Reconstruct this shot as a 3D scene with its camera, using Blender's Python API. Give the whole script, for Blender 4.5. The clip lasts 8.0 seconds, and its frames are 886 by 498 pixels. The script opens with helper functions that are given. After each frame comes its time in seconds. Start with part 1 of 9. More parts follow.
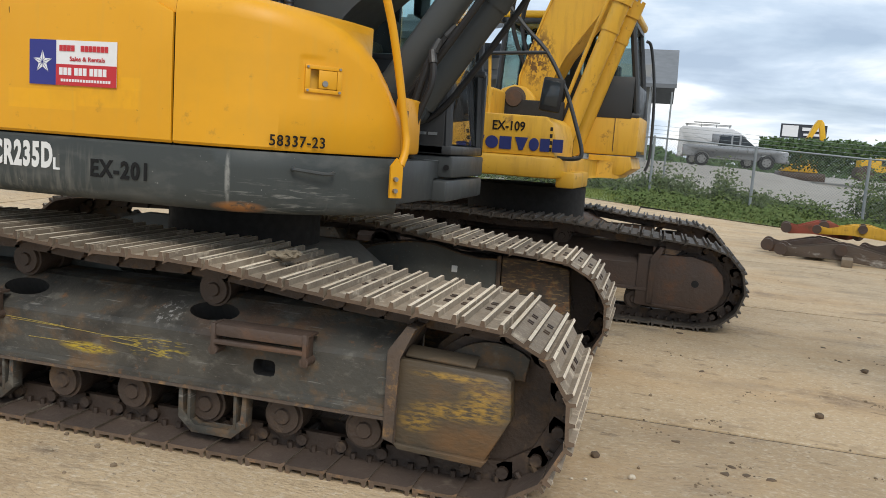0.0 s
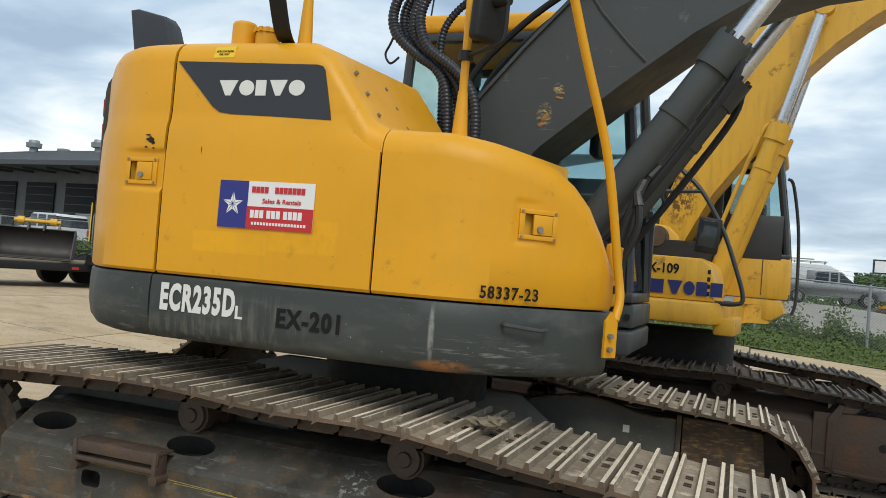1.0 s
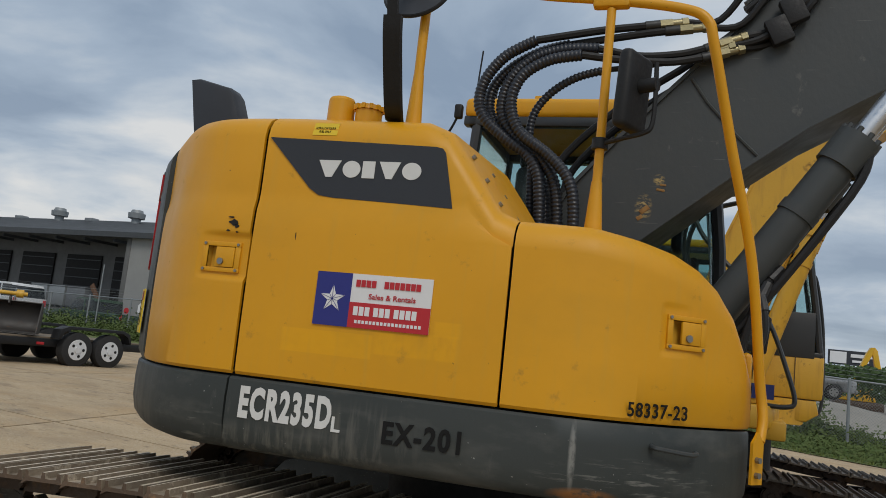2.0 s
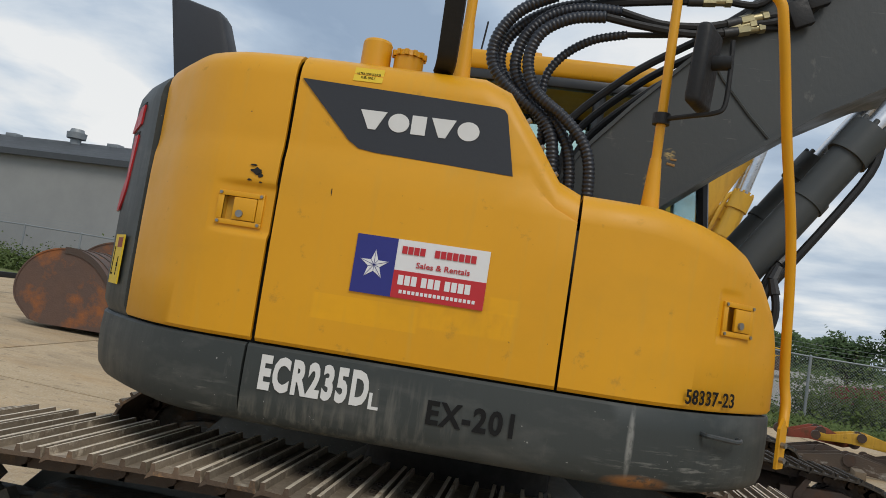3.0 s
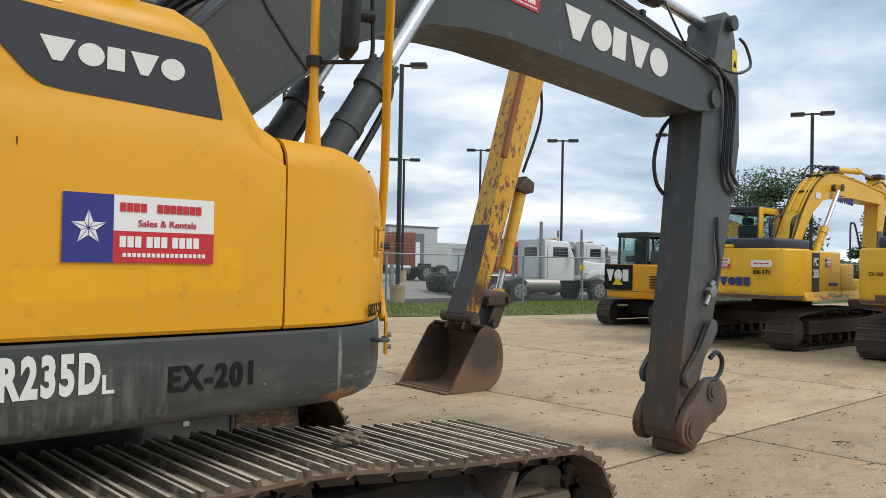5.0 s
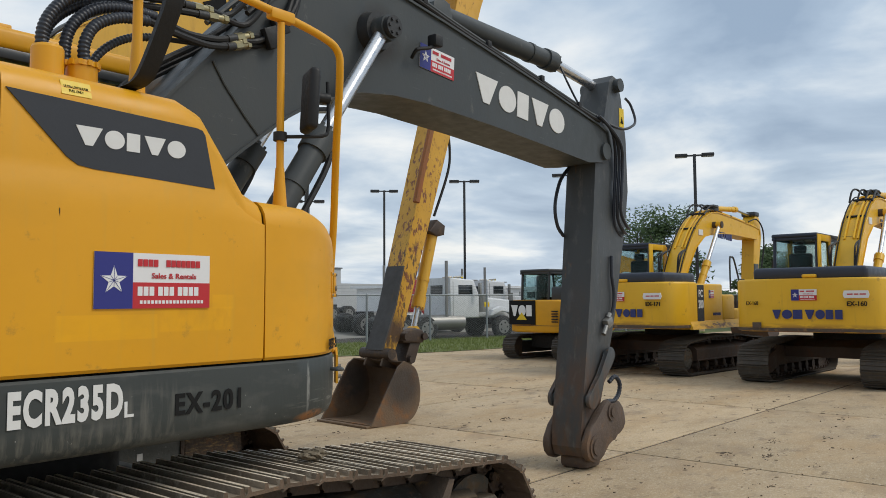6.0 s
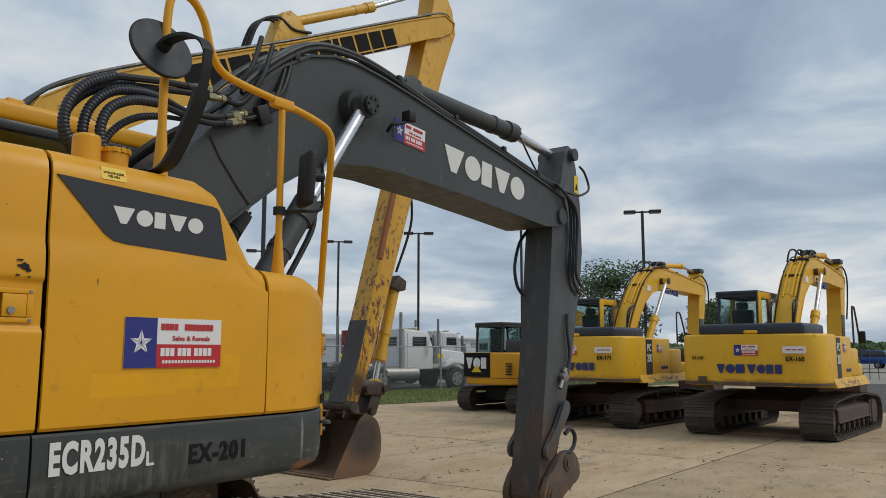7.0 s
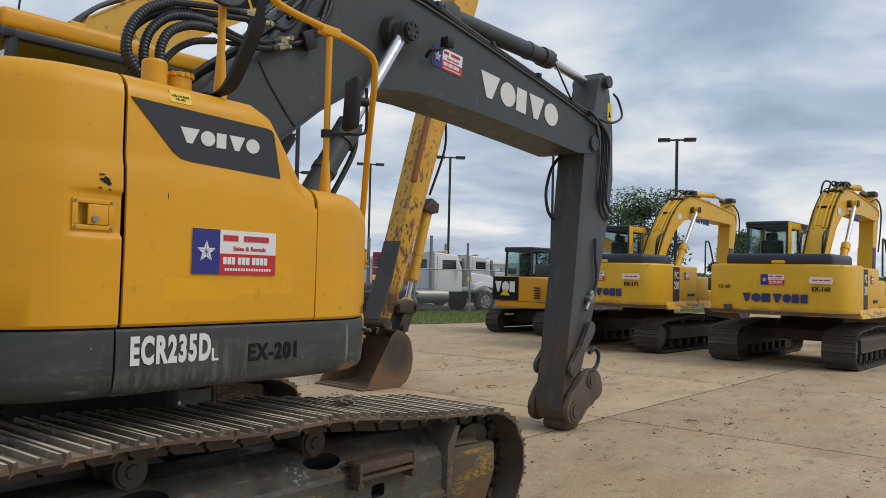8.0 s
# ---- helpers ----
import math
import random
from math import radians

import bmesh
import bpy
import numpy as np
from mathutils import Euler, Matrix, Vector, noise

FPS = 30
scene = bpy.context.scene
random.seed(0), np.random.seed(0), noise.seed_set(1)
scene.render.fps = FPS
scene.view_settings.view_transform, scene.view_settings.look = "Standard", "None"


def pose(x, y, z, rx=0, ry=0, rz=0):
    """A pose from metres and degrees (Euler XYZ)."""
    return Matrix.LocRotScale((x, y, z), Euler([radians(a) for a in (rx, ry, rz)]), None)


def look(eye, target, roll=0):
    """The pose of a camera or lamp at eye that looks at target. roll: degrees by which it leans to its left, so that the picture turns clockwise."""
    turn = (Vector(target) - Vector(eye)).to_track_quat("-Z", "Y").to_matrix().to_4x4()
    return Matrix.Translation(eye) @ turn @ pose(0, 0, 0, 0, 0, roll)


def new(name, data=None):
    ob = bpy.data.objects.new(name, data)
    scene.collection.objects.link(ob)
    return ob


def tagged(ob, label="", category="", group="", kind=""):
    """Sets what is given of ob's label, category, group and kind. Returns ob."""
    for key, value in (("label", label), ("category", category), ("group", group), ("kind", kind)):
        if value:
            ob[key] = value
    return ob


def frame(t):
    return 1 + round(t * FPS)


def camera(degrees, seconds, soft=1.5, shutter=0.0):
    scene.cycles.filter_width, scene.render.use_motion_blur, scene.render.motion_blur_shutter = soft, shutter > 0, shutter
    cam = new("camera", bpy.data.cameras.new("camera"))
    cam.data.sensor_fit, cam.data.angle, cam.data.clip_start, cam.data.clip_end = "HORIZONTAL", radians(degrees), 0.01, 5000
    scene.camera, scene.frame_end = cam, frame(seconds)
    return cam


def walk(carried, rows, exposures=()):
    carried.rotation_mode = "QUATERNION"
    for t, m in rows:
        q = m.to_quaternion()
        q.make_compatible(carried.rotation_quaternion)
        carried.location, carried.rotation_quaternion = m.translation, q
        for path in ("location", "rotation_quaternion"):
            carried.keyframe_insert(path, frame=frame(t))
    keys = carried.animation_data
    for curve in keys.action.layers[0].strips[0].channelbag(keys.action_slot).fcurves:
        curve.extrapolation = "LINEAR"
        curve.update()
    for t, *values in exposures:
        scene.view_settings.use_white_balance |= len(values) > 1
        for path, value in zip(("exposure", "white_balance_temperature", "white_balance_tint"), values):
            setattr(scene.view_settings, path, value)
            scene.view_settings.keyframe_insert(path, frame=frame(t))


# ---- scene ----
cam = camera(57.8, 8.0, soft=0.9)
PATH = [
    (0, (2.457, -4.522, 1.443), (1.959, -2.602, 1.186), 4.1),
    (0.5, (2.09, -4.392, 1.426), (1.407, -2.521, 1.245), 4.4),
    (1, (1.75, -4.277, 1.482), (1.052, -2.403, 1.534), 4.8),
    (1.5, (1.418, -4.144, 1.538), (0.743, -2.277, 1.776), 5.5),
    (2, (1.018, -4.141, 1.53), (0.405, -2.254, 1.786), 6.2),
    (2.2, (0.896, -4.152, 1.54), (0.332, -2.248, 1.78), 7.5),
    (3.3, (0.024, -4.056, 1.569), (-0.09, -2.065, 1.717), 8.0),
    (3.5, (-0.168, -4.037, 1.529), (-0.172, -2.046, 1.716), 7.3),
    (4, (-0.493, -3.946, 1.551), (-0.092, -1.987, 1.583), 6.1),
    (4.5, (-0.809, -3.809, 1.58), (0.112, -2.035, 1.622), 3.8),
    (5, (-1.1, -3.782, 1.61), (0.267, -2.322, 1.64), 1.1),
    (5.2, (-1.206, -3.857, 1.595), (0.229, -2.464, 1.617), 0.4),
    (6.3, (-1.855, -4.129, 1.627), (-0.301, -2.88, 1.793), -0.4),
    (6.5, (-1.951, -4.142, 1.645), (-0.381, -2.917, 1.829), -0.4),
    (7, (-2.132, -4.275, 1.652), (-0.537, -3.096, 1.905), 0.0),
    (7.5, (-2.274, -4.432, 1.659), (-0.65, -3.285, 1.875), 0.4),
    (8, (-2.379, -4.423, 1.608), (-0.816, -3.177, 1.673), 1.4),
]
walk(cam, [(t, look(eye, target, roll)) for t, eye, target, roll in PATH], exposures=[(0, 0.38, 6500, 10), (0.5, 0.53, 6450, 3), (1, 0.23, 6450, 6), (1.5, -0.25, 6500, 8), (2, -0.40, 6500, 10), (3.5, 0.0, 6500, 10), (4, 0.05, 6450, 9), (4.5, 0.22, 6500, 7), (5, 0.25, 6500, 9), (6.5, -0.2, 6500, 9), (7, -0.3, 6500, 9), (7.5, -0.3, 6500, 10), (8, -0.12, 6500, 11)])

# ---- world, sun, exposure ----
SUN_AZ, SUN_EL = -62.0, 46.0
world = bpy.data.worlds.new("world")
scene.world = world
world.use_nodes = True
wn, wl = world.node_tree.nodes, world.node_tree.links
wn.clear()
w_out = wn.new("ShaderNodeOutputWorld")
w_bg = wn.new("ShaderNodeBackground")
w_sky = wn.new("ShaderNodeTexSky")
w_sky.sky_type, w_sky.sun_disc = "NISHITA", False
w_sky.sun_elevation, w_sky.sun_rotation = radians(SUN_EL), radians(90 - SUN_AZ)
w_sky.air_density, w_sky.dust_density = 1.0, 1.5
w_tc = wn.new("ShaderNodeTexCoord")
w_sep = wn.new("ShaderNodeSeparateXYZ")
wl.new(w_tc.outputs["Generated"], w_sep.inputs[0])
w_add = wn.new("ShaderNodeMath"); w_add.operation = "ADD"; w_add.inputs[1].default_value = 0.16
w_max = wn.new("ShaderNodeMath"); w_max.operation = "MAXIMUM"; w_max.inputs[1].default_value = 0.0
wl.new(w_sep.outputs[2], w_max.inputs[0]); wl.new(w_max.outputs[0], w_add.inputs[0])
w_dx = wn.new("ShaderNodeMath"); w_dx.operation = "DIVIDE"
w_dy = wn.new("ShaderNodeMath"); w_dy.operation = "DIVIDE"
wl.new(w_sep.outputs[0], w_dx.inputs[0]); wl.new(w_add.outputs[0], w_dx.inputs[1])
wl.new(w_sep.outputs[1], w_dy.inputs[0]); wl.new(w_add.outputs[0], w_dy.inputs[1])
w_com = wn.new("ShaderNodeCombineXYZ")
wl.new(w_dx.outputs[0], w_com.inputs[0]); wl.new(w_dy.outputs[0], w_com.inputs[1])


def cloud_noise(scale, detail, rough, distort, off):
    mp = wn.new("ShaderNodeMapping"); mp.inputs["Location"].default_value = (off, off * 0.7, off * 0.3)
    nz = wn.new("ShaderNodeTexNoise")
    nz.inputs["Scale"].default_value, nz.inputs["Detail"].default_value = scale, detail
    nz.inputs["Roughness"].default_value, nz.inputs["Distortion"].default_value = rough, distort
    wl.new(w_com.outputs[0], mp.inputs[0]); wl.new(mp.outputs[0], nz.inputs["Vector"])
    return nz


def w_ramp(src, stops):
    rp = wn.new("ShaderNodeValToRGB")
    els = rp.color_ramp.elements
    while len(els) < len(stops):
        els.new(0.5)
    for el, (p, c) in zip(els, stops):
        el.position, el.color = p, (*c, 1)
    wl.new(src, rp.inputs[0])
    return rp


cl_a = cloud_noise(0.8, 7, 0.55, 0.3, 3.1)
cl_b = cloud_noise(1.2, 7, 0.52, 0.25, 7.7)
cover = w_ramp(cl_a.outputs["Fac"], [(0.30, (0.80,) * 3), (0.50, (1.0,) * 3)])
shade = w_ramp(cl_b.outputs["Fac"], [(0.36, (0.26, 0.36, 0.505)), (0.475, (0.45, 0.56, 0.70)), (0.555, (0.72, 0.79, 0.86)), (0.64, (1.02, 1.01, 0.98))])
haze = w_ramp(w_sep.outputs[2], [(0.0, (0.86, 0.88, 0.87)), (0.10, (0.70, 0.77, 0.83)), (0.30, (0.51, 0.62, 0.76))])
w_mixa = wn.new("ShaderNodeMix"); w_mixa.data_type = "RGBA"; w_mixa.inputs[0].default_value = 0.28
wl.new(shade.outputs[0], w_mixa.inputs[6]); wl.new(haze.outputs[0], w_mixa.inputs[7])
w_scl = wn.new("ShaderNodeVectorMath"); w_scl.operation = "SCALE"; w_scl.inputs["Scale"].default_value = 0.10
wl.new(w_sky.outputs[0], w_scl.inputs[0])
w_mixb = wn.new("ShaderNodeMix"); w_mixb.data_type = "RGBA"
wl.new(cover.outputs[0], w_mixb.inputs[0]); wl.new(w_scl.outputs[0], w_mixb.inputs[6]); wl.new(w_mixa.outputs[2], w_mixb.inputs[7])
wl.new(w_mixb.outputs[2], w_bg.inputs[0])
w_bg.inputs[1].default_value = 1.0
wl.new(w_bg.outputs[0], w_out.inputs[0])

sun = new("sun", bpy.data.lights.new("sun", "SUN"))
sun.data.energy, sun.data.angle, sun.data.color = 1.45, radians(24), (1.0, 0.94, 0.85)
sun.matrix_basis = look((0, 0, 0), (-math.cos(radians(SUN_AZ)) * math.cos(radians(SUN_EL)), -math.sin(radians(SUN_AZ)) * math.cos(radians(SUN_EL)), -math.sin(radians(SUN_EL))))


# ---- materials ----
def M(name, c, rough=0.5, metal=0.0, c2=None, s=3.0, mix=0.5, bump=0.08, bs=70.0, dirt=None, dirt_amt=0.4, dirt_s=2.5, stretch=(1, 1, 1), rnd=0.0, coat=0.0, vary=0.0, spec=0.5):
    """A surface: two tones in soft patches, dirt or wear in sharp patches, fine relief."""
    m = bpy.data.materials.new(name)
    m.use_nodes = True
    nt = m.node_tree
    n, l = nt.nodes, nt.links
    b = n["Principled BSDF"]
    b.inputs["Metallic"].default_value = metal
    b.inputs["Coat Weight"].default_value = coat
    b.inputs["Specular IOR Level"].default_value = spec
    tc = n.new("ShaderNodeTexCoord")
    mp = n.new("ShaderNodeMapping")
    mp.inputs["Scale"].default_value = stretch
    l.new(tc.outputs["Object"], mp.inputs[0])
    src = mp.outputs[0]
    oi = n.new("ShaderNodeObjectInfo")
    if rnd:
        ad = n.new("ShaderNodeVectorMath"); ad.operation = "ADD"
        mu = n.new("ShaderNodeMath"); mu.operation = "MULTIPLY"; mu.inputs[1].default_value = rnd
        l.new(oi.outputs["Random"], mu.inputs[0]); l.new(src, ad.inputs[0]); l.new(mu.outputs[0], ad.inputs[1])
        src = ad.outputs[0]

    def nz(scale, detail, rg=0.55):
        k = n.new("ShaderNodeTexNoise")
        k.inputs["Scale"].default_value, k.inputs["Detail"].default_value, k.inputs["Roughness"].default_value = scale, detail, rg
        l.new(src, k.inputs["Vector"])
        return k

    def ramp(sock, p0, p1, v0=0.0, v1=1.0):
        r = n.new("ShaderNodeMapRange")
        r.inputs["From Min"].default_value, r.inputs["From Max"].default_value = p0, p1
        r.inputs["To Min"].default_value, r.inputs["To Max"].default_value = v0, v1
        l.new(sock, r.inputs[0])
        return r

    def mixed(fac, a, bcol):
        k = n.new("ShaderNodeMix"); k.data_type = "RGBA"
        l.new(fac, k.inputs[0])
        for sock, v in ((k.inputs[6], a), (k.inputs[7], bcol)):
            if isinstance(v, tuple):
                sock.default_value = (*v, 1)
            else:
                l.new(v, sock)
        return k

    if c2 is None:
        c2 = tuple(v * 0.82 for v in c)
    na = nz(s, 5)
    col = mixed(ramp(na.outputs["Fac"], 0.5 - 0.28, 0.5 + 0.28, 0.5 - mix / 2, 0.5 + mix / 2).outputs[0], c, c2)
    rr = ramp(nz(s * 4, 4).outputs["Fac"], 0.3, 0.7, max(0.03, rough - 0.09), min(1.0, rough + 0.09))
    rsock = rr.outputs[0]
    last = col.outputs[2]
    if dirt is not None:
        nd = nz(dirt_s, 8, 0.68)
        th = 0.70 - 0.3 * dirt_amt
        fd = ramp(nd.outputs["Fac"], th - 0.05, th + 0.07)
        last = mixed(fd.outputs[0], last, dirt).outputs[2]
        r2 = n.new("ShaderNodeMix")
        l.new(fd.outputs[0], r2.inputs[0]); l.new(rsock, r2.inputs[2]); r2.inputs[3].default_value = 0.85
        rsock = r2.outputs[0]
    if vary:
        hs = n.new("ShaderNodeHueSaturation")
        l.new(ramp(oi.outputs["Random"], 0, 1, 1 - vary, 1 + vary).outputs[0], hs.inputs["Value"])
        l.new(last, hs.inputs["Color"])
        last = hs.outputs[0]
    l.new(last, b.inputs["Base Color"])
    l.new(rsock, b.inputs["Roughness"])
    if bump:
        bp = n.new("ShaderNodeBump")
        bp.inputs["Strength"].default_value, bp.inputs["Distance"].default_value = bump, 0.02
        l.new(nz(bs, 4).outputs["Fac"], bp.inputs["Height"])
        l.new(bp.outputs[0], b.inputs["Normal"])
    return m


def stain(m, col, grain, th, soft=0.06, amt=0.9, centre=None, size=(1, 1, 1), detail=5, edge=0.45, square=False):
    """A stain or scratch field of its own shape on a surface: grainy patches, within an oval or a block where a centre is given."""
    n, l = m.node_tree.nodes, m.node_tree.links
    b = n["Principled BSDF"]
    tc = n.new("ShaderNodeTexCoord")
    mp = n.new("ShaderNodeMapping")
    mp.inputs["Scale"].default_value = grain
    mp.inputs["Location"].default_value = (th * 31, amt * 17, grain[0] * 0.37)
    l.new(tc.outputs["Object"], mp.inputs[0])
    k = n.new("ShaderNodeTexNoise")
    k.inputs["Scale"].default_value, k.inputs["Detail"].default_value, k.inputs["Roughness"].default_value = 1.0, detail, 0.6
    l.new(mp.outputs[0], k.inputs["Vector"])
    r = n.new("ShaderNodeMapRange")
    r.inputs["From Min"].default_value, r.inputs["From Max"].default_value, r.inputs["To Max"].default_value = th - soft, th + soft, amt
    l.new(k.outputs["Fac"], r.inputs[0])
    fac = r.outputs[0]
    if centre is not None:
        m2 = n.new("ShaderNodeMapping")
        m2.vector_type = "TEXTURE"
        m2.inputs["Location"].default_value, m2.inputs["Scale"].default_value = centre, size
        l.new(tc.outputs["Object"], m2.inputs[0])
        r2 = n.new("ShaderNodeMapRange")
        r2.inputs["From Min"].default_value, r2.inputs["From Max"].default_value = 1.0, edge
        if square:
            ab = n.new("ShaderNodeVectorMath"); ab.operation = "ABSOLUTE"
            sp = n.new("ShaderNodeSeparateXYZ")
            mxs = n.new("ShaderNodeMath"); mxs.operation = "MAXIMUM"
            l.new(m2.outputs[0], ab.inputs[0]); l.new(ab.outputs[0], sp.inputs[0])
            l.new(sp.outputs[0], mxs.inputs[0]); l.new(sp.outputs[2], mxs.inputs[1])
            l.new(mxs.outputs[0], r2.inputs[0])
        else:
            ln = n.new("ShaderNodeVectorMath"); ln.operation = "LENGTH"
            l.new(m2.outputs[0], ln.inputs[0])
            l.new(ln.outputs["Value"], r2.inputs[0])
        mu = n.new("ShaderNodeMath"); mu.operation = "MULTIPLY"
        l.new(fac, mu.inputs[0]); l.new(r2.outputs[0], mu.inputs[1])
        fac = mu.outputs[0]
    mx = n.new("ShaderNodeMix"); mx.data_type = "RGBA"
    l.new(b.inputs["Base Color"].links[0].from_socket, mx.inputs[6])
    mx.inputs[7].default_value = (*col, 1)
    l.new(fac, mx.inputs[0])
    l.new(mx.outputs[2], b.inputs["Base Color"])
    return m


def glass_mat(name, tint, rough=0.03):
    m = bpy.data.materials.new(name)
    m.use_nodes = True
    n, l = m.node_tree.nodes, m.node_tree.links
    b = n["Principled BSDF"]
    b.inputs["Base Color"].default_value = (*tint, 1)
    b.inputs["Roughness"].default_value, b.inputs["Transmission Weight"].default_value, b.inputs["IOR"].default_value = rough, 1.0, 1.15
    return m


YEL = M("machine_yellow", (0.745, 0.357, 0.009), 0.44, c2=(0.66, 0.306, 0.006), s=1.3, mix=0.9, bump=0.03, bs=25, dirt=(0.40, 0.21, 0.03), dirt_amt=0.08, dirt_s=9, spec=0.42)
stain(YEL, (0.10, 0.045, 0.015), (48, 48, 48), 0.785, 0.012, 0.85, detail=2)
# unfaded paint where an older sign was
stain(YEL, (0.86, 0.425, 0.0), (4, 4, 8), 0.30, 0.2, 0.45, (-0.285, -1.41, 1.522), (0.188, 1, 0.045), edge=0.95, square=True)
stain(YEL, (0.86, 0.425, 0.0), (30, 4, 12), 0.42, 0.12, 0.42, (0.065, -1.41, 1.545), (0.17, 1, 0.048), edge=0.85, square=True)
stain(YEL, (0.86, 0.425, 0.0), (4, 4, 8), 0.35, 0.2, 0.4, (0.18, -1.41, 1.61), (0.055, 1, 0.030), edge=0.8, square=True)
stain(YEL, (0.60, 0.30, 0.012), (2.2, 2.2, 3.4), 0.58, 0.12, 0.5)
stain(YEL, (0.58, 0.34, 0.05), (30, 30, 2.2), 0.64, 0.10, 0.25)
stain(YEL, (0.30, 0.13, 0.02), (9, 9, 120), 0.775, 0.01, 0.7, detail=3)
YEL_OLD = M("weathered_yellow", (0.70, 0.40, 0.035), 0.45, c2=(0.60, 0.33, 0.03), s=1.6, mix=0.8, bump=0.06, bs=30, dirt=(0.16, 0.075, 0.025), dirt_amt=0.14, dirt_s=6)
stain(YEL_OLD, (0.36, 0.19, 0.03), (12, 12, 1.6), 0.60, 0.10, 0.45)
stain(YEL_OLD, (0.085, 0.04, 0.018), (40, 40, 22), 0.50, 0.05, 0.9, (0.05, -0.24, 2.40), (0.20, 0.1, 0.36), detail=5, edge=0.5)
YEL_FAR = M("pale_machine_yellow", (0.80, 0.465, 0.022), 0.42, c2=(0.72, 0.40, 0.018), s=1.2, mix=0.8, bump=0.04, bs=30, dirt=(0.36, 0.18, 0.04), dirt_amt=0.12, dirt_s=3)
stain(YEL_FAR, (0.15, 0.055, 0.03), (2.6, 2.6, 12), 0.44, 0.05, 0.95, (-2.5, 0.0, 1.10), (1.2, 2.2, 0.16), edge=0.25)
stain(YEL_FAR, (0.14, 0.05, 0.025), (5, 5, 22), 0.52, 0.04, 0.9, (-0.6, -1.3, 1.12), (1.4, 0.3, 0.12))
stain(YEL_FAR, (0.40, 0.22, 0.04), (14, 14, 1.5), 0.66, 0.08, 0.25)
GREY = M("dark_grey_paint", (0.047, 0.053, 0.055), 0.45, c2=(0.060, 0.066, 0.066), s=2.2, mix=0.9, bump=0.05, bs=40, dirt=(0.15, 0.15, 0.14), dirt_amt=0.05, dirt_s=7, stretch=(1, 1, 0.6), spec=0.35)
stain(GREY, (0.022, 0.017, 0.013), (9, 9, 9), 0.36, 0.10, 0.9, (2.28, -0.22, 3.47), (0.24, 0.2, 0.26))
stain(GREY, (0.16, 0.16, 0.15), (5, 5, 80), 0.70, 0.03, 0.5)
for cx, cz, cw, ch in ((0.735, 2.33, 0.05, 0.085), (0.80, 2.47, 0.035, 0.035)):
    stain(GREY, (0.46, 0.34, 0.13), (34, 34, 70), 0.52, 0.05, 0.85, (cx, -0.215, cz), (cw * 0.9, 0.06, ch * 0.9), detail=5, edge=0.4)
GREY_ARM = M("worn_arm_grey", (0.045, 0.051, 0.055), 0.48, c2=(0.066, 0.070, 0.072), s=1.5, mix=1.0, bump=0.08, bs=40, dirt=(0.15, 0.145, 0.13), dirt_amt=0.16, dirt_s=6, stretch=(1.6, 1.6, 0.35))
stain(GREY_ARM, (0.12, 0.065, 0.038), (8, 8, 2.5), 0.50, 0.10, 0.85, (5.1, 0.0, 0.45), (0.9, 0.9, 0.70), edge=0.5)
stain(GREY_ARM, (0.095, 0.064, 0.045), (6, 6, 1.6), 0.53, 0.09, 0.55, (5.08, 0.0, 1.05), (0.26, 0.9, 1.15), edge=0.4)
stain(GREY_ARM, (0.15, 0.075, 0.035), (16, 16, 5), 0.70, 0.04, 0.8)
stain(GREY_ARM, (0.15, 0.145, 0.135), (9, 9, 5), 0.64, 0.08, 0.4)
GREY_CW = M("counterweight_grey", (0.036, 0.043, 0.042), 0.52, c2=(0.048, 0.055, 0.053), s=2.0, mix=1.0, bump=0.06, bs=30, dirt=(0.11, 0.11, 0.10), dirt_amt=0.10, dirt_s=7, stretch=(1.0, 1.0, 0.3), spec=0.4)
stain(GREY_CW, (0.20, 0.19, 0.165), (30, 30, 2.6), 0.56, 0.12, 0.55, (-0.09, -1.4, 1.19), (0.24, 0.2, 0.15))
stain(GREY_CW, (0.17, 0.165, 0.14), (38, 38, 3.0), 0.57, 0.10, 0.6, (-0.42, -1.4, 1.12), (0.40, 0.2, 0.10))
stain(GREY_CW, (0.22, 0.22, 0.20), (9, 9, 75), 0.60, 0.05, 0.7, (0.86, -1.25, 1.15), (0.42, 0.35, 0.10))
stain(GREY_CW, (0.20, 0.20, 0.18), (7, 7, 40), 0.60, 0.06, 0.6, (-0.86, -1.40, 1.15), (0.24, 0.2, 0.09))
stain(GREY_CW, (0.26, 0.26, 0.24), (60, 60, 25), 0.42, 0.12, 0.8, (0.648, -1.37, 1.235), (0.014, 0.2, 0.135))
stain(GREY_CW, (0.32, 0.14, 0.045), (18, 18, 30), 0.43, 0.08, 1.0, (0.69, -1.35, 1.105), (0.13, 0.16, 0.032))
stain(GREY_CW, (0.12, 0.12, 0.11), (3.5, 3.5, 9), 0.60, 0.10, 0.5)
stain(GREY_CW, (0.30, 0.30, 0.28), (60, 60, 60), 0.75, 0.01, 0.8, detail=2)
CHAR = M("charcoal_panel", (0.034, 0.038, 0.046), 0.55, c2=(0.042, 0.046, 0.054), s=3, bump=0.03, spec=0.3)
BLACK = M("black_rubber", (0.010, 0.010, 0.011), 0.55, c2=(0.018, 0.018, 0.018), s=12, bump=0.08, spec=0.35)
# Near-black for dark parts; also stands in for shade in gaps and openings.
DARK = M("matt_near_black", (0.008, 0.008, 0.008), 0.8, c2=(0.014, 0.013, 0.012), s=5, bump=0.0)
WHITE = M("white_lettering", (0.75, 0.75, 0.73), 0.5, c2=(0.62, 0.62, 0.60), s=14, bump=0.0)
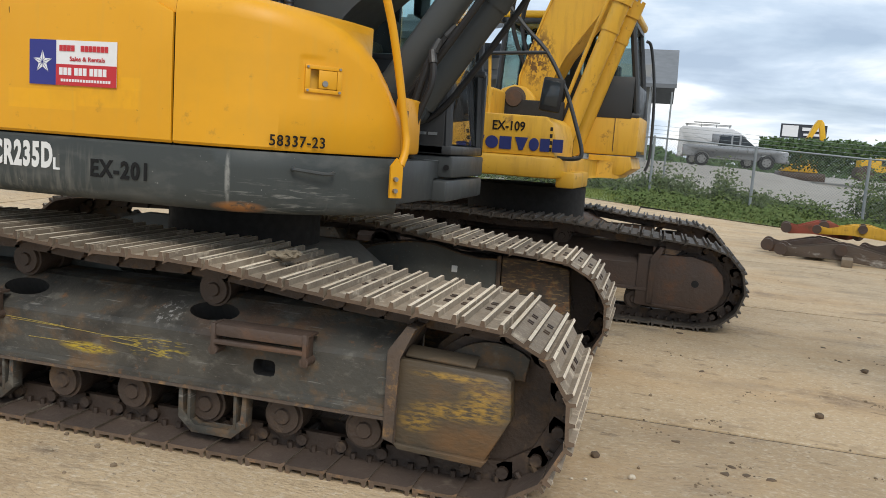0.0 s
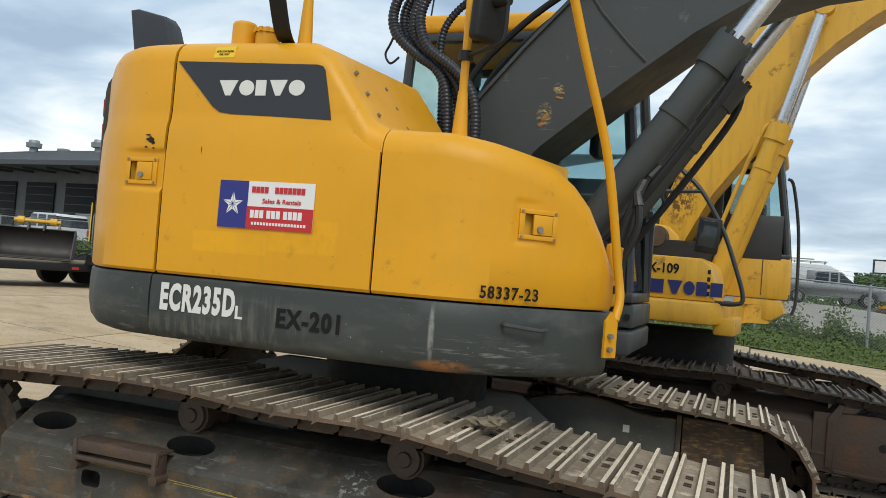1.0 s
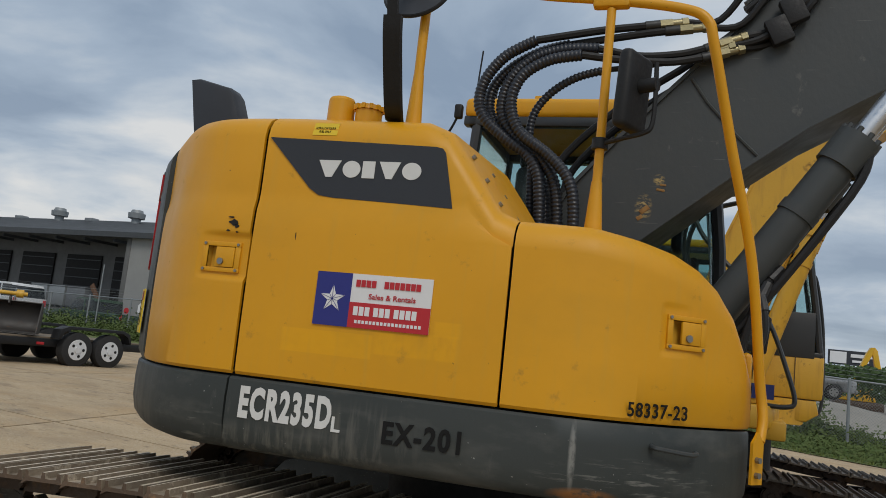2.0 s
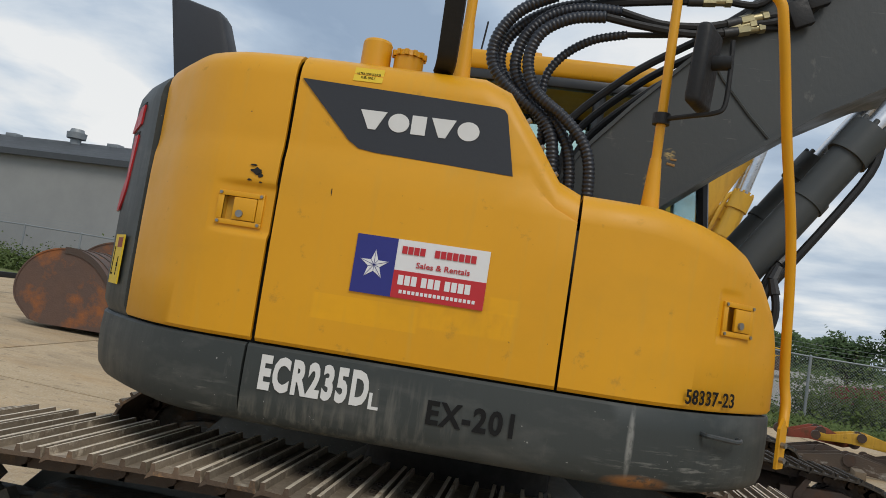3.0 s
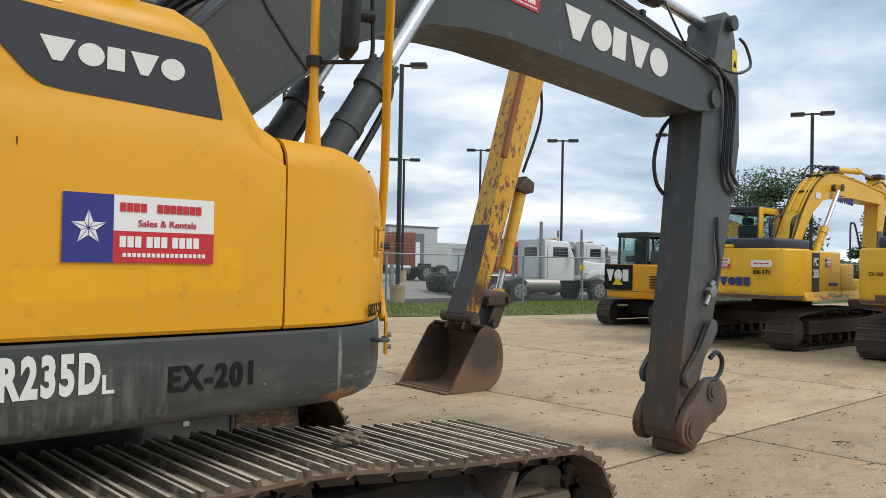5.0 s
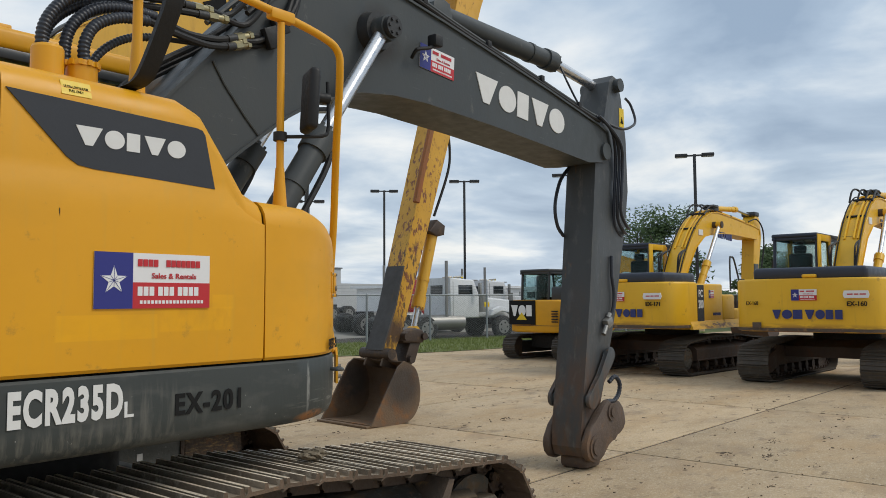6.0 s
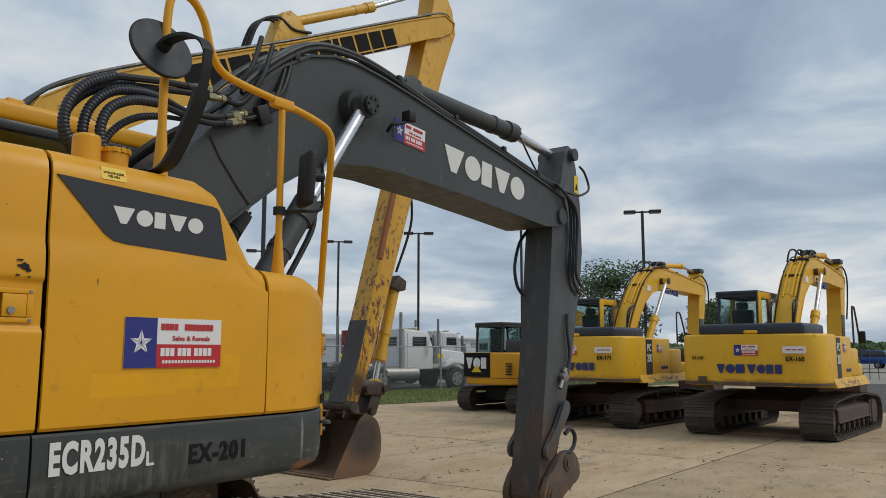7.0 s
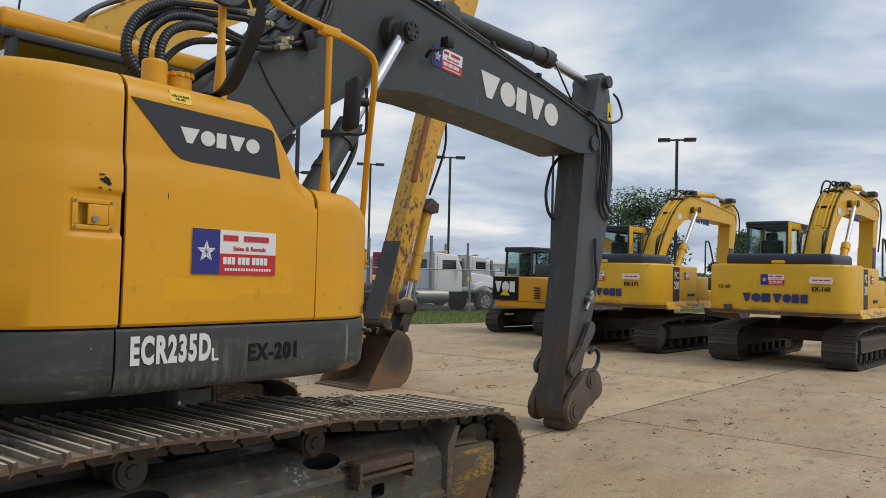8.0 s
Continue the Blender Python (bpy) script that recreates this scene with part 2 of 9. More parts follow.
BLACK_INK = M("black_stencil", (0.009, 0.009, 0.009), 0.85, c2=(0.016, 0.016, 0.016), s=25, bump=0.0, spec=0.2)
RED = M("sign_red", (0.52, 0.022, 0.03), 0.4, c2=(0.47, 0.02, 0.026), s=8, bump=0.0)
BLUE = M("sign_blue", (0.025, 0.03, 0.22), 0.4, c2=(0.02, 0.025, 0.19), s=8, bump=0.0)
RED_OLD = M("faded_red_paint", (0.30, 0.055, 0.03), 0.6, c2=(0.20, 0.06, 0.03), s=4, mix=1.0, bump=0.1, dirt=(0.12, 0.06, 0.03), dirt_amt=0.4, dirt_s=4)
SIGN_WHITE = M("sign_white", (0.78, 0.78, 0.78), 0.4, c2=(0.72, 0.72, 0.72), s=8, bump=0.0)
NAVY = M("navy_lettering", (0.025, 0.035, 0.16), 0.45, c2=(0.02, 0.03, 0.13), s=10, bump=0.0)
SHOE_EDGE = M("rusty_shoe_edge", (0.135, 0.088, 0.055), 0.8, c2=(0.085, 0.06, 0.042), s=14, mix=1.0, bump=0.3, bs=60, dirt=(0.24, 0.14, 0.07), dirt_amt=0.3, dirt_s=12, rnd=40.0, vary=0.25)
SHOE_TOP = M("polished_grouser", (0.74, 0.66, 0.53), 0.55, c2=(0.56, 0.46, 0.33), s=14, mix=1.0, bump=0.25, bs=60, dirt=(0.26, 0.18, 0.11), dirt_amt=0.22, dirt_s=9, rnd=40.0, vary=0.15)
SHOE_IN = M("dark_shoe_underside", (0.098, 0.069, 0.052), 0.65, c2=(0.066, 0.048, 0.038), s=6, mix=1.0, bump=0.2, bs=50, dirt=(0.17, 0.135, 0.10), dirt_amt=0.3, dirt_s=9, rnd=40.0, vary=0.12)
SHOE = M("worn_track_steel", (0.31, 0.258, 0.19), 0.65, c2=(0.145, 0.105, 0.072), s=9, mix=1.0, bump=0.3, bs=60, dirt=(0.50, 0.43, 0.33), dirt_amt=0.38, dirt_s=9, rnd=40.0, vary=0.24)
LINK = M("greasy_track_link", (0.046, 0.034, 0.027), 0.55, metal=0.2, c2=(0.070, 0.047, 0.034), s=8, mix=1.0, bump=0.25, bs=50, dirt=(0.13, 0.085, 0.05), dirt_amt=0.35, dirt_s=6)
FRAME = M("track_frame_paint", (0.052, 0.054, 0.050), 0.55, c2=(0.088, 0.077, 0.060), s=2.6, mix=1.0, bump=0.25, bs=40, dirt=(0.135, 0.088, 0.05), dirt_amt=0.50, dirt_s=4.5, stretch=(0.8, 1, 1), spec=0.35)
stain(FRAME, (0.028, 0.026, 0.023), (3.2, 3.2, 5), 0.56, 0.10, 0.75, detail=7)
stain(FRAME, (0.16, 0.15, 0.125), (11, 11, 16), 0.62, 0.06, 0.55, detail=7)
stain(FRAME, (0.26, 0.24, 0.20), (60, 60, 90), 0.68, 0.04, 0.3, detail=4)
stain(FRAME, (0.20, 0.10, 0.045), (17, 17, 9), 0.66, 0.05, 0.7, detail=6)
stain(FRAME, (0.46, 0.33, 0.03), (24, 1, 110), 0.47, 0.10, 0.95, (-0.02, -1.41, 0.392), (0.17, 0.1, 0.030))
stain(FRAME, (0.42, 0.31, 0.04), (14, 1, 70), 0.56, 0.05, 0.9, (0.33, -1.41, 0.44), (0.20, 0.1, 0.06))
stain(FRAME, (0.36, 0.35, 0.33), (50, 50, 30), 0.58, 0.05, 0.8, (0.36, -1.32, 0.585), (0.09, 0.12, 0.07))
stain(FRAME, (0.15, 0.075, 0.04), (7, 7, 7), 0.52, 0.12, 0.6, (0.85, -1.25, 0.57), (0.45, 0.3, 0.12))
stain(FRAME, (0.22, 0.21, 0.19), (6, 6, 90), 0.66, 0.03, 0.6)
GUARD = M("scraped_guard", (0.060, 0.052, 0.042), 0.55, c2=(0.095, 0.068, 0.038), s=3, mix=1.0, bump=0.2, bs=40, dirt=(0.13, 0.08, 0.04), dirt_amt=0.45, dirt_s=3.4, stretch=(0.7, 1, 1.6))
for gx, gz, gw, gh in ((1.88, 0.42, 0.13, 0.10), (1.76, 0.36, 0.24, 0.05), (1.60, 0.30, 0.11, 0.06), (1.74, 0.505, 0.22, 0.022)):
    stain(GUARD, (0.36, 0.215, 0.04), (22, 22, 85), 0.50, 0.09, 0.85, (gx, -1.42, gz), (gw, 0.2, gh), edge=0.3)
stain(GUARD, (0.16, 0.085, 0.035), (8, 8, 14), 0.45, 0.12, 0.8, (1.85, -1.42, 0.24), (0.25, 0.2, 0.10))
DUSTY = M("dusty_frame_top", (0.22, 0.205, 0.175), 0.8, c2=(0.13, 0.12, 0.105), s=3, mix=1.0, bump=0.25, bs=40, dirt=(0.16, 0.13, 0.095), dirt_amt=0.3, dirt_s=4)
GUARD_IN = M("dusty_inner_guard", (0.11, 0.112, 0.10), 0.65, c2=(0.070, 0.074, 0.068), s=3, mix=1.0, bump=0.15, bs=40, dirt=(0.14, 0.115, 0.085), dirt_amt=0.3, dirt_s=5)
stain(GUARD_IN, (0.24, 0.24, 0.22), (40, 40, 70), 0.68, 0.03, 0.6, detail=3)
GUARD_YEL = M("scraped_on_yellow", (0.40, 0.29, 0.045), 0.7, c2=(0.14, 0.115, 0.05), s=25, mix=1.0, bump=0.2, bs=80)
RUST = M("rusty_steel", (0.15, 0.075, 0.04), 0.75, c2=(0.085, 0.048, 0.032), s=4, mix=1.0, bump=0.35, bs=40, dirt=(0.26, 0.12, 0.045), dirt_amt=0.4, dirt_s=3)
RUST_EDGE = M("rust_brown_edge", (0.115, 0.075, 0.048), 0.8, c2=(0.07, 0.06, 0.052), s=9, mix=1.0, bump=0.3, bs=60, dirt=(0.24, 0.14, 0.06), dirt_amt=0.38, dirt_s=11)
RUST_BOX = M("scraped_rusty_cover", (0.125, 0.082, 0.05), 0.75, c2=(0.075, 0.06, 0.048), s=4, mix=1.0, bump=0.3, bs=50, dirt=(0.23, 0.115, 0.05), dirt_amt=0.45, dirt_s=9)
stain(RUST_BOX, (0.34, 0.22, 0.09), (14, 14, 60), 0.57, 0.06, 0.8)
stain(RUST_BOX, (0.05, 0.042, 0.036), (5, 5, 8), 0.56, 0.08, 0.8)
COUPLER = M("brown_worn_casting", (0.075, 0.052, 0.040), 0.62, c2=(0.115, 0.078, 0.055), s=5, mix=1.0, bump=0.35, bs=35, dirt=(0.16, 0.095, 0.055), dirt_amt=0.4, dirt_s=5)
RUST_DARK = M("dark_rusty_steel", (0.055, 0.040, 0.032), 0.65, c2=(0.085, 0.052, 0.036), s=3, mix=1.0, bump=0.3, bs=35, dirt=(0.125, 0.065, 0.036), dirt_amt=0.32, dirt_s=3)
CHROME = M("chrome_rod", (0.62, 0.63, 0.65), 0.32, metal=1.0, c2=(0.68, 0.69, 0.71), s=8, bump=0.0)
DULL = M("dull_dark_steel", (0.06, 0.06, 0.06), 0.5, metal=0.6, c2=(0.04, 0.04, 0.04), s=20, bump=0.05)
FITTING = M("yellow_zinc", (0.42, 0.36, 0.20), 0.4, metal=0.8, c2=(0.30, 0.26, 0.15), s=25, bump=0.05)
STEEL = M("zinc_steel", (0.33, 0.33, 0.32), 0.45, metal=0.8, c2=(0.25, 0.24, 0.22), s=20, bump=0.05)
GALV = M("galvanised_fence", (0.30, 0.32, 0.33), 0.55, metal=0.4, c2=(0.24, 0.26, 0.27), s=6, bump=0.05)
POLE = M("dark_bronze_pole", (0.022, 0.021, 0.021), 0.5, c2=(0.03, 0.03, 0.03), s=5, bump=0.0)
LENS = M("frosted_lens", (0.45, 0.45, 0.45), 0.5, c2=(0.4, 0.4, 0.4), bump=0.0)
HOSE = M("ribbed_hose", (0.012, 0.015, 0.023), 0.42, c2=(0.022, 0.026, 0.036), s=14, bump=0.05)
GLASS = glass_mat("cab_glass", (0.72, 0.86, 0.84))
GLASS_DARK = glass_mat("tinted_cab_glass", (0.62, 0.76, 0.75))
MIRROR = M("mirror_back", (0.040, 0.045, 0.054), 0.6, c2=(0.055, 0.06, 0.07), spec=0.3, s=4, bump=0.05, bs=200)
SIGN_YEL = M("warning_yellow", (0.78, 0.55, 0.02), 0.45, c2=(0.70, 0.48, 0.02), s=10, bump=0.0)
MUD = M("dry_mud", (0.25, 0.205, 0.14), 0.95, c2=(0.18, 0.145, 0.10), s=12, mix=1.0, bump=0.5, bs=60)
NAVY_HOOD = M("navy_hood", (0.018, 0.025, 0.045), 0.45, c2=(0.025, 0.033, 0.055), s=2, bump=0.05)
CONCRETE = M("stained_concrete", (0.535, 0.402, 0.248), 0.88, c2=(0.388, 0.285, 0.168), s=0.9, mix=1.0, bump=0.5, bs=35, dirt=(0.22, 0.165, 0.11), dirt_amt=0.26, dirt_s=1.6, stretch=(0.7, 1.3, 1), rnd=60.0, vary=0.05)
stain(CONCRETE, (0.30, 0.22, 0.14), (40, 40, 40), 0.60, 0.06, 0.45)
stain(CONCRETE, (0.64, 0.56, 0.43), (34, 46, 20), 0.60, 0.08, 0.5)
stain(CONCRETE, (0.20, 0.145, 0.09), (3.2, 5.5, 3), 0.66, 0.05, 0.55, detail=8)
stain(CONCRETE, (0.14, 0.10, 0.065), (110, 110, 110), 0.70, 0.03, 0.8, detail=2)
stain(CONCRETE, (0.44, 0.27, 0.115), (0.55, 1.1, 1), 0.57, 0.10, 0.45, detail=6)
stain(CONCRETE, (0.27, 0.20, 0.13), (1.1, 2.0, 2), 0.60, 0.10, 0.5, detail=9)
stain(CONCRETE, (0.16, 0.11, 0.064), (5, 9, 5), 0.645, 0.035, 0.6, detail=10)
stain(CONCRETE, (0.11, 0.08, 0.055), (24, 34, 24), 0.665, 0.03, 0.65, detail=6)
JOINT = M("joint_sealant", (0.030, 0.024, 0.019), 0.9, c2=(0.06, 0.046, 0.034), s=6, mix=1.0, bump=0.3)
GRASS_G = M("mown_grass_soil", (0.10, 0.135, 0.035), 0.95, c2=(0.15, 0.165, 0.05), s=2.5, mix=1.0, bump=0.6, bs=40, dirt=(0.17, 0.14, 0.07), dirt_amt=0.15, dirt_s=4)
GRASS_B = M("grass_blades", (0.115, 0.165, 0.030), 0.8, c2=(0.18, 0.205, 0.05), s=3, mix=1.0, bump=0.0)
ASPHALT = M("pale_asphalt", (0.30, 0.28, 0.245), 0.9, c2=(0.235, 0.22, 0.19), s=0.7, mix=1.0, bump=0.2, bs=30)
LEAF = M("tree_leaf", (0.035, 0.075, 0.018), 0.8, c2=(0.065, 0.105, 0.03), s=3, mix=1.0, bump=0.0)
BARK = M("bark", (0.10, 0.08, 0.06), 0.9, c2=(0.06, 0.05, 0.04), s=10, mix=1.0, bump=0.4, bs=20)
WEED = M("weed_leaf", (0.058, 0.098, 0.026), 0.85, c2=(0.115, 0.140, 0.050), s=4, mix=1.0, bump=0.0, spec=0.2)
SIDING = M("grey_metal_siding", (0.31, 0.31, 0.295), 0.6, c2=(0.265, 0.265, 0.255), s=0.6, mix=1.0, bump=0.05)
ROOF = M("grey_roof_metal", (0.15, 0.16, 0.17), 0.6, c2=(0.12, 0.13, 0.14), s=0.5, mix=1.0, bump=0.05)
ROOF_DARK = M("dark_trim_metal", (0.045, 0.05, 0.055), 0.55, c2=(0.06, 0.065, 0.07), s=2, bump=0.05)
WHITE_PAINT = M("white_vehicle_paint", (0.72, 0.73, 0.74), 0.3, c2=(0.66, 0.67, 0.68), s=2, bump=0.0, coat=0.3)
SILVER = M("silver_vehicle_paint", (0.34, 0.35, 0.365), 0.32, metal=0.4, c2=(0.30, 0.31, 0.325), s=2, bump=0.0, coat=0.3)
RED_PAINT = M("red_vehicle_paint", (0.36, 0.02, 0.025), 0.3, c2=(0.30, 0.016, 0.02), s=2, bump=0.0, coat=0.3)
MAROON = M("maroon_vehicle_paint", (0.22, 0.014, 0.03), 0.35, c2=(0.18, 0.012, 0.025), s=2, bump=0.0, coat=0.3)
BLUE_PAINT = M("blue_vehicle_paint", (0.02, 0.08, 0.30), 0.3, c2=(0.018, 0.07, 0.26), s=2, bump=0.0, coat=0.3)
GREEN_PAINT = M("green_vehicle_paint", (0.018, 0.055, 0.028), 0.4, c2=(0.022, 0.06, 0.03), s=2, bump=0.0, coat=0.3)
TYRE = M("tyre_rubber", (0.016, 0.016, 0.017), 0.8, c2=(0.03, 0.029, 0.028), s=8, bump=0.2)
WINDOW = M("dark_vehicle_glass", (0.02, 0.026, 0.03), 0.08, c2=(0.025, 0.03, 0.034), bump=0.0)
WOOD = M("deck_planks", (0.22, 0.17, 0.115), 0.85, c2=(0.15, 0.115, 0.08), s=5, mix=1.0, bump=0.3, bs=30, stretch=(0.2, 2, 2))


# ---- mesh helpers ----
def thing(name, label, category, m=None, group="", kind=""):
    e = new(name)
    e.empty_display_size = 0.2
    e.matrix_basis = m if m is not None else Matrix()
    return tagged(e, label, category, group, kind)


def mesh_of(name, bm, mat, smooth=35.0):
    me = bpy.data.meshes.new(name)
    bmesh.ops.recalc_face_normals(bm, faces=bm.faces)
    lim = radians(smooth)
    for f in bm.faces:
        f.smooth = True
    for e in bm.edges:
        if len(e.link_faces) == 2 and e.calc_face_angle(0.0) > lim:
            e.smooth = False
    bm.to_mesh(me)
    bm.free()
    me.materials.append(mat)
    return me


def part(name, bm, material, parent, label="", smooth=35.0, kind=""):
    ob = new(name, mesh_of(name, bm, material, smooth) if isinstance(bm, bmesh.types.BMesh) else bm)
    ob.parent = parent
    return tagged(ob, label, kind=kind)


def solo(name, bm, material, label, category, group="", kind="", m=None, smooth=35.0):
    ob = new(name, mesh_of(name, bm, material, smooth))
    if m is not None:
        ob.matrix_basis = m
    return tagged(ob, label, category, group, kind)


def B():
    return bmesh.new()


def bevelled(bm, geom_verts, w, seg=2):
    es = {e for v in geom_verts for e in v.link_edges}
    if w > 0:
        bmesh.ops.bevel(bm, geom=list(es), offset=w, segments=seg, affect="EDGES", profile=0.5)


def box(bm, c, d, bev=0.0, rz=0.0, rx=0.0, ry=0.0, seg=2):
    m = pose(*c, rx, ry, rz) @ Matrix.Diagonal((*d, 1))
    r = bmesh.ops.create_cube(bm, size=1.0, matrix=m)
    bevelled(bm, r["verts"], bev, seg)
    return bm


def boxb(x0, x1, y0, y1, z0, z1, bev=0.0, seg=2):
    return box(B(), ((x0 + x1) / 2, (y0 + y1) / 2, (z0 + z1) / 2), (x1 - x0, y1 - y0, z1 - z0), bev, seg=seg)


def cyl(bm, p0, p1, r0, r1=None, seg=20):
    p0, p1 = Vector(p0), Vector(p1)
    r1 = r0 if r1 is None else r1
    d = p1 - p0
    m = Matrix.Translation((p0 + p1) / 2) @ d.to_track_quat("Z", "Y").to_matrix().to_4x4()
    bmesh.ops.create_cone(bm, cap_ends=True, segments=seg, radius1=r0, radius2=r1, depth=d.length, matrix=m)
    return bm


def smooth_line(pts, n=6):
    """Catmull-Rom through the points."""
    v = [Vector(p) for p in pts]
    out = []
    for i in range(len(v) - 1):
        a, b, c, d = v[max(i - 1, 0)], v[i], v[i + 1], v[min(i + 2, len(v) - 1)]
        for k in range(n):
            t = k / n
            out.append(0.5 * (2 * b + (c - a) * t + (2 * a - 5 * b + 4 * c - d) * t * t + (3 * b - a - 3 * c + d) * t ** 3))
    out.append(v[-1])
    return out


def tube(bm, pts, r, seg=10, rib=0.0, pitch=0.0):
    """A round bar along the points; rib and pitch give it corrugations."""
    pts = [Vector(p) for p in pts]
    if rib:
        lens = [0.0]
        for a, b in zip(pts, pts[1:]):
            lens.append(lens[-1] + (b - a).length)
        n = max(4, int(lens[-1] / (pitch / 4)))
        q, j = [], 0
        for i in range(n + 1):
            s = lens[-1] * i / n
            while j < len(lens) - 2 and lens[j + 1] < s:
                j += 1
            q.append(pts[j].lerp(pts[j + 1], (s - lens[j]) / max(1e-6, lens[j + 1] - lens[j])))
        pts = q
    rings, up = [], None
    for i, p in enumerate(pts):
        t = (pts[min(i + 1, len(pts) - 1)] - pts[max(i - 1, 0)]).normalized()
        if up is None:
            up = t.orthogonal().normalized()
        up = (up - t * up.dot(t)).normalized()
        side = t.cross(up)
        rad = r + (rib * (0, 1, 1, 0)[i % 4] if rib else 0)
        rings.append([bm.verts.new(p + (up * math.cos(a) + side * math.sin(a)) * rad) for a in (2 * math.pi * k / seg for k in range(seg))])
    for a, b in zip(rings, rings[1:]):
        for k in range(seg):
            bm.faces.new((a[k], a[(k + 1) % seg], b[(k + 1) % seg], b[k]))
    bm.faces.new(rings[0][::-1]); bm.faces.new(rings[-1])
    return bm


def prism(outline, y0, y1, bev=0.0, axis="y", seg=2):
    """An outline in x, z pushed through from y0 to y1 (axis y), or in y, z along x (axis x), or in x, y along z (axis z)."""
    bm = B()
    def at(a, b, c):
        return {"y": (a, c, b), "x": (c, a, b), "z": (a, b, c)}[axis]
    va = [bm.verts.new(at(a, b, y0)) for a, b in outline]
    vb = [bm.verts.new(at(a, b, y1)) for a, b in outline]
    n = len(outline)
    bm.faces.new(va); bm.faces.new(vb[::-1])
    for i in range(n):
        bm.faces.new((va[i], vb[i], vb[(i + 1) % n], va[(i + 1) % n]))
    if bev:
        caps = [e for e in bm.edges if (e.verts[0] in va) == (e.verts[1] in va)]
        bmesh.ops.bevel(bm, geom=caps, offset=bev, segments=seg, affect="EDGES", profile=0.5)
    return bm


def shell(rows, thick, drop=None):
    """A skin through rows of points, given thickness on its inner side."""
    bm = B()
    vs = [[bm.verts.new(p) for p in row] for row in rows]
    for a, b in zip(vs, vs[1:]):
        for i in range(len(a) - 1):
            bm.faces.new((a[i], a[i + 1], b[i + 1], b[i]))
    if drop:
        bmesh.ops.delete(bm, geom=[f for f in bm.faces if drop(f.calc_center_median())], context="FACES")
    bmesh.ops.recalc_face_normals(bm, faces=bm.faces)
    if thick:
        bmesh.ops.solidify(bm, geom=bm.faces[:], thickness=thick)
    return bm


def cut_mesh(bm, mat, cutters, inner=None, flat=False, ops=None):
    """The mesh of bm with the cutters' shapes taken out of it."""
    a = new("body_blank", mesh_of("blank", bm, mat))
    tools = []
    for i, c in enumerate(cutters):
        t = new("tool_blank", mesh_of("tool", c, inner or mat))
        md = a.modifiers.new("cut", "BOOLEAN")
        md.operation, md.object, md.solver = ops[i] if ops else "DIFFERENCE", t, "EXACT"
        md.material_mode = "TRANSFER"
        tools.append(t)
    bpy.context.view_layer.update()
    me = bpy.data.meshes.new_from_object(a.evaluated_get(bpy.context.evaluated_depsgraph_get()))
    for o in (a, *tools):
        bpy.data.objects.remove(o)
    if flat:
        for p in me.polygons:
            p.use_smooth = False
    return me


def letters(name, text, width, height, m, mat, parent, label="", bold=0.0, depth=0.002, spacing=1.0):
    """Lettering as a thin solid, width x height, its lower left corner at the pose m (x along the line, y up)."""
    cu = bpy.data.curves.new("lettering", "FONT")
    cu.body, cu.size, cu.offset, cu.extrude, cu.resolution_u = text, 1.0, bold, 0.01, 3
    cu.space_character = spacing
    tmp = new("lettering_blank", cu)
    bpy.context.view_layer.update()
    me = bpy.data.meshes.new_from_object(tmp.evaluated_get(bpy.context.evaluated_depsgraph_get()))
    bpy.data.objects.remove(tmp)
    xs = [v.co.x for v in me.vertices]; ys = [v.co.y for v in me.vertices]
    sx, sy = width / (max(xs) - min(xs)), height / (max(ys) - min(ys))
    x0, y0 = min(xs), min(ys)
    for v in me.vertices:
        v.co = ((v.co.x - x0) * sx, (v.co.y - y0) * sy, v.co.z * depth / 0.01)
    me.materials.clear(); me.materials.append(mat)
    ob = new(name, me)
    ob.parent, ob.matrix_basis = parent, m
    return tagged(ob, label)


def bars(name, widths, height, gap, m, mat, parent, label="", depth=0.002):
    """Plain blocks in a row, in place of lettering."""
    x, ob = 0.0, None
    for w in widths:
        ob = part(name, box(B(), (x + w / 2, height / 2, 0), (w, height, depth * 2)), mat, parent, label)
        ob.matrix_basis = m
        x += w + gap
    return ob


def badge(widths, height, gap, m, mat, parent, label="", depth=0.002):
    """A maker's badge as plain shapes in a row: wedge, oval, block, wedge, oval."""
    x = 0.0
    for k, w in enumerate(widths):
        if k in (0, 3):
            poly = [(x + 0.36 * w, 0), (x + 0.64 * w, 0), (x + w, height), (x, height)]
        elif k in (1, 4):
            poly = ngon(0.5, 24, x + w / 2, height / 2, w, height)
        else:
            poly = [(x, 0), (x + w * 0.85, 0), (x + w * 0.85, height), (x, height)]
        plate(poly, m, mat, "badge_shape", parent, label, depth)
        x += w + gap


def plate(poly, m, mat, name, parent, label="", depth=0.003):
    bm = prism(poly, -depth, depth, axis="z")
    ob = part(name, bm, mat, parent, label)
    ob.matrix_basis = m
    return ob


FACE = lambda x, y, z, yaw=0.0: pose(x, y, z, 90, 0, yaw)   # upright face that looks to -y, turned by yaw


def ngon(r, n, cx=0.0, cy=0.0, sx=1.0, sy=1.0, a0=0.0):
    return [(cx + r * sx * math.cos(a0 + 2 * math.pi * k / n), cy + r * sy * math.sin(a0 + 2 * math.pi * k / n)) for k in range(n)]


def star_poly(r):
    return [((r if k % 2 == 0 else r * 0.4) * math.sin(math.pi * k / 5), (r if k % 2 == 0 else r * 0.4) * math.cos(math.pi * k / 5)) for k in range(10)]


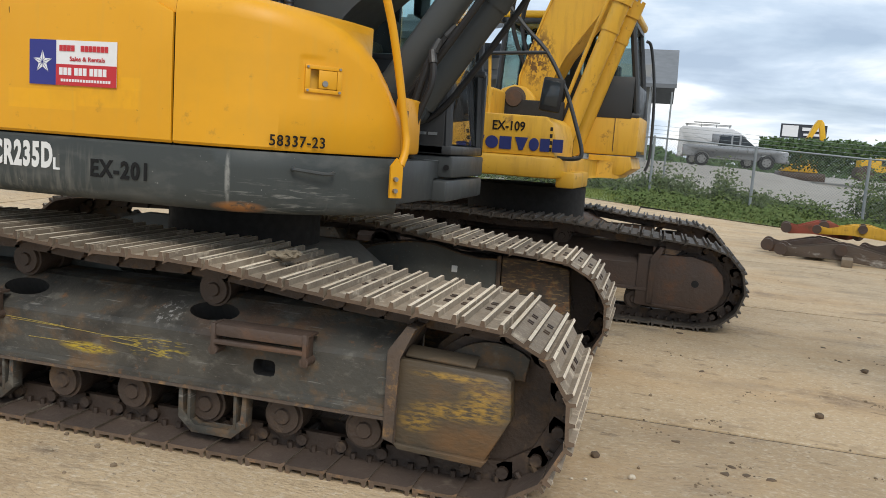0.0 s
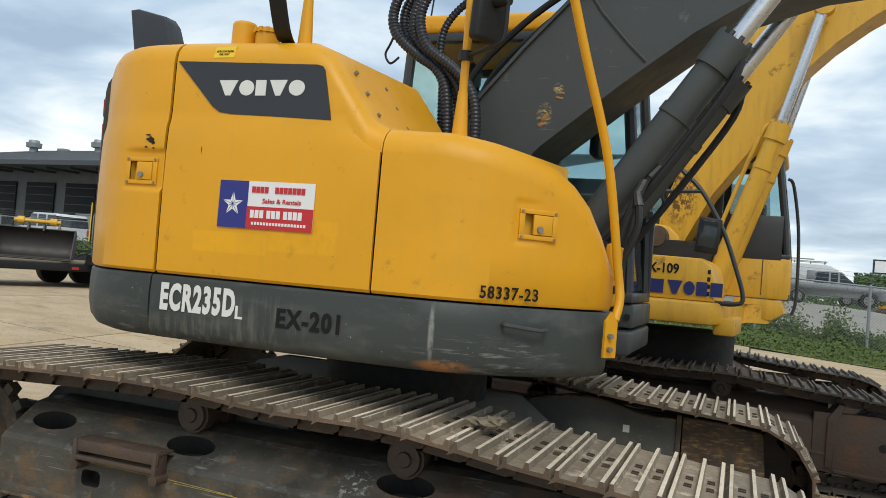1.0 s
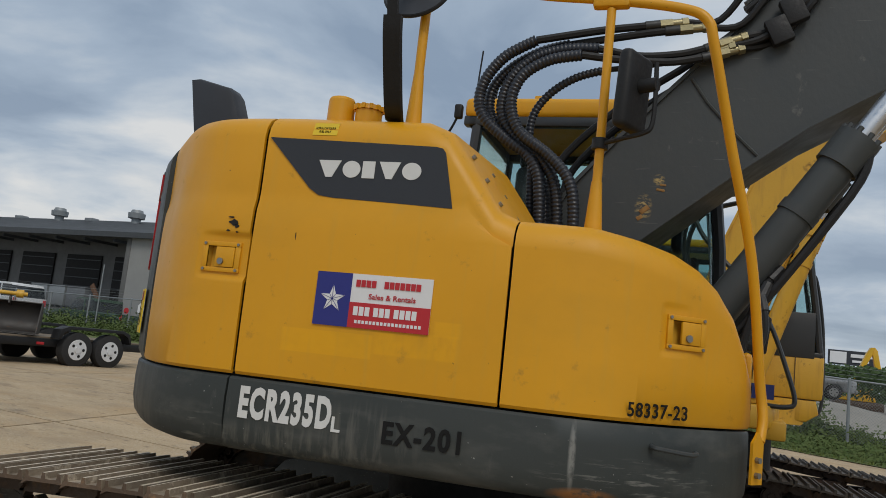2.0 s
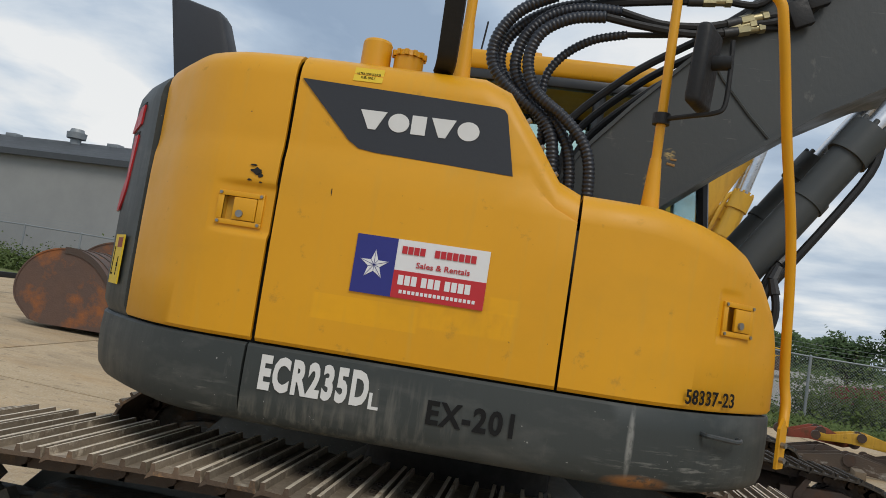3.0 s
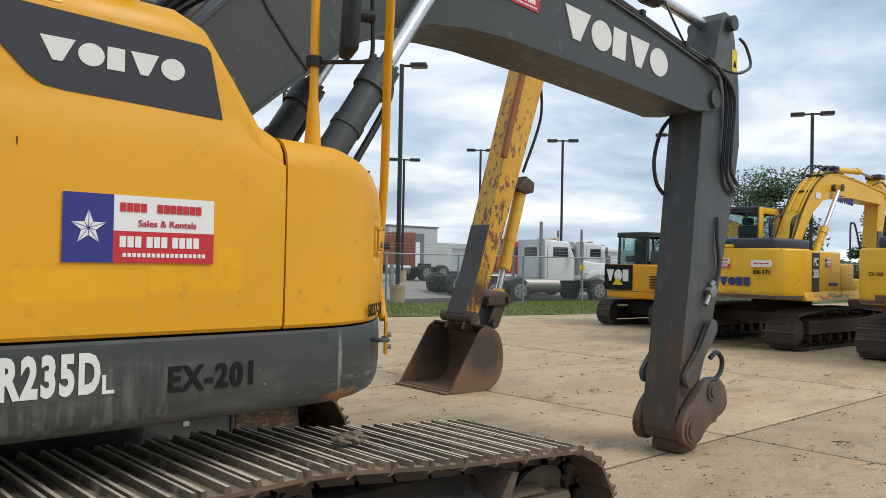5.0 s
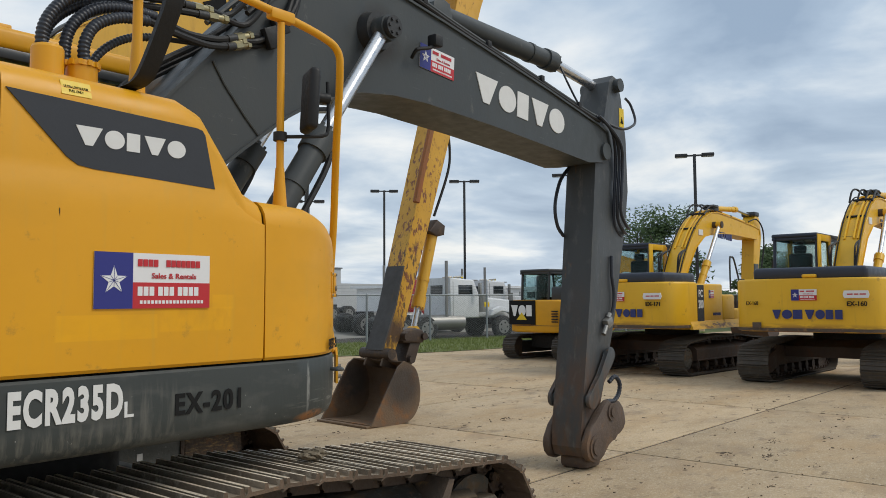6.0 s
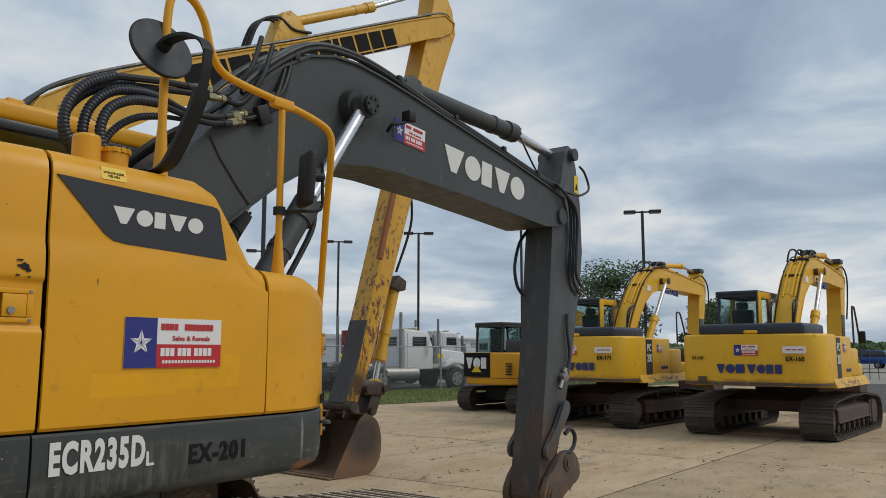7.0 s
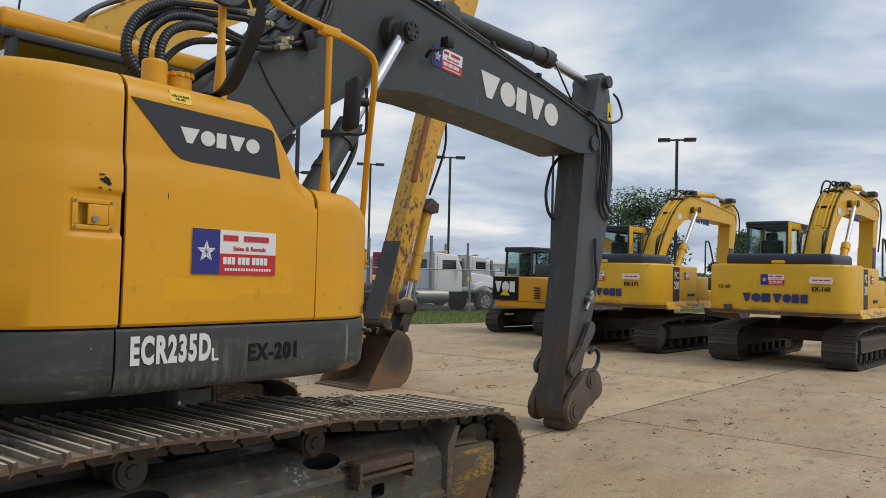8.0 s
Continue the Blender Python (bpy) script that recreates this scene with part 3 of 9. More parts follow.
def dealer_sign(m, w, h, parent, label="red, white and blue magnetic dealer sign with a white star"):
    """Flat sign: blue field with a star, a white and a red field."""
    base = plate([(0, 0), (w, 0), (w, h), (0, h)], m, SIGN_WHITE, "dealer_sign", parent, label, 0.0015)
    bx = 0.31 * w
    k = Matrix.Translation((0, 0, 0.002))
    plate([(0, 0), (bx, 0), (bx, h), (0, h)], k, BLUE, "blue_field", base, depth=0.0012)
    plate([(bx, 0), (w, 0), (w, 0.47 * h), (bx, 0.47 * h)], k, RED, "red_field", base, depth=0.0012)
    k2 = Matrix.Translation((0, 0, 0.0035))
    plate(star_poly(0.26 * h), Matrix.Translation((bx / 2, h / 2, 0.0035)), SIGN_WHITE, "star", base, depth=0.0012)
    for k in range(10):
        a = math.pi * k / 5
        ln = plate([(-0.004 * h, 0.0), (0.004 * h, 0.0), (0.003 * h, (0.25 if k % 2 == 0 else 0.10) * h), (-0.003 * h, (0.25 if k % 2 == 0 else 0.10) * h)], Matrix.Translation((bx / 2, h / 2, 0.0052)) @ Matrix.Rotation(-a, 4, "Z"), BLUE, "star_line", base, depth=0.0006)
    u = 0.047 * w
    for word, x0 in ((4, 0.04), (7, 0.285)):
        bars("name_bar", [u * 0.80] * word, 0.13 * h, u * 0.16, k2 @ Matrix.Translation((bx + x0 * w, 0.76 * h, 0)), RED, base, depth=0.001)
    if w > 0.3:
        letters("tagline", "Sales & Rentals", 0.40 * w, 0.10 * h, k2 @ Matrix.Translation((bx + 0.16 * w, 0.545 * h, 0)), RED, base, bold=0.01, depth=0.001)
    for n, x0 in ((3, 0.04), (3, 0.215), (4, 0.39)):
        bars("number_bar", [0.040 * w] * n, 0.165 * h, 0.010 * w, k2 @ Matrix.Translation((bx + x0 * w, 0.23 * h, 0)), SIGN_WHITE, base, depth=0.001)
    bars("address_bar", [0.022 * w] * 18, 0.06 * h, 0.010 * w, k2 @ Matrix.Translation((bx + 0.06 * w, 0.085 * h, 0)), SIGN_WHITE, base, depth=0.001)
    return base


# ---- tracked undercarriage ----
CARRIERS = (-0.50, 0.54)
def track_loop(xi, zi, ri, xs, zs, rs, crown):
    """The closed line of the shoes' outer plates in x, z, clockwise from the sprocket's top."""
    top = smooth_line([(xs, 0, zs + rs)] + [(x, 0, z) for x, z in crown] + [(xi, 0, zi + ri)], 10)
    pts = [(p.x, p.z) for p in top]
    pts += [(xi + ri * math.sin(a), zi + ri * math.cos(a)) for a in (math.pi * k / 24 for k in range(1, 25))]
    pts += [(xi + (xs - xi) * k / 30, zi - ri + (zs - rs - zi + ri) * k / 30) for k in range(1, 31)]
    pts += [(xs - rs * math.sin(a), zs - rs * math.cos(a)) for a in (math.pi * k / 24 for k in range(1, 24))]
    return pts + [pts[0]]


def along(pts, n):
    """n evenly spaced places on a closed line, each with the middle and the direction of its chord."""
    acc = [0.0]
    for a, b in zip(pts, pts[1:]):
        acc.append(acc[-1] + math.hypot(b[0] - a[0], b[1] - a[1]))
    def at(s):
        s %= acc[-1]
        lo = max(i for i in range(len(acc) - 1) if acc[i] <= s)
        f = (s - acc[lo]) / max(1e-9, acc[lo + 1] - acc[lo])
        return (pts[lo][0] + f * (pts[lo + 1][0] - pts[lo][0]), pts[lo][1] + f * (pts[lo + 1][1] - pts[lo][1]))
    step = acc[-1] / n
    out = []
    for i in range(n):
        a, b = at(i * step), at((i + 1) * step)
        out.append(((a[0] + b[0]) / 2, (a[1] + b[1]) / 2, math.atan2(b[1] - a[1], b[0] - a[0])))
    return out, step


def shoe_mesh(pitch, width, mat, detailed=True):
    """One triple-grouser shoe: plate with turned lips, three bars, bolt heads and two chain slots."""
    bm = B()
    h = width / 2
    prof = [(-0.5 * pitch - 0.012, -0.030), (-0.5 * pitch - 0.004, -0.012), (-0.47 * pitch, 0.0), (-0.47 * pitch, 0.024), (-0.40 * pitch, 0.026), (-0.375 * pitch, 0.002),
            (-0.06 * pitch, 0.0), (-0.035 * pitch, 0.024), (0.035 * pitch, 0.024), (0.06 * pitch, 0.0),
            (0.33 * pitch, 0.001), (0.355 * pitch, 0.025), (0.43 * pitch, 0.024), (0.455 * pitch, -0.004), (0.47 * pitch, -0.016), (0.36 * pitch, -0.015), (-0.42 * pitch, -0.015)]
    va = [bm.verts.new((x, -h, z)) for x, z in prof]
    vb = [bm.verts.new((x, h, z)) for x, z in prof]
    n = len(prof)
    bm.faces.new(va); bm.faces.new(vb[::-1])
    for i in range(n):
        bm.faces.new((va[i], vb[i], vb[(i + 1) % n], va[(i + 1) % n]))
    if detailed:
        for x in (-0.22 * pitch, 0.20 * pitch):
            for y in (-0.075, -0.045, 0.045, 0.075):
                box(bm, (x, y, 0.0025), (0.028, 0.011, 0.008))
    me = mesh_of("track_shoe", bm, mat, 30)
    if detailed:
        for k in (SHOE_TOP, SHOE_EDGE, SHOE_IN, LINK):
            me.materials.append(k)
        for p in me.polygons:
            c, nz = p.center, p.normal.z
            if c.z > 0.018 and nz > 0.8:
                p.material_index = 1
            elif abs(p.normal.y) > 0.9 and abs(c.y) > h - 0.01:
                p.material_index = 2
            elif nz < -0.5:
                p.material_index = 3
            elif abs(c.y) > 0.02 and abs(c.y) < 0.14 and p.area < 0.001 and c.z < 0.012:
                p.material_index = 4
    return me


def chain_mesh(places, pitch, cy, side):
    """The joined links, pins and nuts under the shoes of one track."""
    bm = B()
    for x, z, a in places:
        m = Matrix.Translation((x, cy, z)) @ Matrix.Rotation(-a, 4, "Y")
        for y in (-0.085, 0.085):
            bmesh.ops.create_cube(bm, size=1.0, matrix=m @ Matrix.Translation((0, y, -0.058)) @ Matrix.Diagonal((pitch * 1.12, 0.032, 0.085, 1)))
            for dx in (-0.2, 0.2):
                bmesh.ops.create_cone(bm, cap_ends=True, segments=6, radius1=0.014, radius2=0.014, depth=0.03, matrix=m @ Matrix.Translation((dx * pitch, y * 1.35, -0.028)))
        bmesh.ops.create_cone(bm, cap_ends=True, segments=10, radius1=0.026, radius2=0.026, depth=0.25, matrix=m @ Matrix.Translation((pitch / 2, 0, -0.062)) @ Matrix.Rotation(math.pi / 2, 4, "X"))
    return bm


def build_track(parent, cy, out, loop, pitch0, width, detailed=True, shoe_mat=None, shoes=None, inset=0.0):
    """A shoe band: the chain as one part, each shoe a piece of it."""
    total = sum(math.hypot(b[0] - a[0], b[1] - a[1]) for a, b in zip(loop, loop[1:]))
    n = round(total / pitch0)
    places, pitch = along(loop, n)
    chain = part("track_chain", chain_mesh(places, pitch, cy, out), LINK, parent, "oily dark steel track links and pins")
    me = shoes or shoe_mesh(pitch, width, shoe_mat or SHOE, detailed)
    for x, z, a in places:
        s = new("track_shoe", me)
        s.parent = chain
        s.matrix_basis = Matrix.Translation((x, cy - out * inset, z)) @ Matrix.Rotation(-a, 4, "Y")
    return me


def roller(bm, x, y, z, r, w, out):
    cyl(bm, (x, y - w / 2, z), (x, y + w / 2, z), r * 0.82, seg=18)
    cyl(bm, (x, y - w / 2, z), (x, y - w * 0.22, z), r, seg=18)
    cyl(bm, (x, y + w * 0.22, z), (x, y + w / 2, z), r, seg=18)
    cyl(bm, (x, y + out * w * 0.5, z), (x, y + out * (w * 0.5 + 0.016), z), r * 0.86, r * 0.82, seg=18)
    cyl(bm, (x, y + out * (w * 0.5 + 0.016), z), (x, y + out * (w * 0.5 + 0.026), z), r * 0.42, r * 0.36, seg=10)
    return bm


def undercarriage(parent, half_gauge, width, loop_args, pitch, frame_x, frame_mat, guard_mat, rollers=8, detailed=True, shoe_mat=None, inset=0.0):
    xi, zi, ri, xs, zs, rs, crown = loop_args
    loop = track_loop(*loop_args)
    shoes = None
    for out in (-1, 1):
        cy = out * half_gauge
        shoes = build_track(parent, cy, out, loop, pitch, width, detailed, shoe_mat, shoes, inset)
        y_out, y_top, y_in = cy + out * 0.215, cy - out * 0.04, cy - out * 0.19
        sec = [(y_in, 0.298), (y_out + out * 0.02, 0.298), (y_out + out * 0.02, 0.318), (y_out, 0.328), (y_out, 0.530), (y_out - out * 0.02, 0.552), (y_top + out * 0.06, 0.672), (y_top, 0.685), (y_in, 0.685)]
        body = prism(sec, frame_x[0], frame_x[1], axis="x")
        if detailed:
            cuts = [prism(ngon(0.5, 20, 0, 0, 0.25, 0.115), -0.1, 0.1, axis="z") for _ in range(3)]
            for c, x in zip(cuts, (-1.25, -0.465, 0.565)):
                bmesh.ops.transform(c, matrix=pose(x, y_out - out * 0.115, 0.612, -out * 31), verts=c.verts)
            for x in (0.882, -0.9):
                cuts.append(box(B(), (x, y_out, 0.423), (0.105, 0.16, 0.072), 0.02))
            # Opening walls are near-black: the shade inside is put into the colour.
            me = cut_mesh(body, frame_mat, cuts, DARK, True)
        else:
            me = mesh_of("track_frame", body, frame_mat)
        tf = part("track_frame", me, frame_mat, parent, "dark grey track frame with scraped paint and mud")
        if detailed:
            part("bottom_flange", boxb(frame_x[0], frame_x[1], min(y_out, y_out + out * 0.03), max(y_out, y_out + out * 0.03), 0.284, 0.297), RUST_EDGE, tf)
        # guard box round the idler fork
        gx0, gx1 = frame_x[1], xi + 0.10
        y_g = y_out + out * 0.012
        g = prism([(gx0, 0.215), (gx0 + 0.05, 0.185), (gx1 - 0.085, 0.172), (gx1 + 0.012, 0.36), (gx1, 0.520), (gx1 - 0.02, 0.540), (gx0 + 0.06, 0.552), (gx0, 0.550)], min(y_g, y_g - out * 0.1), max(y_g, y_g - out * 0.1), 0.012)
        if not detailed:
            g = prism([(gx0 - 0.12, 0.17), (xi - 0.1, 0.13), (xi + 0.04, 0.155), (xi + 0.14, 0.24), (xi + 0.185, 0.36), (xi + 0.16, 0.49), (xi + 0.07, 0.59), (xi - 0.1, 0.635), (gx0 - 0.12, 0.62)], min(y_g, y_g - out * 0.08), max(y_g, y_g - out * 0.08), 0.012)
        gd = part("idler_guard", g, guard_mat, parent, "idler guard box with yellow scrapes" if detailed else "brown rounded idler cover")
        if not detailed:
            part("cover_hole", cyl(B(), (xi - 0.06, y_g + out * 0.003, 0.40), (xi - 0.06, y_g - out * 0.02, 0.40), 0.032, seg=16), DARK, gd)
        part("guard_lip", prism([(gx0 + 0.02, 0.196), (gx0 + 0.05, 0.168), (gx1 - 0.095, 0.150), (gx1 - 0.075, 0.176), (gx0 + 0.06, 0.190)], min(y_g + out * 0.014, y_g - out * 0.08), max(y_g + out * 0.014, y_g - out * 0.08), 0.004), guard_mat, gd)
        rib = prism([(gx0 - 0.018, 0.205), (gx0 + 0.034, 0.190), (gx0 + 0.034, 0.56), (gx0 + 0.105, 0.69), (gx0 + 0.06, 0.70), (gx0 - 0.018, 0.585)], min(y_g + out * 0.022, y_g - out * 0.25), max(y_g + out * 0.022, y_g - out * 0.25), 0.006)
        part("guard_rib", rib, RUST_EDGE if detailed else frame_mat, gd, "rust-edged rib")
        if detailed:
            tp = box(B(), (0, 0, 0), (0.30, 0.075, 0.014), 0.005)
            part("guard_top", tp, guard_mat, gd, "worn top plate of the guard").matrix_basis = pose(gx0 + 0.20, y_g - out * 0.055, 0.572, -out * 26, 3, 0)
            part("idler_cover", prism([(xi - 0.24, 0.50)] + [(xi + 0.262 * math.cos(a), zi + 0.262 * math.sin(a)) for a in (radians(v) for v in range(150, 47, -8))] + [(xi + 0.14, 0.50)], min(cy + out * 0.10, cy + out * 0.125), max(cy + out * 0.10, cy + out * 0.125), 0.006), FRAME, gd, "dark arched cover plate")
        ib = B()
        cyl(ib, (xi, cy - 0.07, zi), (xi, cy + 0.07, zi), ri - 0.065, seg=36)
        cyl(ib, (xi, cy - 0.03, zi), (xi, cy + 0.03, zi), ri - 0.035, seg=36)
        cyl(ib, (xi, cy - 0.12, zi), (xi, cy + 0.12, zi), 0.10, seg=20)
        part("idler_wheel", ib, LINK, parent)
        sb = B()
        cyl(sb, (xs, cy - 0.03, zs), (xs, cy + 0.03, zs), rs - 0.10, seg=30)
        for k in range(21):
            a = 2 * math.pi * k / 21
            box(sb, (xs + (rs - 0.085) * math.cos(a), cy, zs + (rs - 0.085) * math.sin(a)), (0.06, 0.055, 0.05), ry=-math.degrees(a))
        cyl(sb, (xs, cy, zs), (xs, cy + out * 0.20, zs), 0.245, 0.225, seg=28)
        for k in range(12):
            a = 2 * math.pi * k / 12
            cyl(sb, (xs + 0.18 * math.cos(a), cy + out * 0.19, zs + 0.18 * math.sin(a)), (xs + 0.18 * math.cos(a), cy + out * 0.215, zs + 0.18 * math.sin(a)), 0.014, seg=6)
        part("sprocket", sb, FRAME, parent)
        sup = prism([(frame_x[0] + 0.02, 0.25), (frame_x[0] + 0.02, 0.62), (xs + 0.1, zs + 0.18), (xs - 0.05, zs + 0.15), (xs - 0.1, zs - 0.12), (xs + 0.1, zs - 0.2)], min(cy - out * 0.19, cy - out * 0.07), max(cy - out * 0.19, cy - out * 0.07), 0.01)
        part("sprocket_support", sup, frame_mat, parent)
        for k in range(rollers):
            x = frame_x[0] + 0.12 + (frame_x[1] - frame_x[0] - 0.24) * k / (rollers - 1)
            part("bottom_roller", roller(B(), x, cy, 0.205, 0.092, 0.34, out), LINK, parent)
        for x, z in [c for c in crown if c[0] in CARRIERS]:
            b = roller(B(), x, cy - out * 0.05, z - 0.158, 0.082, 0.22, out)
            box(b, (x, cy - out * 0.15, z - 0.22), (0.09, 0.06, 0.16))
            part("carrier_roller", b, LINK, parent)
        if detailed:
            for x in (-0.60, 0.64):
                yg0, yg1 = sorted((y_out + out * 0.012, y_out - out * 0.05))
                dish = [(-0.17, 0.30), (-0.17, 0.14), (-0.10, 0.078), (0.10, 0.078), (0.17, 0.14), (0.17, 0.30), (0.148, 0.30), (0.146, 0.170), (0.085, 0.112), (-0.085, 0.112), (-0.146, 0.170), (-0.148, 0.30)]
                u = prism([(x + a, b) for a, b in dish], yg0, yg1, 0.004)
                for dx in (-0.115, 0.115):
                    box(u, (x + dx, y_out - out * 0.03, 0.21), (0.016, 0.09, 0.17), 0.003)
                part("track_guide", u, FRAME, parent, "grey steel track guide with worn edges")
            for x in (-0.72, 0.885):
                hb = B()
                y = y_out + out * 0.045
                box(hb, (x, y - out * 0.03, 0.602), (0.46, 0.10, 0.012), 0.003)
                box(hb, (x, y + out * 0.02, 0.582), (0.46, 0.012, 0.05), 0.003)
                box(hb, (x, y + out * 0.015, 0.530), (0.42, 0.035, 0.02), 0.004)
                for dx in (-0.215, 0.215):
                    box(hb, (x + dx, y - out * 0.005, 0.543), (0.022, 0.075, 0.14), 0.005)
                    cyl(hb, (x + dx, y - out * 0.06, 0.493), (x + dx, y + out * 0.03, 0.493), 0.022, seg=12)
                part("grab_step", hb, RUST_DARK, parent, "rusty step bar bolted to the track frame")
    return loop


# ---- the grey and yellow short-tail excavator ----
exc = thing("excavator", "yellow and dark grey short-tail crawler excavator parked on concrete", "excavator")
exc.empty_display_size = 0.5
LOOP = (1.875, 0.385, 0.362, -1.855, 0.44, 0.415, [(-1.0, 0.892), (-0.50, 0.900), (0.0, 0.868), (0.54, 0.868), (1.1, 0.806)])
undercarriage(exc, 1.195, 0.80, LOOP, 0.19, (-1.45, 1.47), FRAME, GUARD, inset=0.10)

# body between the tracks
cb = prism([(-0.80, 0.50), (-0.65, 0.42), (0.65, 0.42), (0.80, 0.50), (0.80, 0.58), (0.55, 0.76), (-0.55, 0.76), (-0.80, 0.58)], -0.55, 0.55, 0.02)
part("carbody", cb, DUSTY, exc, "dark grey centre frame between the tracks")
for sx in (-1, 1):
    for sy in (-1, 1):
        leg = prism([(sy * 0.45, 0.43), (sy * 0.90, 0.30), (sy * 0.90, 0.46), (sy * 0.45, 0.58)], sx * 0.78 - 0.17, sx * 0.78 + 0.17, 0.015, axis="x")
        part("carbody_leg", leg, DUSTY, exc)
# Ring coloured near-black: the shade under the deck is put into its colour.
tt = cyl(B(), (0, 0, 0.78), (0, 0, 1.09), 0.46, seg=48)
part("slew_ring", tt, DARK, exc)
for y0, y1 in ((0.90, 0.98), (-0.98, -0.90)):
    hump = [(-1.75, 0.28), (1.46, 0.28), (1.46, 0.69), (1.32, 0.685), (1.20, 0.70), (1.10, 0.725), (1.0, 0.75), (0.90, 0.76), (0.78, 0.752), (0.655, 0.73), (0.53, 0.70), (0.42, 0.65), (0.30, 0.585), (0.1, 0.565), (-0.05, 0.60), (-0.2, 0.72), (-0.35, 0.76), (-1.35, 0.76), (-1.58, 0.70), (-1.72, 0.55)]
    ig = part("inner_guard", prism(hump, y0, y1, 0.01), GUARD_IN, exc, "dark grey curved inner guard plate")
    edge = hump[2:13]
    part("guard_edge", tube(B(), [(x, y0 - 0.006, z - 0.006) for x, z in edge], 0.008, 6), RUST_EDGE, ig, "rust-worn plate edge")
    part("weld_strip", boxb(1.445, 1.475, y0 - 0.014, y0 - 0.002, 0.30, 0.715, 0.004), RUST_EDGE, ig)
    part("rusty_cover", prism([(1.48, 0.22), (1.96, 0.22), (1.975, 0.31), (1.945, 0.655), (1.93, 0.668), (1.72, 0.70), (1.48, 0.715)], y0 - 0.01, y1 + 0.01, 0.012), RUST_BOX, ig, "rusty brown cover box with scraped ochre paint")
part("white_tag", boxb(1.125, 1.165, 0.892, 0.898, 0.565, 0.61), WHITE, exc)

# ---- upper structure: plan line of its right side, from the tail to the front corner ----
TAIL = [(-1.77, 0.0), (-1.745, -0.27), (-1.68, -0.52), (-1.585, -0.75), (-1.495, -0.89), (-1.39, -1.015), (-1.268, -1.140), (-1.155, -1.245), (-1.05, -1.325), (-0.93, -1.382), (-0.82, -1.402), (-0.70, -1.405)]
SIDE = [(-0.70, -1.405), (-0.30, -1.408), (0.0, -1.408), (0.39, -1.402), (0.60, -1.385), (0.72, -1.350), (0.84, -1.285), (0.95, -1.195), (1.05, -1.09), (1.14, -0.98), (1.20, -0.88), (1.235, -0.78)]


def plan(points, n=4):
    return [(p.x, p.y) for p in smooth_line([(x, y, 0) for x, y in points], n)]


def between(line, x0, x1):
    """The part of a plan line from x0 to x1 (x grows along it), with exact ends."""
    out = []
    for (ax, ay), (bx, by) in zip(line, line[1:]):
        for lim in (x0, x1):
            if ax < lim < bx:
                f = (lim - ax) / (bx - ax)
                out.append((lim, ay + f * (by - ay)))
        if x0 <= bx <= x1:
            out.append((bx, by))
    if x0 <= line[0][0] <= x1:
        out.append(line[0])
    return sorted(set(out))


RIGHT = plan(TAIL[:-1] + SIDE)


def level(table, x):
    for (a, za), (b, zb) in zip(table, table[1:]):
        if x <= b:
            return za + (zb - za) * max(0.0, min(1.0, (x - a) / (b - a)))
    return table[-1][1]


def soft(v):
    v = max(0.0, min(1.0, v))
    return v * v * (3 - 2 * v)


def side_panel(x0, x1, top, z0=1.367, inner=-0.42, crease=True, r=0.10, scoop=None):
    """A body panel: upright face with a soft crease, a rounded shoulder and its top, 14 mm thick.
    scoop (pose, u0, u1, w0, w1) presses a flat latch recess into it and opens the latch pocket."""
    levels = [(z0, 0.010), (z0 + 0.012, 0.0), (1.55, -0.004), (1.75, -0.006), (1.93, -0.004), (2.01, 0.0), (2.05, 0.010), (2.09, 0.013)]
    line = between(RIGHT, x0, x1)
    if scoop:
        m, u0, u1, w0, w1 = scoop
        inv, zc = m.inverted(), m.translation.z
        levels = sorted(levels + [(z, level(levels, z)) for z in (zc + w0 - 0.032 + 0.008 * k for k in range(int((w1 - w0 + 0.064) / 0.008) + 1))])
        xa, xb = max(x0, m.translation.x - 0.17), min(x1, m.translation.x + 0.30)
        line = sorted(set(line + [p for k in range(int((xb - xa) / 0.008)) for p in between(RIGHT, xa + 0.008 * k, xa + 0.008 * k + 1e-4)[:1]]))
        line = [p for i, p in enumerate(line) if i == 0 or p[0] - line[i - 1][0] > 1e-3]
    rows = []
    for x, y in line:
        zt = level(top, x)
        q = Vector((max(-1.1, min(x, 0.93)), inner, zt + 0.05))
        p = Vector((x, y, 0))
        d = Vector((q.x - x, q.y - y, 0)).normalized()
        row = []
        for z, inset in levels:
            zz = min(z, zt - r - 0.012 + 0.001 * z)
            v = p + d * (inset if crease else max(0.0, inset if z < 1.4 else 0.0)) + Vector((0, 0, zz))
            if scoop:
                w = inv @ v
                f = soft((w.x - u0 + 0.022) / 0.022) * soft((u1 + 0.022 - w.x) / 0.022) * soft((w.z - w0 + 0.022) / 0.022) * soft((w1 + 0.022 - w.z) / 0.022)
                w.y += (max(w.y, 0.004) - w.y) * f
                v = m @ w
            row.append(v)
        for k in range(5):
            a = math.pi / 2 * k / 4
            row.append(p + d * ((0.013 if crease else 0.0) + r * (1 - math.cos(a))) + Vector((0, 0, zt - r + r * math.sin(a))))
        row.append(Vector((q.x, q.y, zt + 0.05)))
        rows.append(row)

    def pocket(c):
        w = inv @ c
        return abs(w.x) < 0.066 and abs(w.z) < 0.046 and abs(w.y) < 0.05
    return shell(rows, 0.014, pocket if scoop else None)


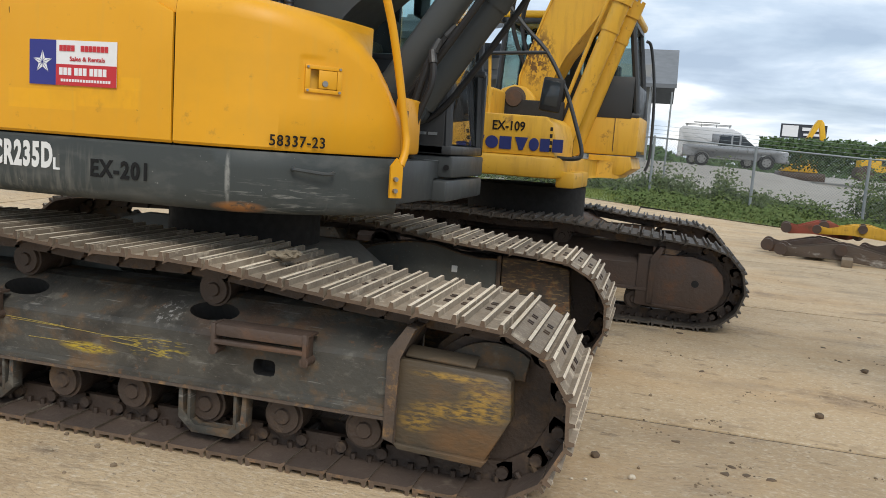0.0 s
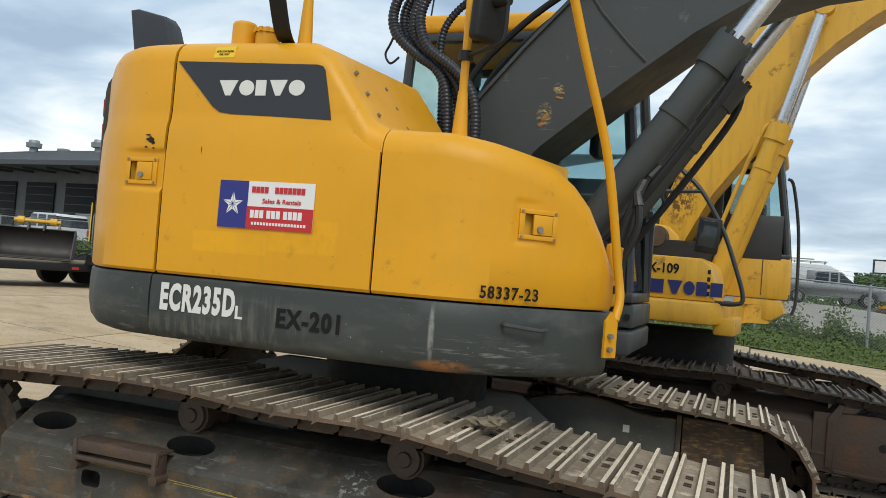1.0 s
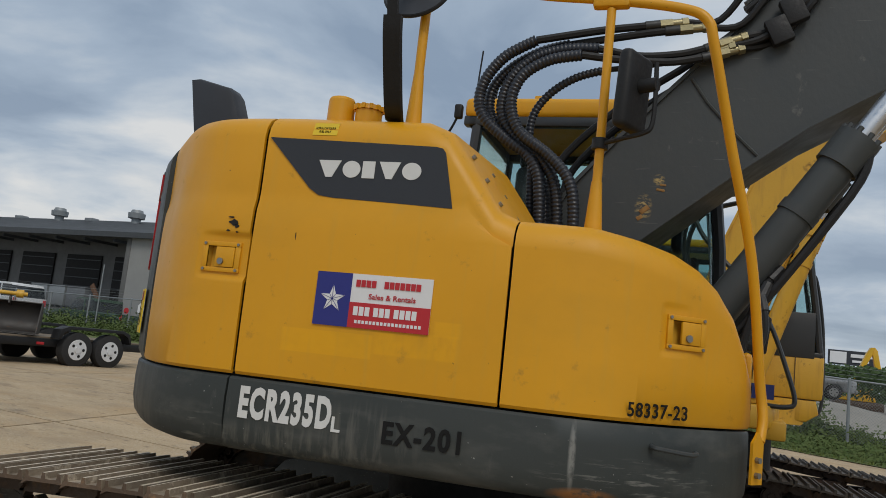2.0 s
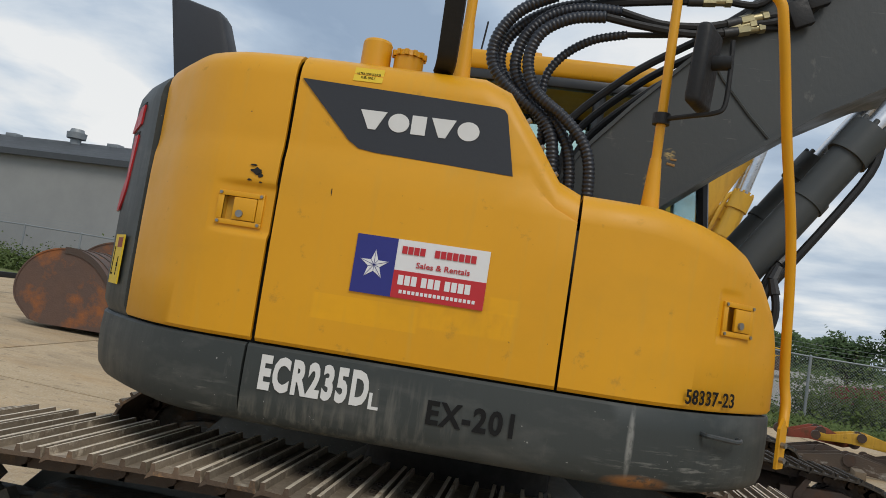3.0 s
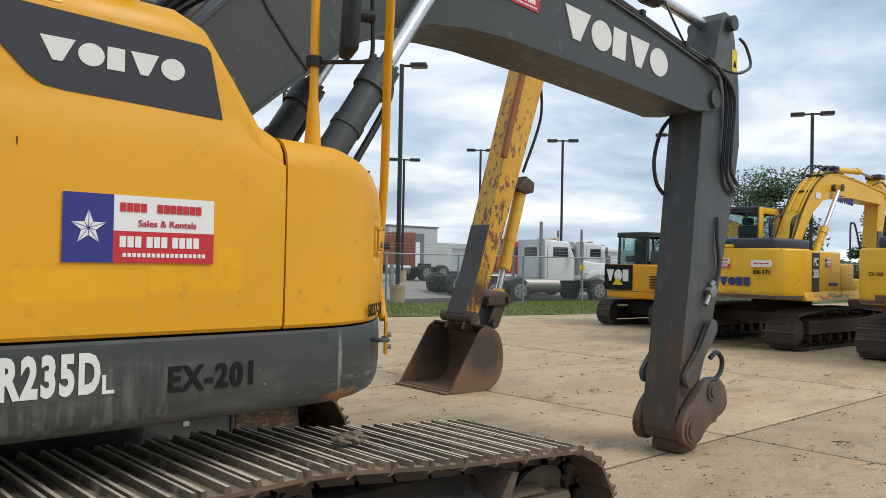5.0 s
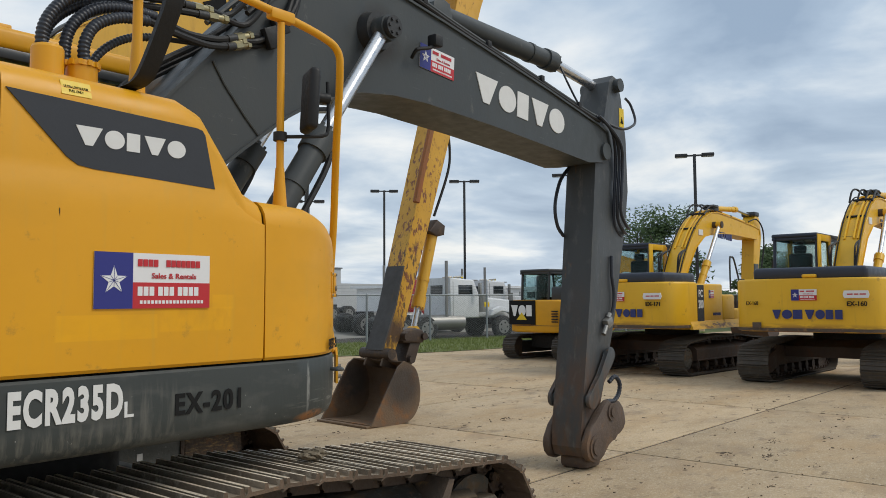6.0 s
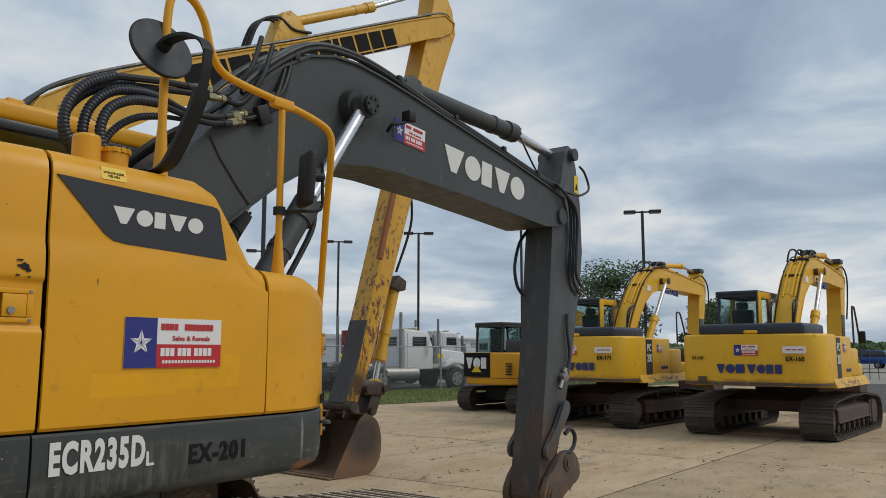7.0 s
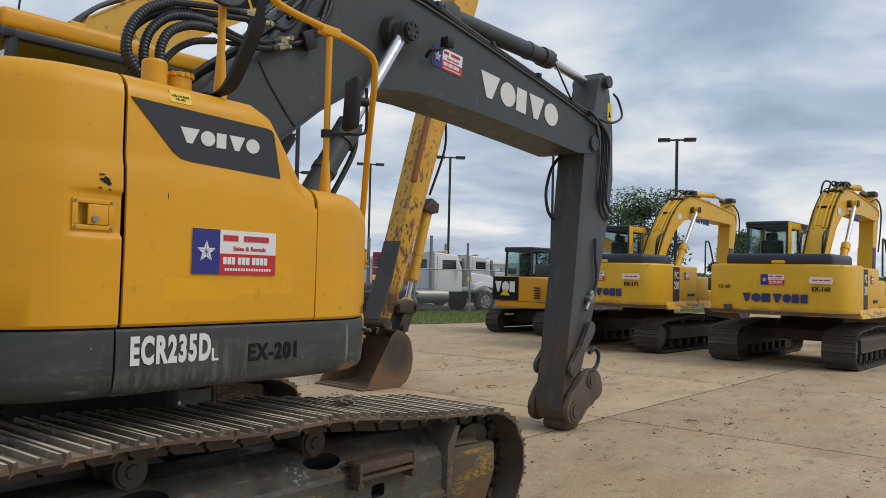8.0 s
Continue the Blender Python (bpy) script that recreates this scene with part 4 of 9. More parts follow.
MR, MT = pose(-0.785, -1.400, 1.812), pose(0.985, -1.163, 1.690, 0, 0, 41)
HOOD = [(-1.30, 2.375), (-1.05, 2.405), (-0.6, 2.41), (0.0, 2.40), (0.07, 2.385), (0.13, 2.33), (0.19, 2.235), (0.30, 2.075), (0.335, 2.045), (0.39, 2.035)]
TANK = [(0.39, 2.035), (0.65, 2.03), (0.80, 2.005), (0.92, 1.975), (1.02, 1.935), (1.10, 1.875), (1.16, 1.80), (1.20, 1.71), (1.235, 1.60)]
rear_door = part("rear_door", side_panel(-1.280, -0.668, HOOD, scoop=(MR, -0.10, 0.40, -0.070, 0.082)), YEL, exc, "yellow rear engine door, dented above its latch")
main_door = part("main_door", side_panel(-0.652, 0.381, HOOD), YEL, exc, "yellow side door with faded paint")
tank_panel = part("tank_panel", side_panel(0.391, 1.235, TANK, crease=False, scoop=(MT, -0.095, 0.60, -0.070, 0.082)), YEL, exc, "rounded yellow tank panel")
# near-black fillers: shade behind the gaps and in the machinery bay, put into colour
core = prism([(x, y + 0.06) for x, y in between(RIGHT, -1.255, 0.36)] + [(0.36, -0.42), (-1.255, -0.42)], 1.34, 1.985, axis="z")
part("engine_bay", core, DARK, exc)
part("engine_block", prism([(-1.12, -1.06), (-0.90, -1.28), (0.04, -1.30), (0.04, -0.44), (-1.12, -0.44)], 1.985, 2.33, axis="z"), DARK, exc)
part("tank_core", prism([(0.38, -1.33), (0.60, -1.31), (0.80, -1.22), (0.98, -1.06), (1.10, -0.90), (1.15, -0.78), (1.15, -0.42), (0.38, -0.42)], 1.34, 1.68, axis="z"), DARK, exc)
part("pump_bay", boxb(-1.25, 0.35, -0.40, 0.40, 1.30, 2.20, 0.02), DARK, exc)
# left body and hood behind the boom
part("left_door", boxb(-1.25, -0.40, 0.42, 1.40, 1.37, 2.40, 0.08, 3), YEL, exc)
part("hood_top", boxb(-1.25, -0.15, -0.46, 0.46, 2.28, 2.455, 0.05, 3), YEL, exc)

# lower rim and counterweight
def rim(line, z_top):
    rows = []
    for x, y in line:
        p = Vector((x, y, 0))
        d = (Vector((max(-1.0, min(x, 0.9)), -0.2, 0)) - p).normalized()
        rows.append([p + d * 0.25 + Vector((0, 0, z_top)), p + d * 0.012 + Vector((0, 0, z_top)), p + d * 0.004 + Vector((0, 0, z_top - 0.010)), p + Vector((0, 0, 1.28)), p + d * 0.002 + Vector((0, 0, 1.18)),
                     p + d * 0.010 + Vector((0, 0, 1.125)), p + d * 0.026 + Vector((0, 0, 1.098)), p + d * 0.06 + Vector((0, 0, 1.082)), p + d * 0.45 + Vector((0, 0, 1.075))])
    return shell(rows, 0.02)


side_rim = part("side_skirt", rim(between(RIGHT, -0.672, 1.235), 1.358), GREY_CW, exc, "dark grey lower skirt, scratched, with a rust patch")
tail_r = [p for p in between(RIGHT, -1.79, -0.682)]
tail_r.sort(key=lambda p: math.atan2(-p[1], -p[0] - 0.0))
full_tail = [(x, -y) for x, y in tail_r[::-1]][:-1] + tail_r


def tail_skin(line, z_low, z_top, r_top, skew):
    rows = []
    for x, y in line:
        p = Vector((x, y, 0))
        d = (Vector((-0.3, 0, 0)) - p).normalized()
        if skew:
            row = [p + d * 0.03 + Vector((0, 0, z_low)), p - d * 0.004 + Vector((0, 0, z_low + 0.06)), p - d * 0.008 + Vector((0, 0, z_low + 0.14))]
            row += [p + d * (-0.008 + r_top * (1 - math.cos(math.pi / 2 * k / 5))) + Vector((0, 0, z_top - r_top + r_top * math.sin(math.pi / 2 * k / 5))) for k in range(6)]
            row.append(p + d * 0.6 + Vector((0, 0, z_top + 0.03)))
        else:
            row = [p + d * 0.45 + Vector((0, 0, 1.075)), p + d * 0.09 + Vector((0, 0, 1.080)), p + d * 0.04 + Vector((0, 0, 1.098)), p + d * 0.016 + Vector((0, 0, 1.13)), p + d * 0.003 + Vector((0, 0, 1.19)), p + Vector((0, 0, 1.28)), p + d * 0.004 + Vector((0, 0, z_top - 0.010)), p + d * 0.014 + Vector((0, 0, z_top)), p + d * 0.25 + Vector((0, 0, z_top))]
        rows.append(row)
    return shell(rows, 0.025)


cw = part("counterweight", tail_skin(full_tail, 1.075, 1.358, 0.0, False), GREY_CW, exc, "rounded dark grey counterweight")
high = [p for p in full_tail if p[0] < -1.288]
part("counterweight_top", tail_skin(high, 1.34, 2.37, 0.13, True), GREY_CW, cw)
part("deck_plate", prism([(-1.2, -1.0), (0.8, -1.0), (1.08, -0.6), (1.10, 0.3), (1.10, 1.3), (-1.2, 1.2), (-1.5, 0.6), (-1.5, -0.6)], 1.10, 1.34, 0.01, axis="z"), GREY, exc)
# rear corner markings
def on_tail(ang, z, r=1.783):
    return pose(r * math.cos(radians(ang)), r * math.sin(radians(ang)), z, 90, 0, ang + 95)


STRIPES = ((2.175, [(-0.150, -0.055), (0.010, -0.030), (0.030, 0.050), (-0.030, 0.045), (-0.105, 0.005)]),
           (2.015, [(-0.090, -0.085), (-0.045, -0.075), (0.000, 0.085), (-0.065, 0.085), (-0.080, 0.0)]),
           (1.870, [(-0.190, -0.090), (-0.160, -0.010), (-0.090, 0.060), (-0.042, 0.068), (-0.065, 0.0), (-0.150, -0.085)]))
for zc, poly in STRIPES:
    plate([(x * 1.06 - 0.004, y * 1.10 + 0.008) for x, y in poly], on_tail(213.6, zc, 1.738), DARK, "stripe_recess", cw, "dark edge of the marking", 0.003)
    plate(poly, on_tail(213.6, zc, 1.742), RED, "reflective_stripe", cw, "red reflective stripe", 0.004)
wn_pl = plate([(-0.095, -0.10), (0.045, -0.10), (0.045, 0.10), (-0.095, 0.10)], on_tail(216.2, 1.575, 1.742), SIGN_YEL, "warning_label", cw, "yellow warning label", 0.003)
for pic in ([(-0.080, -0.065), (-0.055, -0.065), (-0.055, -0.058), (-0.080, -0.058)], [(-0.078, -0.058), (-0.072, -0.058), (-0.066, 0.050), (-0.071, 0.050)], [(-0.003, -0.066), (0.002, -0.066), (0.010, 0.010), (0.004, 0.010)], [(-0.008, -0.030), (0.014, -0.030), (0.010, -0.014), (-0.004, -0.014)]):
    plate(pic, Matrix.Translation((0, 0, 0.004)), BLACK_INK, "pictogram", wn_pl, depth=0.001)
plate([(-0.035, 0.048), (0.036, 0.048), (0.036, 0.088), (-0.035, 0.088)], Matrix.Translation((0, 0, 0.004)), RED_OLD, "header", wn_pl, depth=0.001)

# front face of the tank side, with slots
ff = boxb(1.19, 1.235, -0.76, -0.45, 1.38, 1.66, 0.02)
fp = part("front_panel", ff, YEL, exc)
for z in (1.44, 1.50, 1.56):
    part("vent_slot", boxb(1.2345, 1.2385, -0.74, -0.69, z, z + 0.035), DARK, fp)

# dark panel and lettering on the main door
YP = -1.3962
plate([(-0.64, 2.305), (-0.44, 2.105), (-0.40, 2.08), (-0.34, 2.072), (0.145, 2.052), (0.098, 2.26), (0.085, 2.276), (0.06, 2.282)][::-1], pose(0, YP, 0, 90), CHAR, "charcoal_panel", main_door, "charcoal badge panel", 0.0025)
badge((0.095, 0.074, 0.060, 0.086, 0.076), 0.066, 0.008, FACE(-0.412, YP - 0.003, 2.152), WHITE, main_door, "white badge shape", 0.002)
dealer_sign(FACE(-0.346, -1.4162, 1.587, 0.0), 0.458, 0.199, main_door)
letters("model_lettering", "ECR235D", 0.385, 0.122, FACE(-0.612, -1.409, 1.207), WHITE, side_rim, "white model lettering", 0.048, 0.001, 1.18)
letters("model_suffix", "L", 0.035, 0.055, FACE(-0.222, -1.409, 1.205), WHITE, side_rim, "", 0.02)
letters("stencil_number", "EX-201", 0.292, 0.082, FACE(-0.022, -1.4095, 1.188), BLACK_INK, side_rim, "black stencilled unit number", 0.032, 0.0008, 1.15)
letters("stock_number", "58337-23", 0.25, 0.050, FACE(0.815, -1.3215, 1.386, 40), BLACK_INK, tank_panel, "black stick-on stock number", 0.015, 0.001, 1.1)
for z0, z1, x0, x1 in ((0.492, 0.476, -0.95, -0.15), (0.478, 0.452, -0.45, 0.25), (0.455, 0.478, 0.05, 0.42), (0.405, 0.392, -0.35, 0.10), (0.44, 0.405, 0.10, 0.40)):
    sl = tube(B(), smooth_line([(x0, -1.4102, z0), ((x0 + x1) / 2, -1.4102, (z0 + z1) / 2 + 0.006), (x1, -1.4102, z1)], 5), 0.0022, 5)
    part("paint_scrape", sl, GUARD_YEL, exc, "yellow scrape line")
fl = plate([(0, 0), (0.105, 0), (0.105, 0.055), (0, 0.055)], FACE(-0.46, -1.383, 2.325), SIGN_YEL, "fuel_label", main_door, "small yellow fuel label", 0.002)
fl.matrix_basis = pose(-0.46, -1.393, 2.318, 72)
for i, tx in enumerate(("ULTRA LOW SULFUR", "FUEL ONLY")):
    letters("fuel_text", tx, 0.085 if i == 0 else 0.05, 0.010, Matrix.Translation((0.01 if i == 0 else 0.027, 0.026 - 0.015 * i, 0.003)), BLACK_INK, fl, depth=0.0006)


def latch(m, parent):
    """Latch plate round an open pocket, with a flap and a key cylinder."""
    bm = B()
    for x0, x1, z0, z1 in ((-0.085, 0.085, 0.042, 0.060), (-0.085, 0.085, -0.060, -0.042), (-0.085, -0.062, -0.042, 0.042), (0.062, 0.085, -0.042, 0.042)):
        box(bm, ((x0 + x1) / 2, 0, (z0 + z1) / 2), (x1 - x0, 0.010, z1 - z0), 0.002)
    pl = part("latch_plate", bm, YEL, parent, "yellow latch plate with a key lock")
    pl.matrix_basis = m
    pk = B()
    for x0, x1, y0, y1, z0, z1 in ((-0.062, 0.062, 0.030, 0.034, -0.042, 0.042), (-0.066, -0.062, -0.003, 0.034, -0.042, 0.042), (0.062, 0.066, -0.003, 0.034, -0.042, 0.042), (-0.066, 0.066, -0.003, 0.034, 0.042, 0.046), (-0.066, 0.066, -0.003, 0.034, -0.046, -0.042)):
        box(pk, ((x0 + x1) / 2, (y0 + y1) / 2, (z0 + z1) / 2), (x1 - x0, y1 - y0, z1 - z0))
    part("latch_pocket", pk, YEL_OLD, pl, "dirty recessed pocket")
    part("latch_flap", boxb(-0.024, 0.060, -0.008, 0.004, -0.040, 0.040, 0.003), YEL, pl)
    part("key_lock", cyl(B(), (0.004, -0.007, -0.018), (0.004, -0.017, -0.018), 0.013, seg=14), STEEL, pl, "round steel key lock")
    for x in (-0.074, 0.074):
        for z in (-0.051, 0.051):
            part("bolt", cyl(B(), (x, -0.004, z), (x, -0.010, z), 0.006, seg=8), STEEL, pl)
    return pl


latch(MR, rear_door)
latch(MT, tank_panel)
for cx, cz, w, h, sd in ((-0.742, 1.952, 0.022, 0.013, 3), (-0.728, 1.938, 0.014, 0.008, 4), (-0.758, 1.972, 0.012, 0.003, 5), (-0.765, 1.918, 0.008, 0.004, 6), (-0.725, 1.914, 0.007, 0.003, 7), (-0.465, 1.915, 0.0025, 0.018, 8)):
    rs = random.Random(sd)
    blob = [(cx + w * math.cos(a) * rs.uniform(0.5, 1.2), cz + h * math.sin(a) * rs.uniform(0.5, 1.2)) for a in (2 * math.pi * k / 11 for k in range(11))]
    part("paint_scar", prism(blob, -1.4122, -1.4030), DARK, rear_door if cx < -0.66 else main_door, "dark torn dent in the paint")
hb = tube(B(), smooth_line([(0.895, -1.235, 1.293), (0.905, -1.262, 1.29), (0.93, -1.265, 1.288), (1.02, -1.19, 1.276), (1.045, -1.155, 1.278), (1.04, -1.13, 1.28)], 5), 0.009, 8)
part("grab_handle", hb, GREY, side_rim, "grey grab handle")

# ---- cab ----
def cab(parent, x0, x1, y0, y1, z0, z1, frame_mat, roof_mat, low=0.95, rake=0.12, roof_h=0.09, seat=True, base_mat=None, hollow=False, glass=None):
    """A cab of posts, sills, roof and glass, with a seat and a console inside."""
    GL = glass or GLASS
    zs = z0 + low
    if hollow:
        # walls on three sides and a floor, so that the windscreen reaches down to the floor
        wb = boxb(x0, x1 - 0.05, y0, y0 + 0.05, z0, z0 + low * 0.62, 0.01)
        box(wb, ((x0 + x1) / 2, y1 - 0.025, z0 + low * 0.31), (x1 - x0, 0.05, low * 0.62), 0.01)
        box(wb, (x0 + 0.03, (y0 + y1) / 2, z0 + low * 0.31), (0.06, y1 - y0 - 0.1, low * 0.62))
        box(wb, ((x0 + x1) / 2, (y0 + y1) / 2, z0 + 0.03), (x1 - x0, y1 - y0, 0.06), 0.01)
    else:
        wb = boxb(x0, x1, y0, y1, z0, z0 + low * 0.62, 0.03)
    lower = part("cab_base", wb, base_mat or frame_mat, parent, "lower cab body")
    w = 0.07
    for x, lean in ((x0 + w / 2, 0.05), (x0 + (x1 - x0) * 0.55, 0.0), (x1 - w / 2, -rake)):
        for y in (y0 + w / 2, y1 - w / 2):
            part("cab_post", tube(B(), [(x, y, z0 + (0.03 if hollow else low * 0.55)), (x + lean * 0.3, y, (z0 + z1) / 2), (x + lean, y, z1 - roof_h)], w / 2, 8), frame_mat, lower)
    for y in (y0 + w / 2, y1 - w / 2):
        part("window_sill", box(B(), ((x0 + x1) / 2, y, z0 + low * 0.62), (x1 - x0 - 0.02, w, 0.05), 0.01), frame_mat, lower)
        part("roof_rail", box(B(), ((x0 + x1 - rake) / 2, y, z1 - roof_h - 0.02), (x1 - x0 - rake, w, 0.06), 0.01), frame_mat, lower)
    for x in (x0 + 0.06, x1 - rake - 0.03):
        part("roof_rail", box(B(), (x, (y0 + y1) / 2, z1 - roof_h - 0.02), (w, y1 - y0, 0.06), 0.01), frame_mat, lower)
    part("cab_roof", boxb(x0, x1 - rake + 0.04, y0 - 0.01, y1 + 0.01, z1 - roof_h, z1, 0.035, 3), roof_mat, parent)
    za, zb = z0 + low * 0.62 + 0.02, z1 - roof_h - 0.04
    g = 0.012
    xm = x0 + (x1 - x0) * 0.55
    for y in (y0 + 0.02, y1 - 0.02):
        for a, c in ((x0 + w, xm - w / 2), (xm + w / 2, x1 - rake * 0.6 - w / 2)):
            p = part("window_pane", boxb(a, c, y - g / 2, y + g / 2, za, zb), GL, parent, "greenish cab glass")
            p.visible_shadow = False
    for x, ln in ((x0 + 0.04, 0.05), (x1 - 0.04, -rake)):
        bm = B()
        vs = [bm.verts.new(q) for q in ((x, y0 + w, z0 + 0.07 if hollow and ln < 0 else za), (x, y1 - w, z0 + 0.07 if hollow and ln < 0 else za), (x + ln, y1 - w, zb), (x + ln, y0 + w, zb))]
        bm.faces.new(vs)
        bmesh.ops.solidify(bm, geom=bm.faces[:], thickness=0.01)
        p = part("window_pane", bm, GL, parent, "greenish cab glass")
        p.visible_shadow = False
    if seat:
        s = B()
        box(s, (x0 + 0.62, (y0 + y1) / 2, z0 + low * 0.62 + 0.10), (0.50, 0.50, 0.14), 0.05)
        box(s, (x0 + 0.36, (y0 + y1) / 2, z0 + low * 0.62 + 0.45), (0.13, 0.48, 0.65), 0.05)
        box(s, (x0 + 0.34, (y0 + y1) / 2, z0 + low * 0.62 + 0.86), (0.10, 0.26, 0.17), 0.04)
        part("operator_seat", s, BLACK, parent, "black operator's seat")
        c = B()
        for y in ((y0 + y1) / 2 - 0.33, (y0 + y1) / 2 + 0.33):
            box(c, (x0 + 0.68, y, z0 + low * 0.62 + 0.2), (0.5, 0.13, 0.3), 0.03)
            cyl(c, (x0 + 0.88, y, z0 + low * 0.62 + 0.33), (x0 + 0.9, y, z0 + low * 0.62 + 0.52), 0.018, seg=8)
        box(c, (x1 - 0.3, y0 + 0.16, z0 + low * 0.62 + 0.4), (0.06, 0.2, 0.26), 0.02)
        part("console", c, CHAR, parent)
    return lower


CAB_DARK = M("cab_dark_grey", (0.028, 0.031, 0.034), 0.4, c2=(0.036, 0.039, 0.042), s=3, bump=0.02)
cab(exc, -0.42, 1.18, 0.42, 1.36, 1.38, 3.10, CAB_DARK, YEL, roof_h=0.125, hollow=True, glass=GLASS_DARK)
bars("text_bar", [0.05, 0.07, 0.06], 0.018, 0.012, FACE(0.88, 0.417, 1.50), GALV, exc, "pale worn label bar", 0.003)
step = part("cab_step", boxb(0.66, 1.19, 0.44, 1.36, 1.235, 1.375, 0.015), GREY, exc, "dark grey step block under the cab")
part("step_ledge", boxb(0.64, 1.19, 0.34, 1.36, 1.085, 1.222, 0.02), GREY, step)
for k in range(4):
    part("vent_bar", boxb(1.0, 1.10, 0.430, 0.442, 1.268 + 0.022 * k, 1.276 + 0.022 * k, 0.002), GALV, step)
part("step_knob", cyl(B(), (1.155, 0.445, 1.30), (1.155, 0.425, 1.30), 0.018, seg=14), BLACK, step)
for k in range(6):
    part("tread_bar", boxb(0.68 + 0.08 * k, 0.70 + 0.08 * k, 0.345, 0.435, 1.222, 1.230), GREY, step)
for x, ht in ((-0.40, 0.40), (-0.27, 0.26)):
    an = tube(B(), [(x, 0.55, 2.95), (x, 0.55, 3.1), (x + 0.02, 0.55, 3.05 + ht)], 0.006, 6)
    part("antenna", an, BLACK, exc)
bc = box(B(), (0.05, 0.5, 3.09), (0.10, 0.10, 0.07), 0.01)
part("roof_lamp", bc, YEL, exc)
cam_b = B()
box(cam_b, (-0.47, 0.46, 3.02), (0.05, 0.05, 0.09), 0.012)
tube(cam_b, smooth_line([(-0.45, 0.46, 3.05), (-0.50, 0.46, 2.93), (-0.53, 0.46, 2.86), (-0.49, 0.46, 2.80), (-0.43, 0.46, 2.84)], 5), 0.008, 6)
part("work_lamp", cam_b, BLACK, exc)

# ---- boom, arm, coupler ----
BOOM_LOW = [(0.30, 1.72), (0.55, 1.98), (0.72, 2.17), (1.12, 2.50), (1.45, 2.75), (1.75, 2.93), (2.07, 3.035), (2.40, 3.078), (2.75, 3.088), (3.60, 3.055), (4.50, 3.0), (5.15, 2.955), (5.42, 2.99)]
BOOM_TOP = [(5.62, 3.12), (5.55, 3.30), (5.33, 3.355), (4.43, 3.52), (3.49, 3.67), (2.95, 3.755), (2.55, 3.81), (2.25, 3.835), (2.0, 3.82), (1.75, 3.75), (1.50, 3.60), (1.25, 3.38), (0.90, 3.00), (0.60, 2.68), (0.38, 2.42), (0.12, 1.95), (0.12, 1.78)]


def plate_box(low, top, y0, y1, mat, name, parent, label="", flange=0.02):
    """A welded box girder: two side plates between top and bottom flanges that stand a little proud."""
    web = prism(low + top, y0 + 0.02, y1 - 0.02)
    ob = part(name, web, mat, parent, label, smooth=20)
    for line, s in ((low, -1), (top, 1)):
        bm = B()
        rows = []
        for i, (x, z) in enumerate(line):
            ax, az = line[max(i - 1, 0)]
            bx, bz = line[min(i + 1, len(line) - 1)]
            t = Vector((bx - ax, 0, bz - az)).normalized()
            nrm = Vector((t.z, 0, -t.x))
            rows.append([Vector((x, y, z)) + nrm * o for y, o in ((y0, -0.006), (y0, 0.012), (y1, 0.012), (y1, -0.006), (y0, -0.006))])
        vs = [[bm.verts.new(p) for p in r[:4]] for r in rows]
        for a, b in zip(vs, vs[1:]):
            for k in range(4):
                bm.faces.new((a[k], a[(k + 1) % 4], b[(k + 1) % 4], b[k]))
        bm.faces.new(vs[0]); bm.faces.new(vs[-1][::-1])
        part("flange", bm, mat, ob, smooth=20)
    return ob


YB0, YB1 = -0.235, 0.275
boom = plate_box(BOOM_LOW, BOOM_TOP, YB0, YB1, GREY, "boom", exc, "dark grey boom bent over the cab front")
weld = B()
tube(weld, [(0.92, YB0 + 0.016, 2.98), (1.0, YB0 + 0.016, 2.86), (1.14, YB0 + 0.016, 2.70), (1.24, YB0 + 0.016, 2.60)], 0.008, 6)
part("weld_seam", weld, GREY, boom)
CHIP = M("orange_paint_chip", (0.36, 0.21, 0.06), 0.8, c2=(0.20, 0.09, 0.03), s=40, mix=1.0, bump=0.1)
for x, z, w, h, a in ((0.74, 2.32, 0.05, 0.025, -40), (0.72, 2.28, 0.03, 0.02, -35), (0.81, 2.42, 0.04, 0.012, 10), (0.82, 2.445, 0.03, 0.010, 5)):
    part("paint_chip", box(B(), (x, YB0 + 0.019, z), (w, 0.004, h), 0.002, ry=a), CHIP, boom, "yellowish scrape mark")
badge((0.30, 0.25, 0.20, 0.27, 0.26), 0.225, 0.02, pose(3.362, YB0 + 0.016, 3.23, 90, 4.0, 0), WHITE, boom, "white badge shape", 0.003)
dealer_sign(pose(2.69, YB0 + 0.016, 3.345, 90, 4.0, 0), 0.40, 0.185, boom, "red, white and blue dealer sticker with a star")
bl = B()
cyl(bl, (2.20, YB0 - 0.16, 3.47), (2.20, YB1 + 0.16, 3.47), 0.06, seg=20)
cyl(bl, (2.20, YB0 - 0.06, 3.47), (2.20, YB0 + 0.03, 3.47), 0.13, 0.15, seg=28)
cyl(bl, (2.20, YB0 - 0.20, 3.47), (2.20, YB0 - 0.16, 3.47), 0.075, seg=20)
for k in range(6):
    a = math.pi * k / 3
    cyl(bl, (2.20 + 0.05 * math.cos(a), YB0 - 0.21, 3.47 + 0.05 * math.sin(a)), (2.20 + 0.05 * math.cos(a), YB0 - 0.2, 3.47 + 0.05 * math.sin(a)), 0.012, seg=6)
part("boom_pin", bl, DULL, boom, "dark greasy boom pin")
wl_b = B()
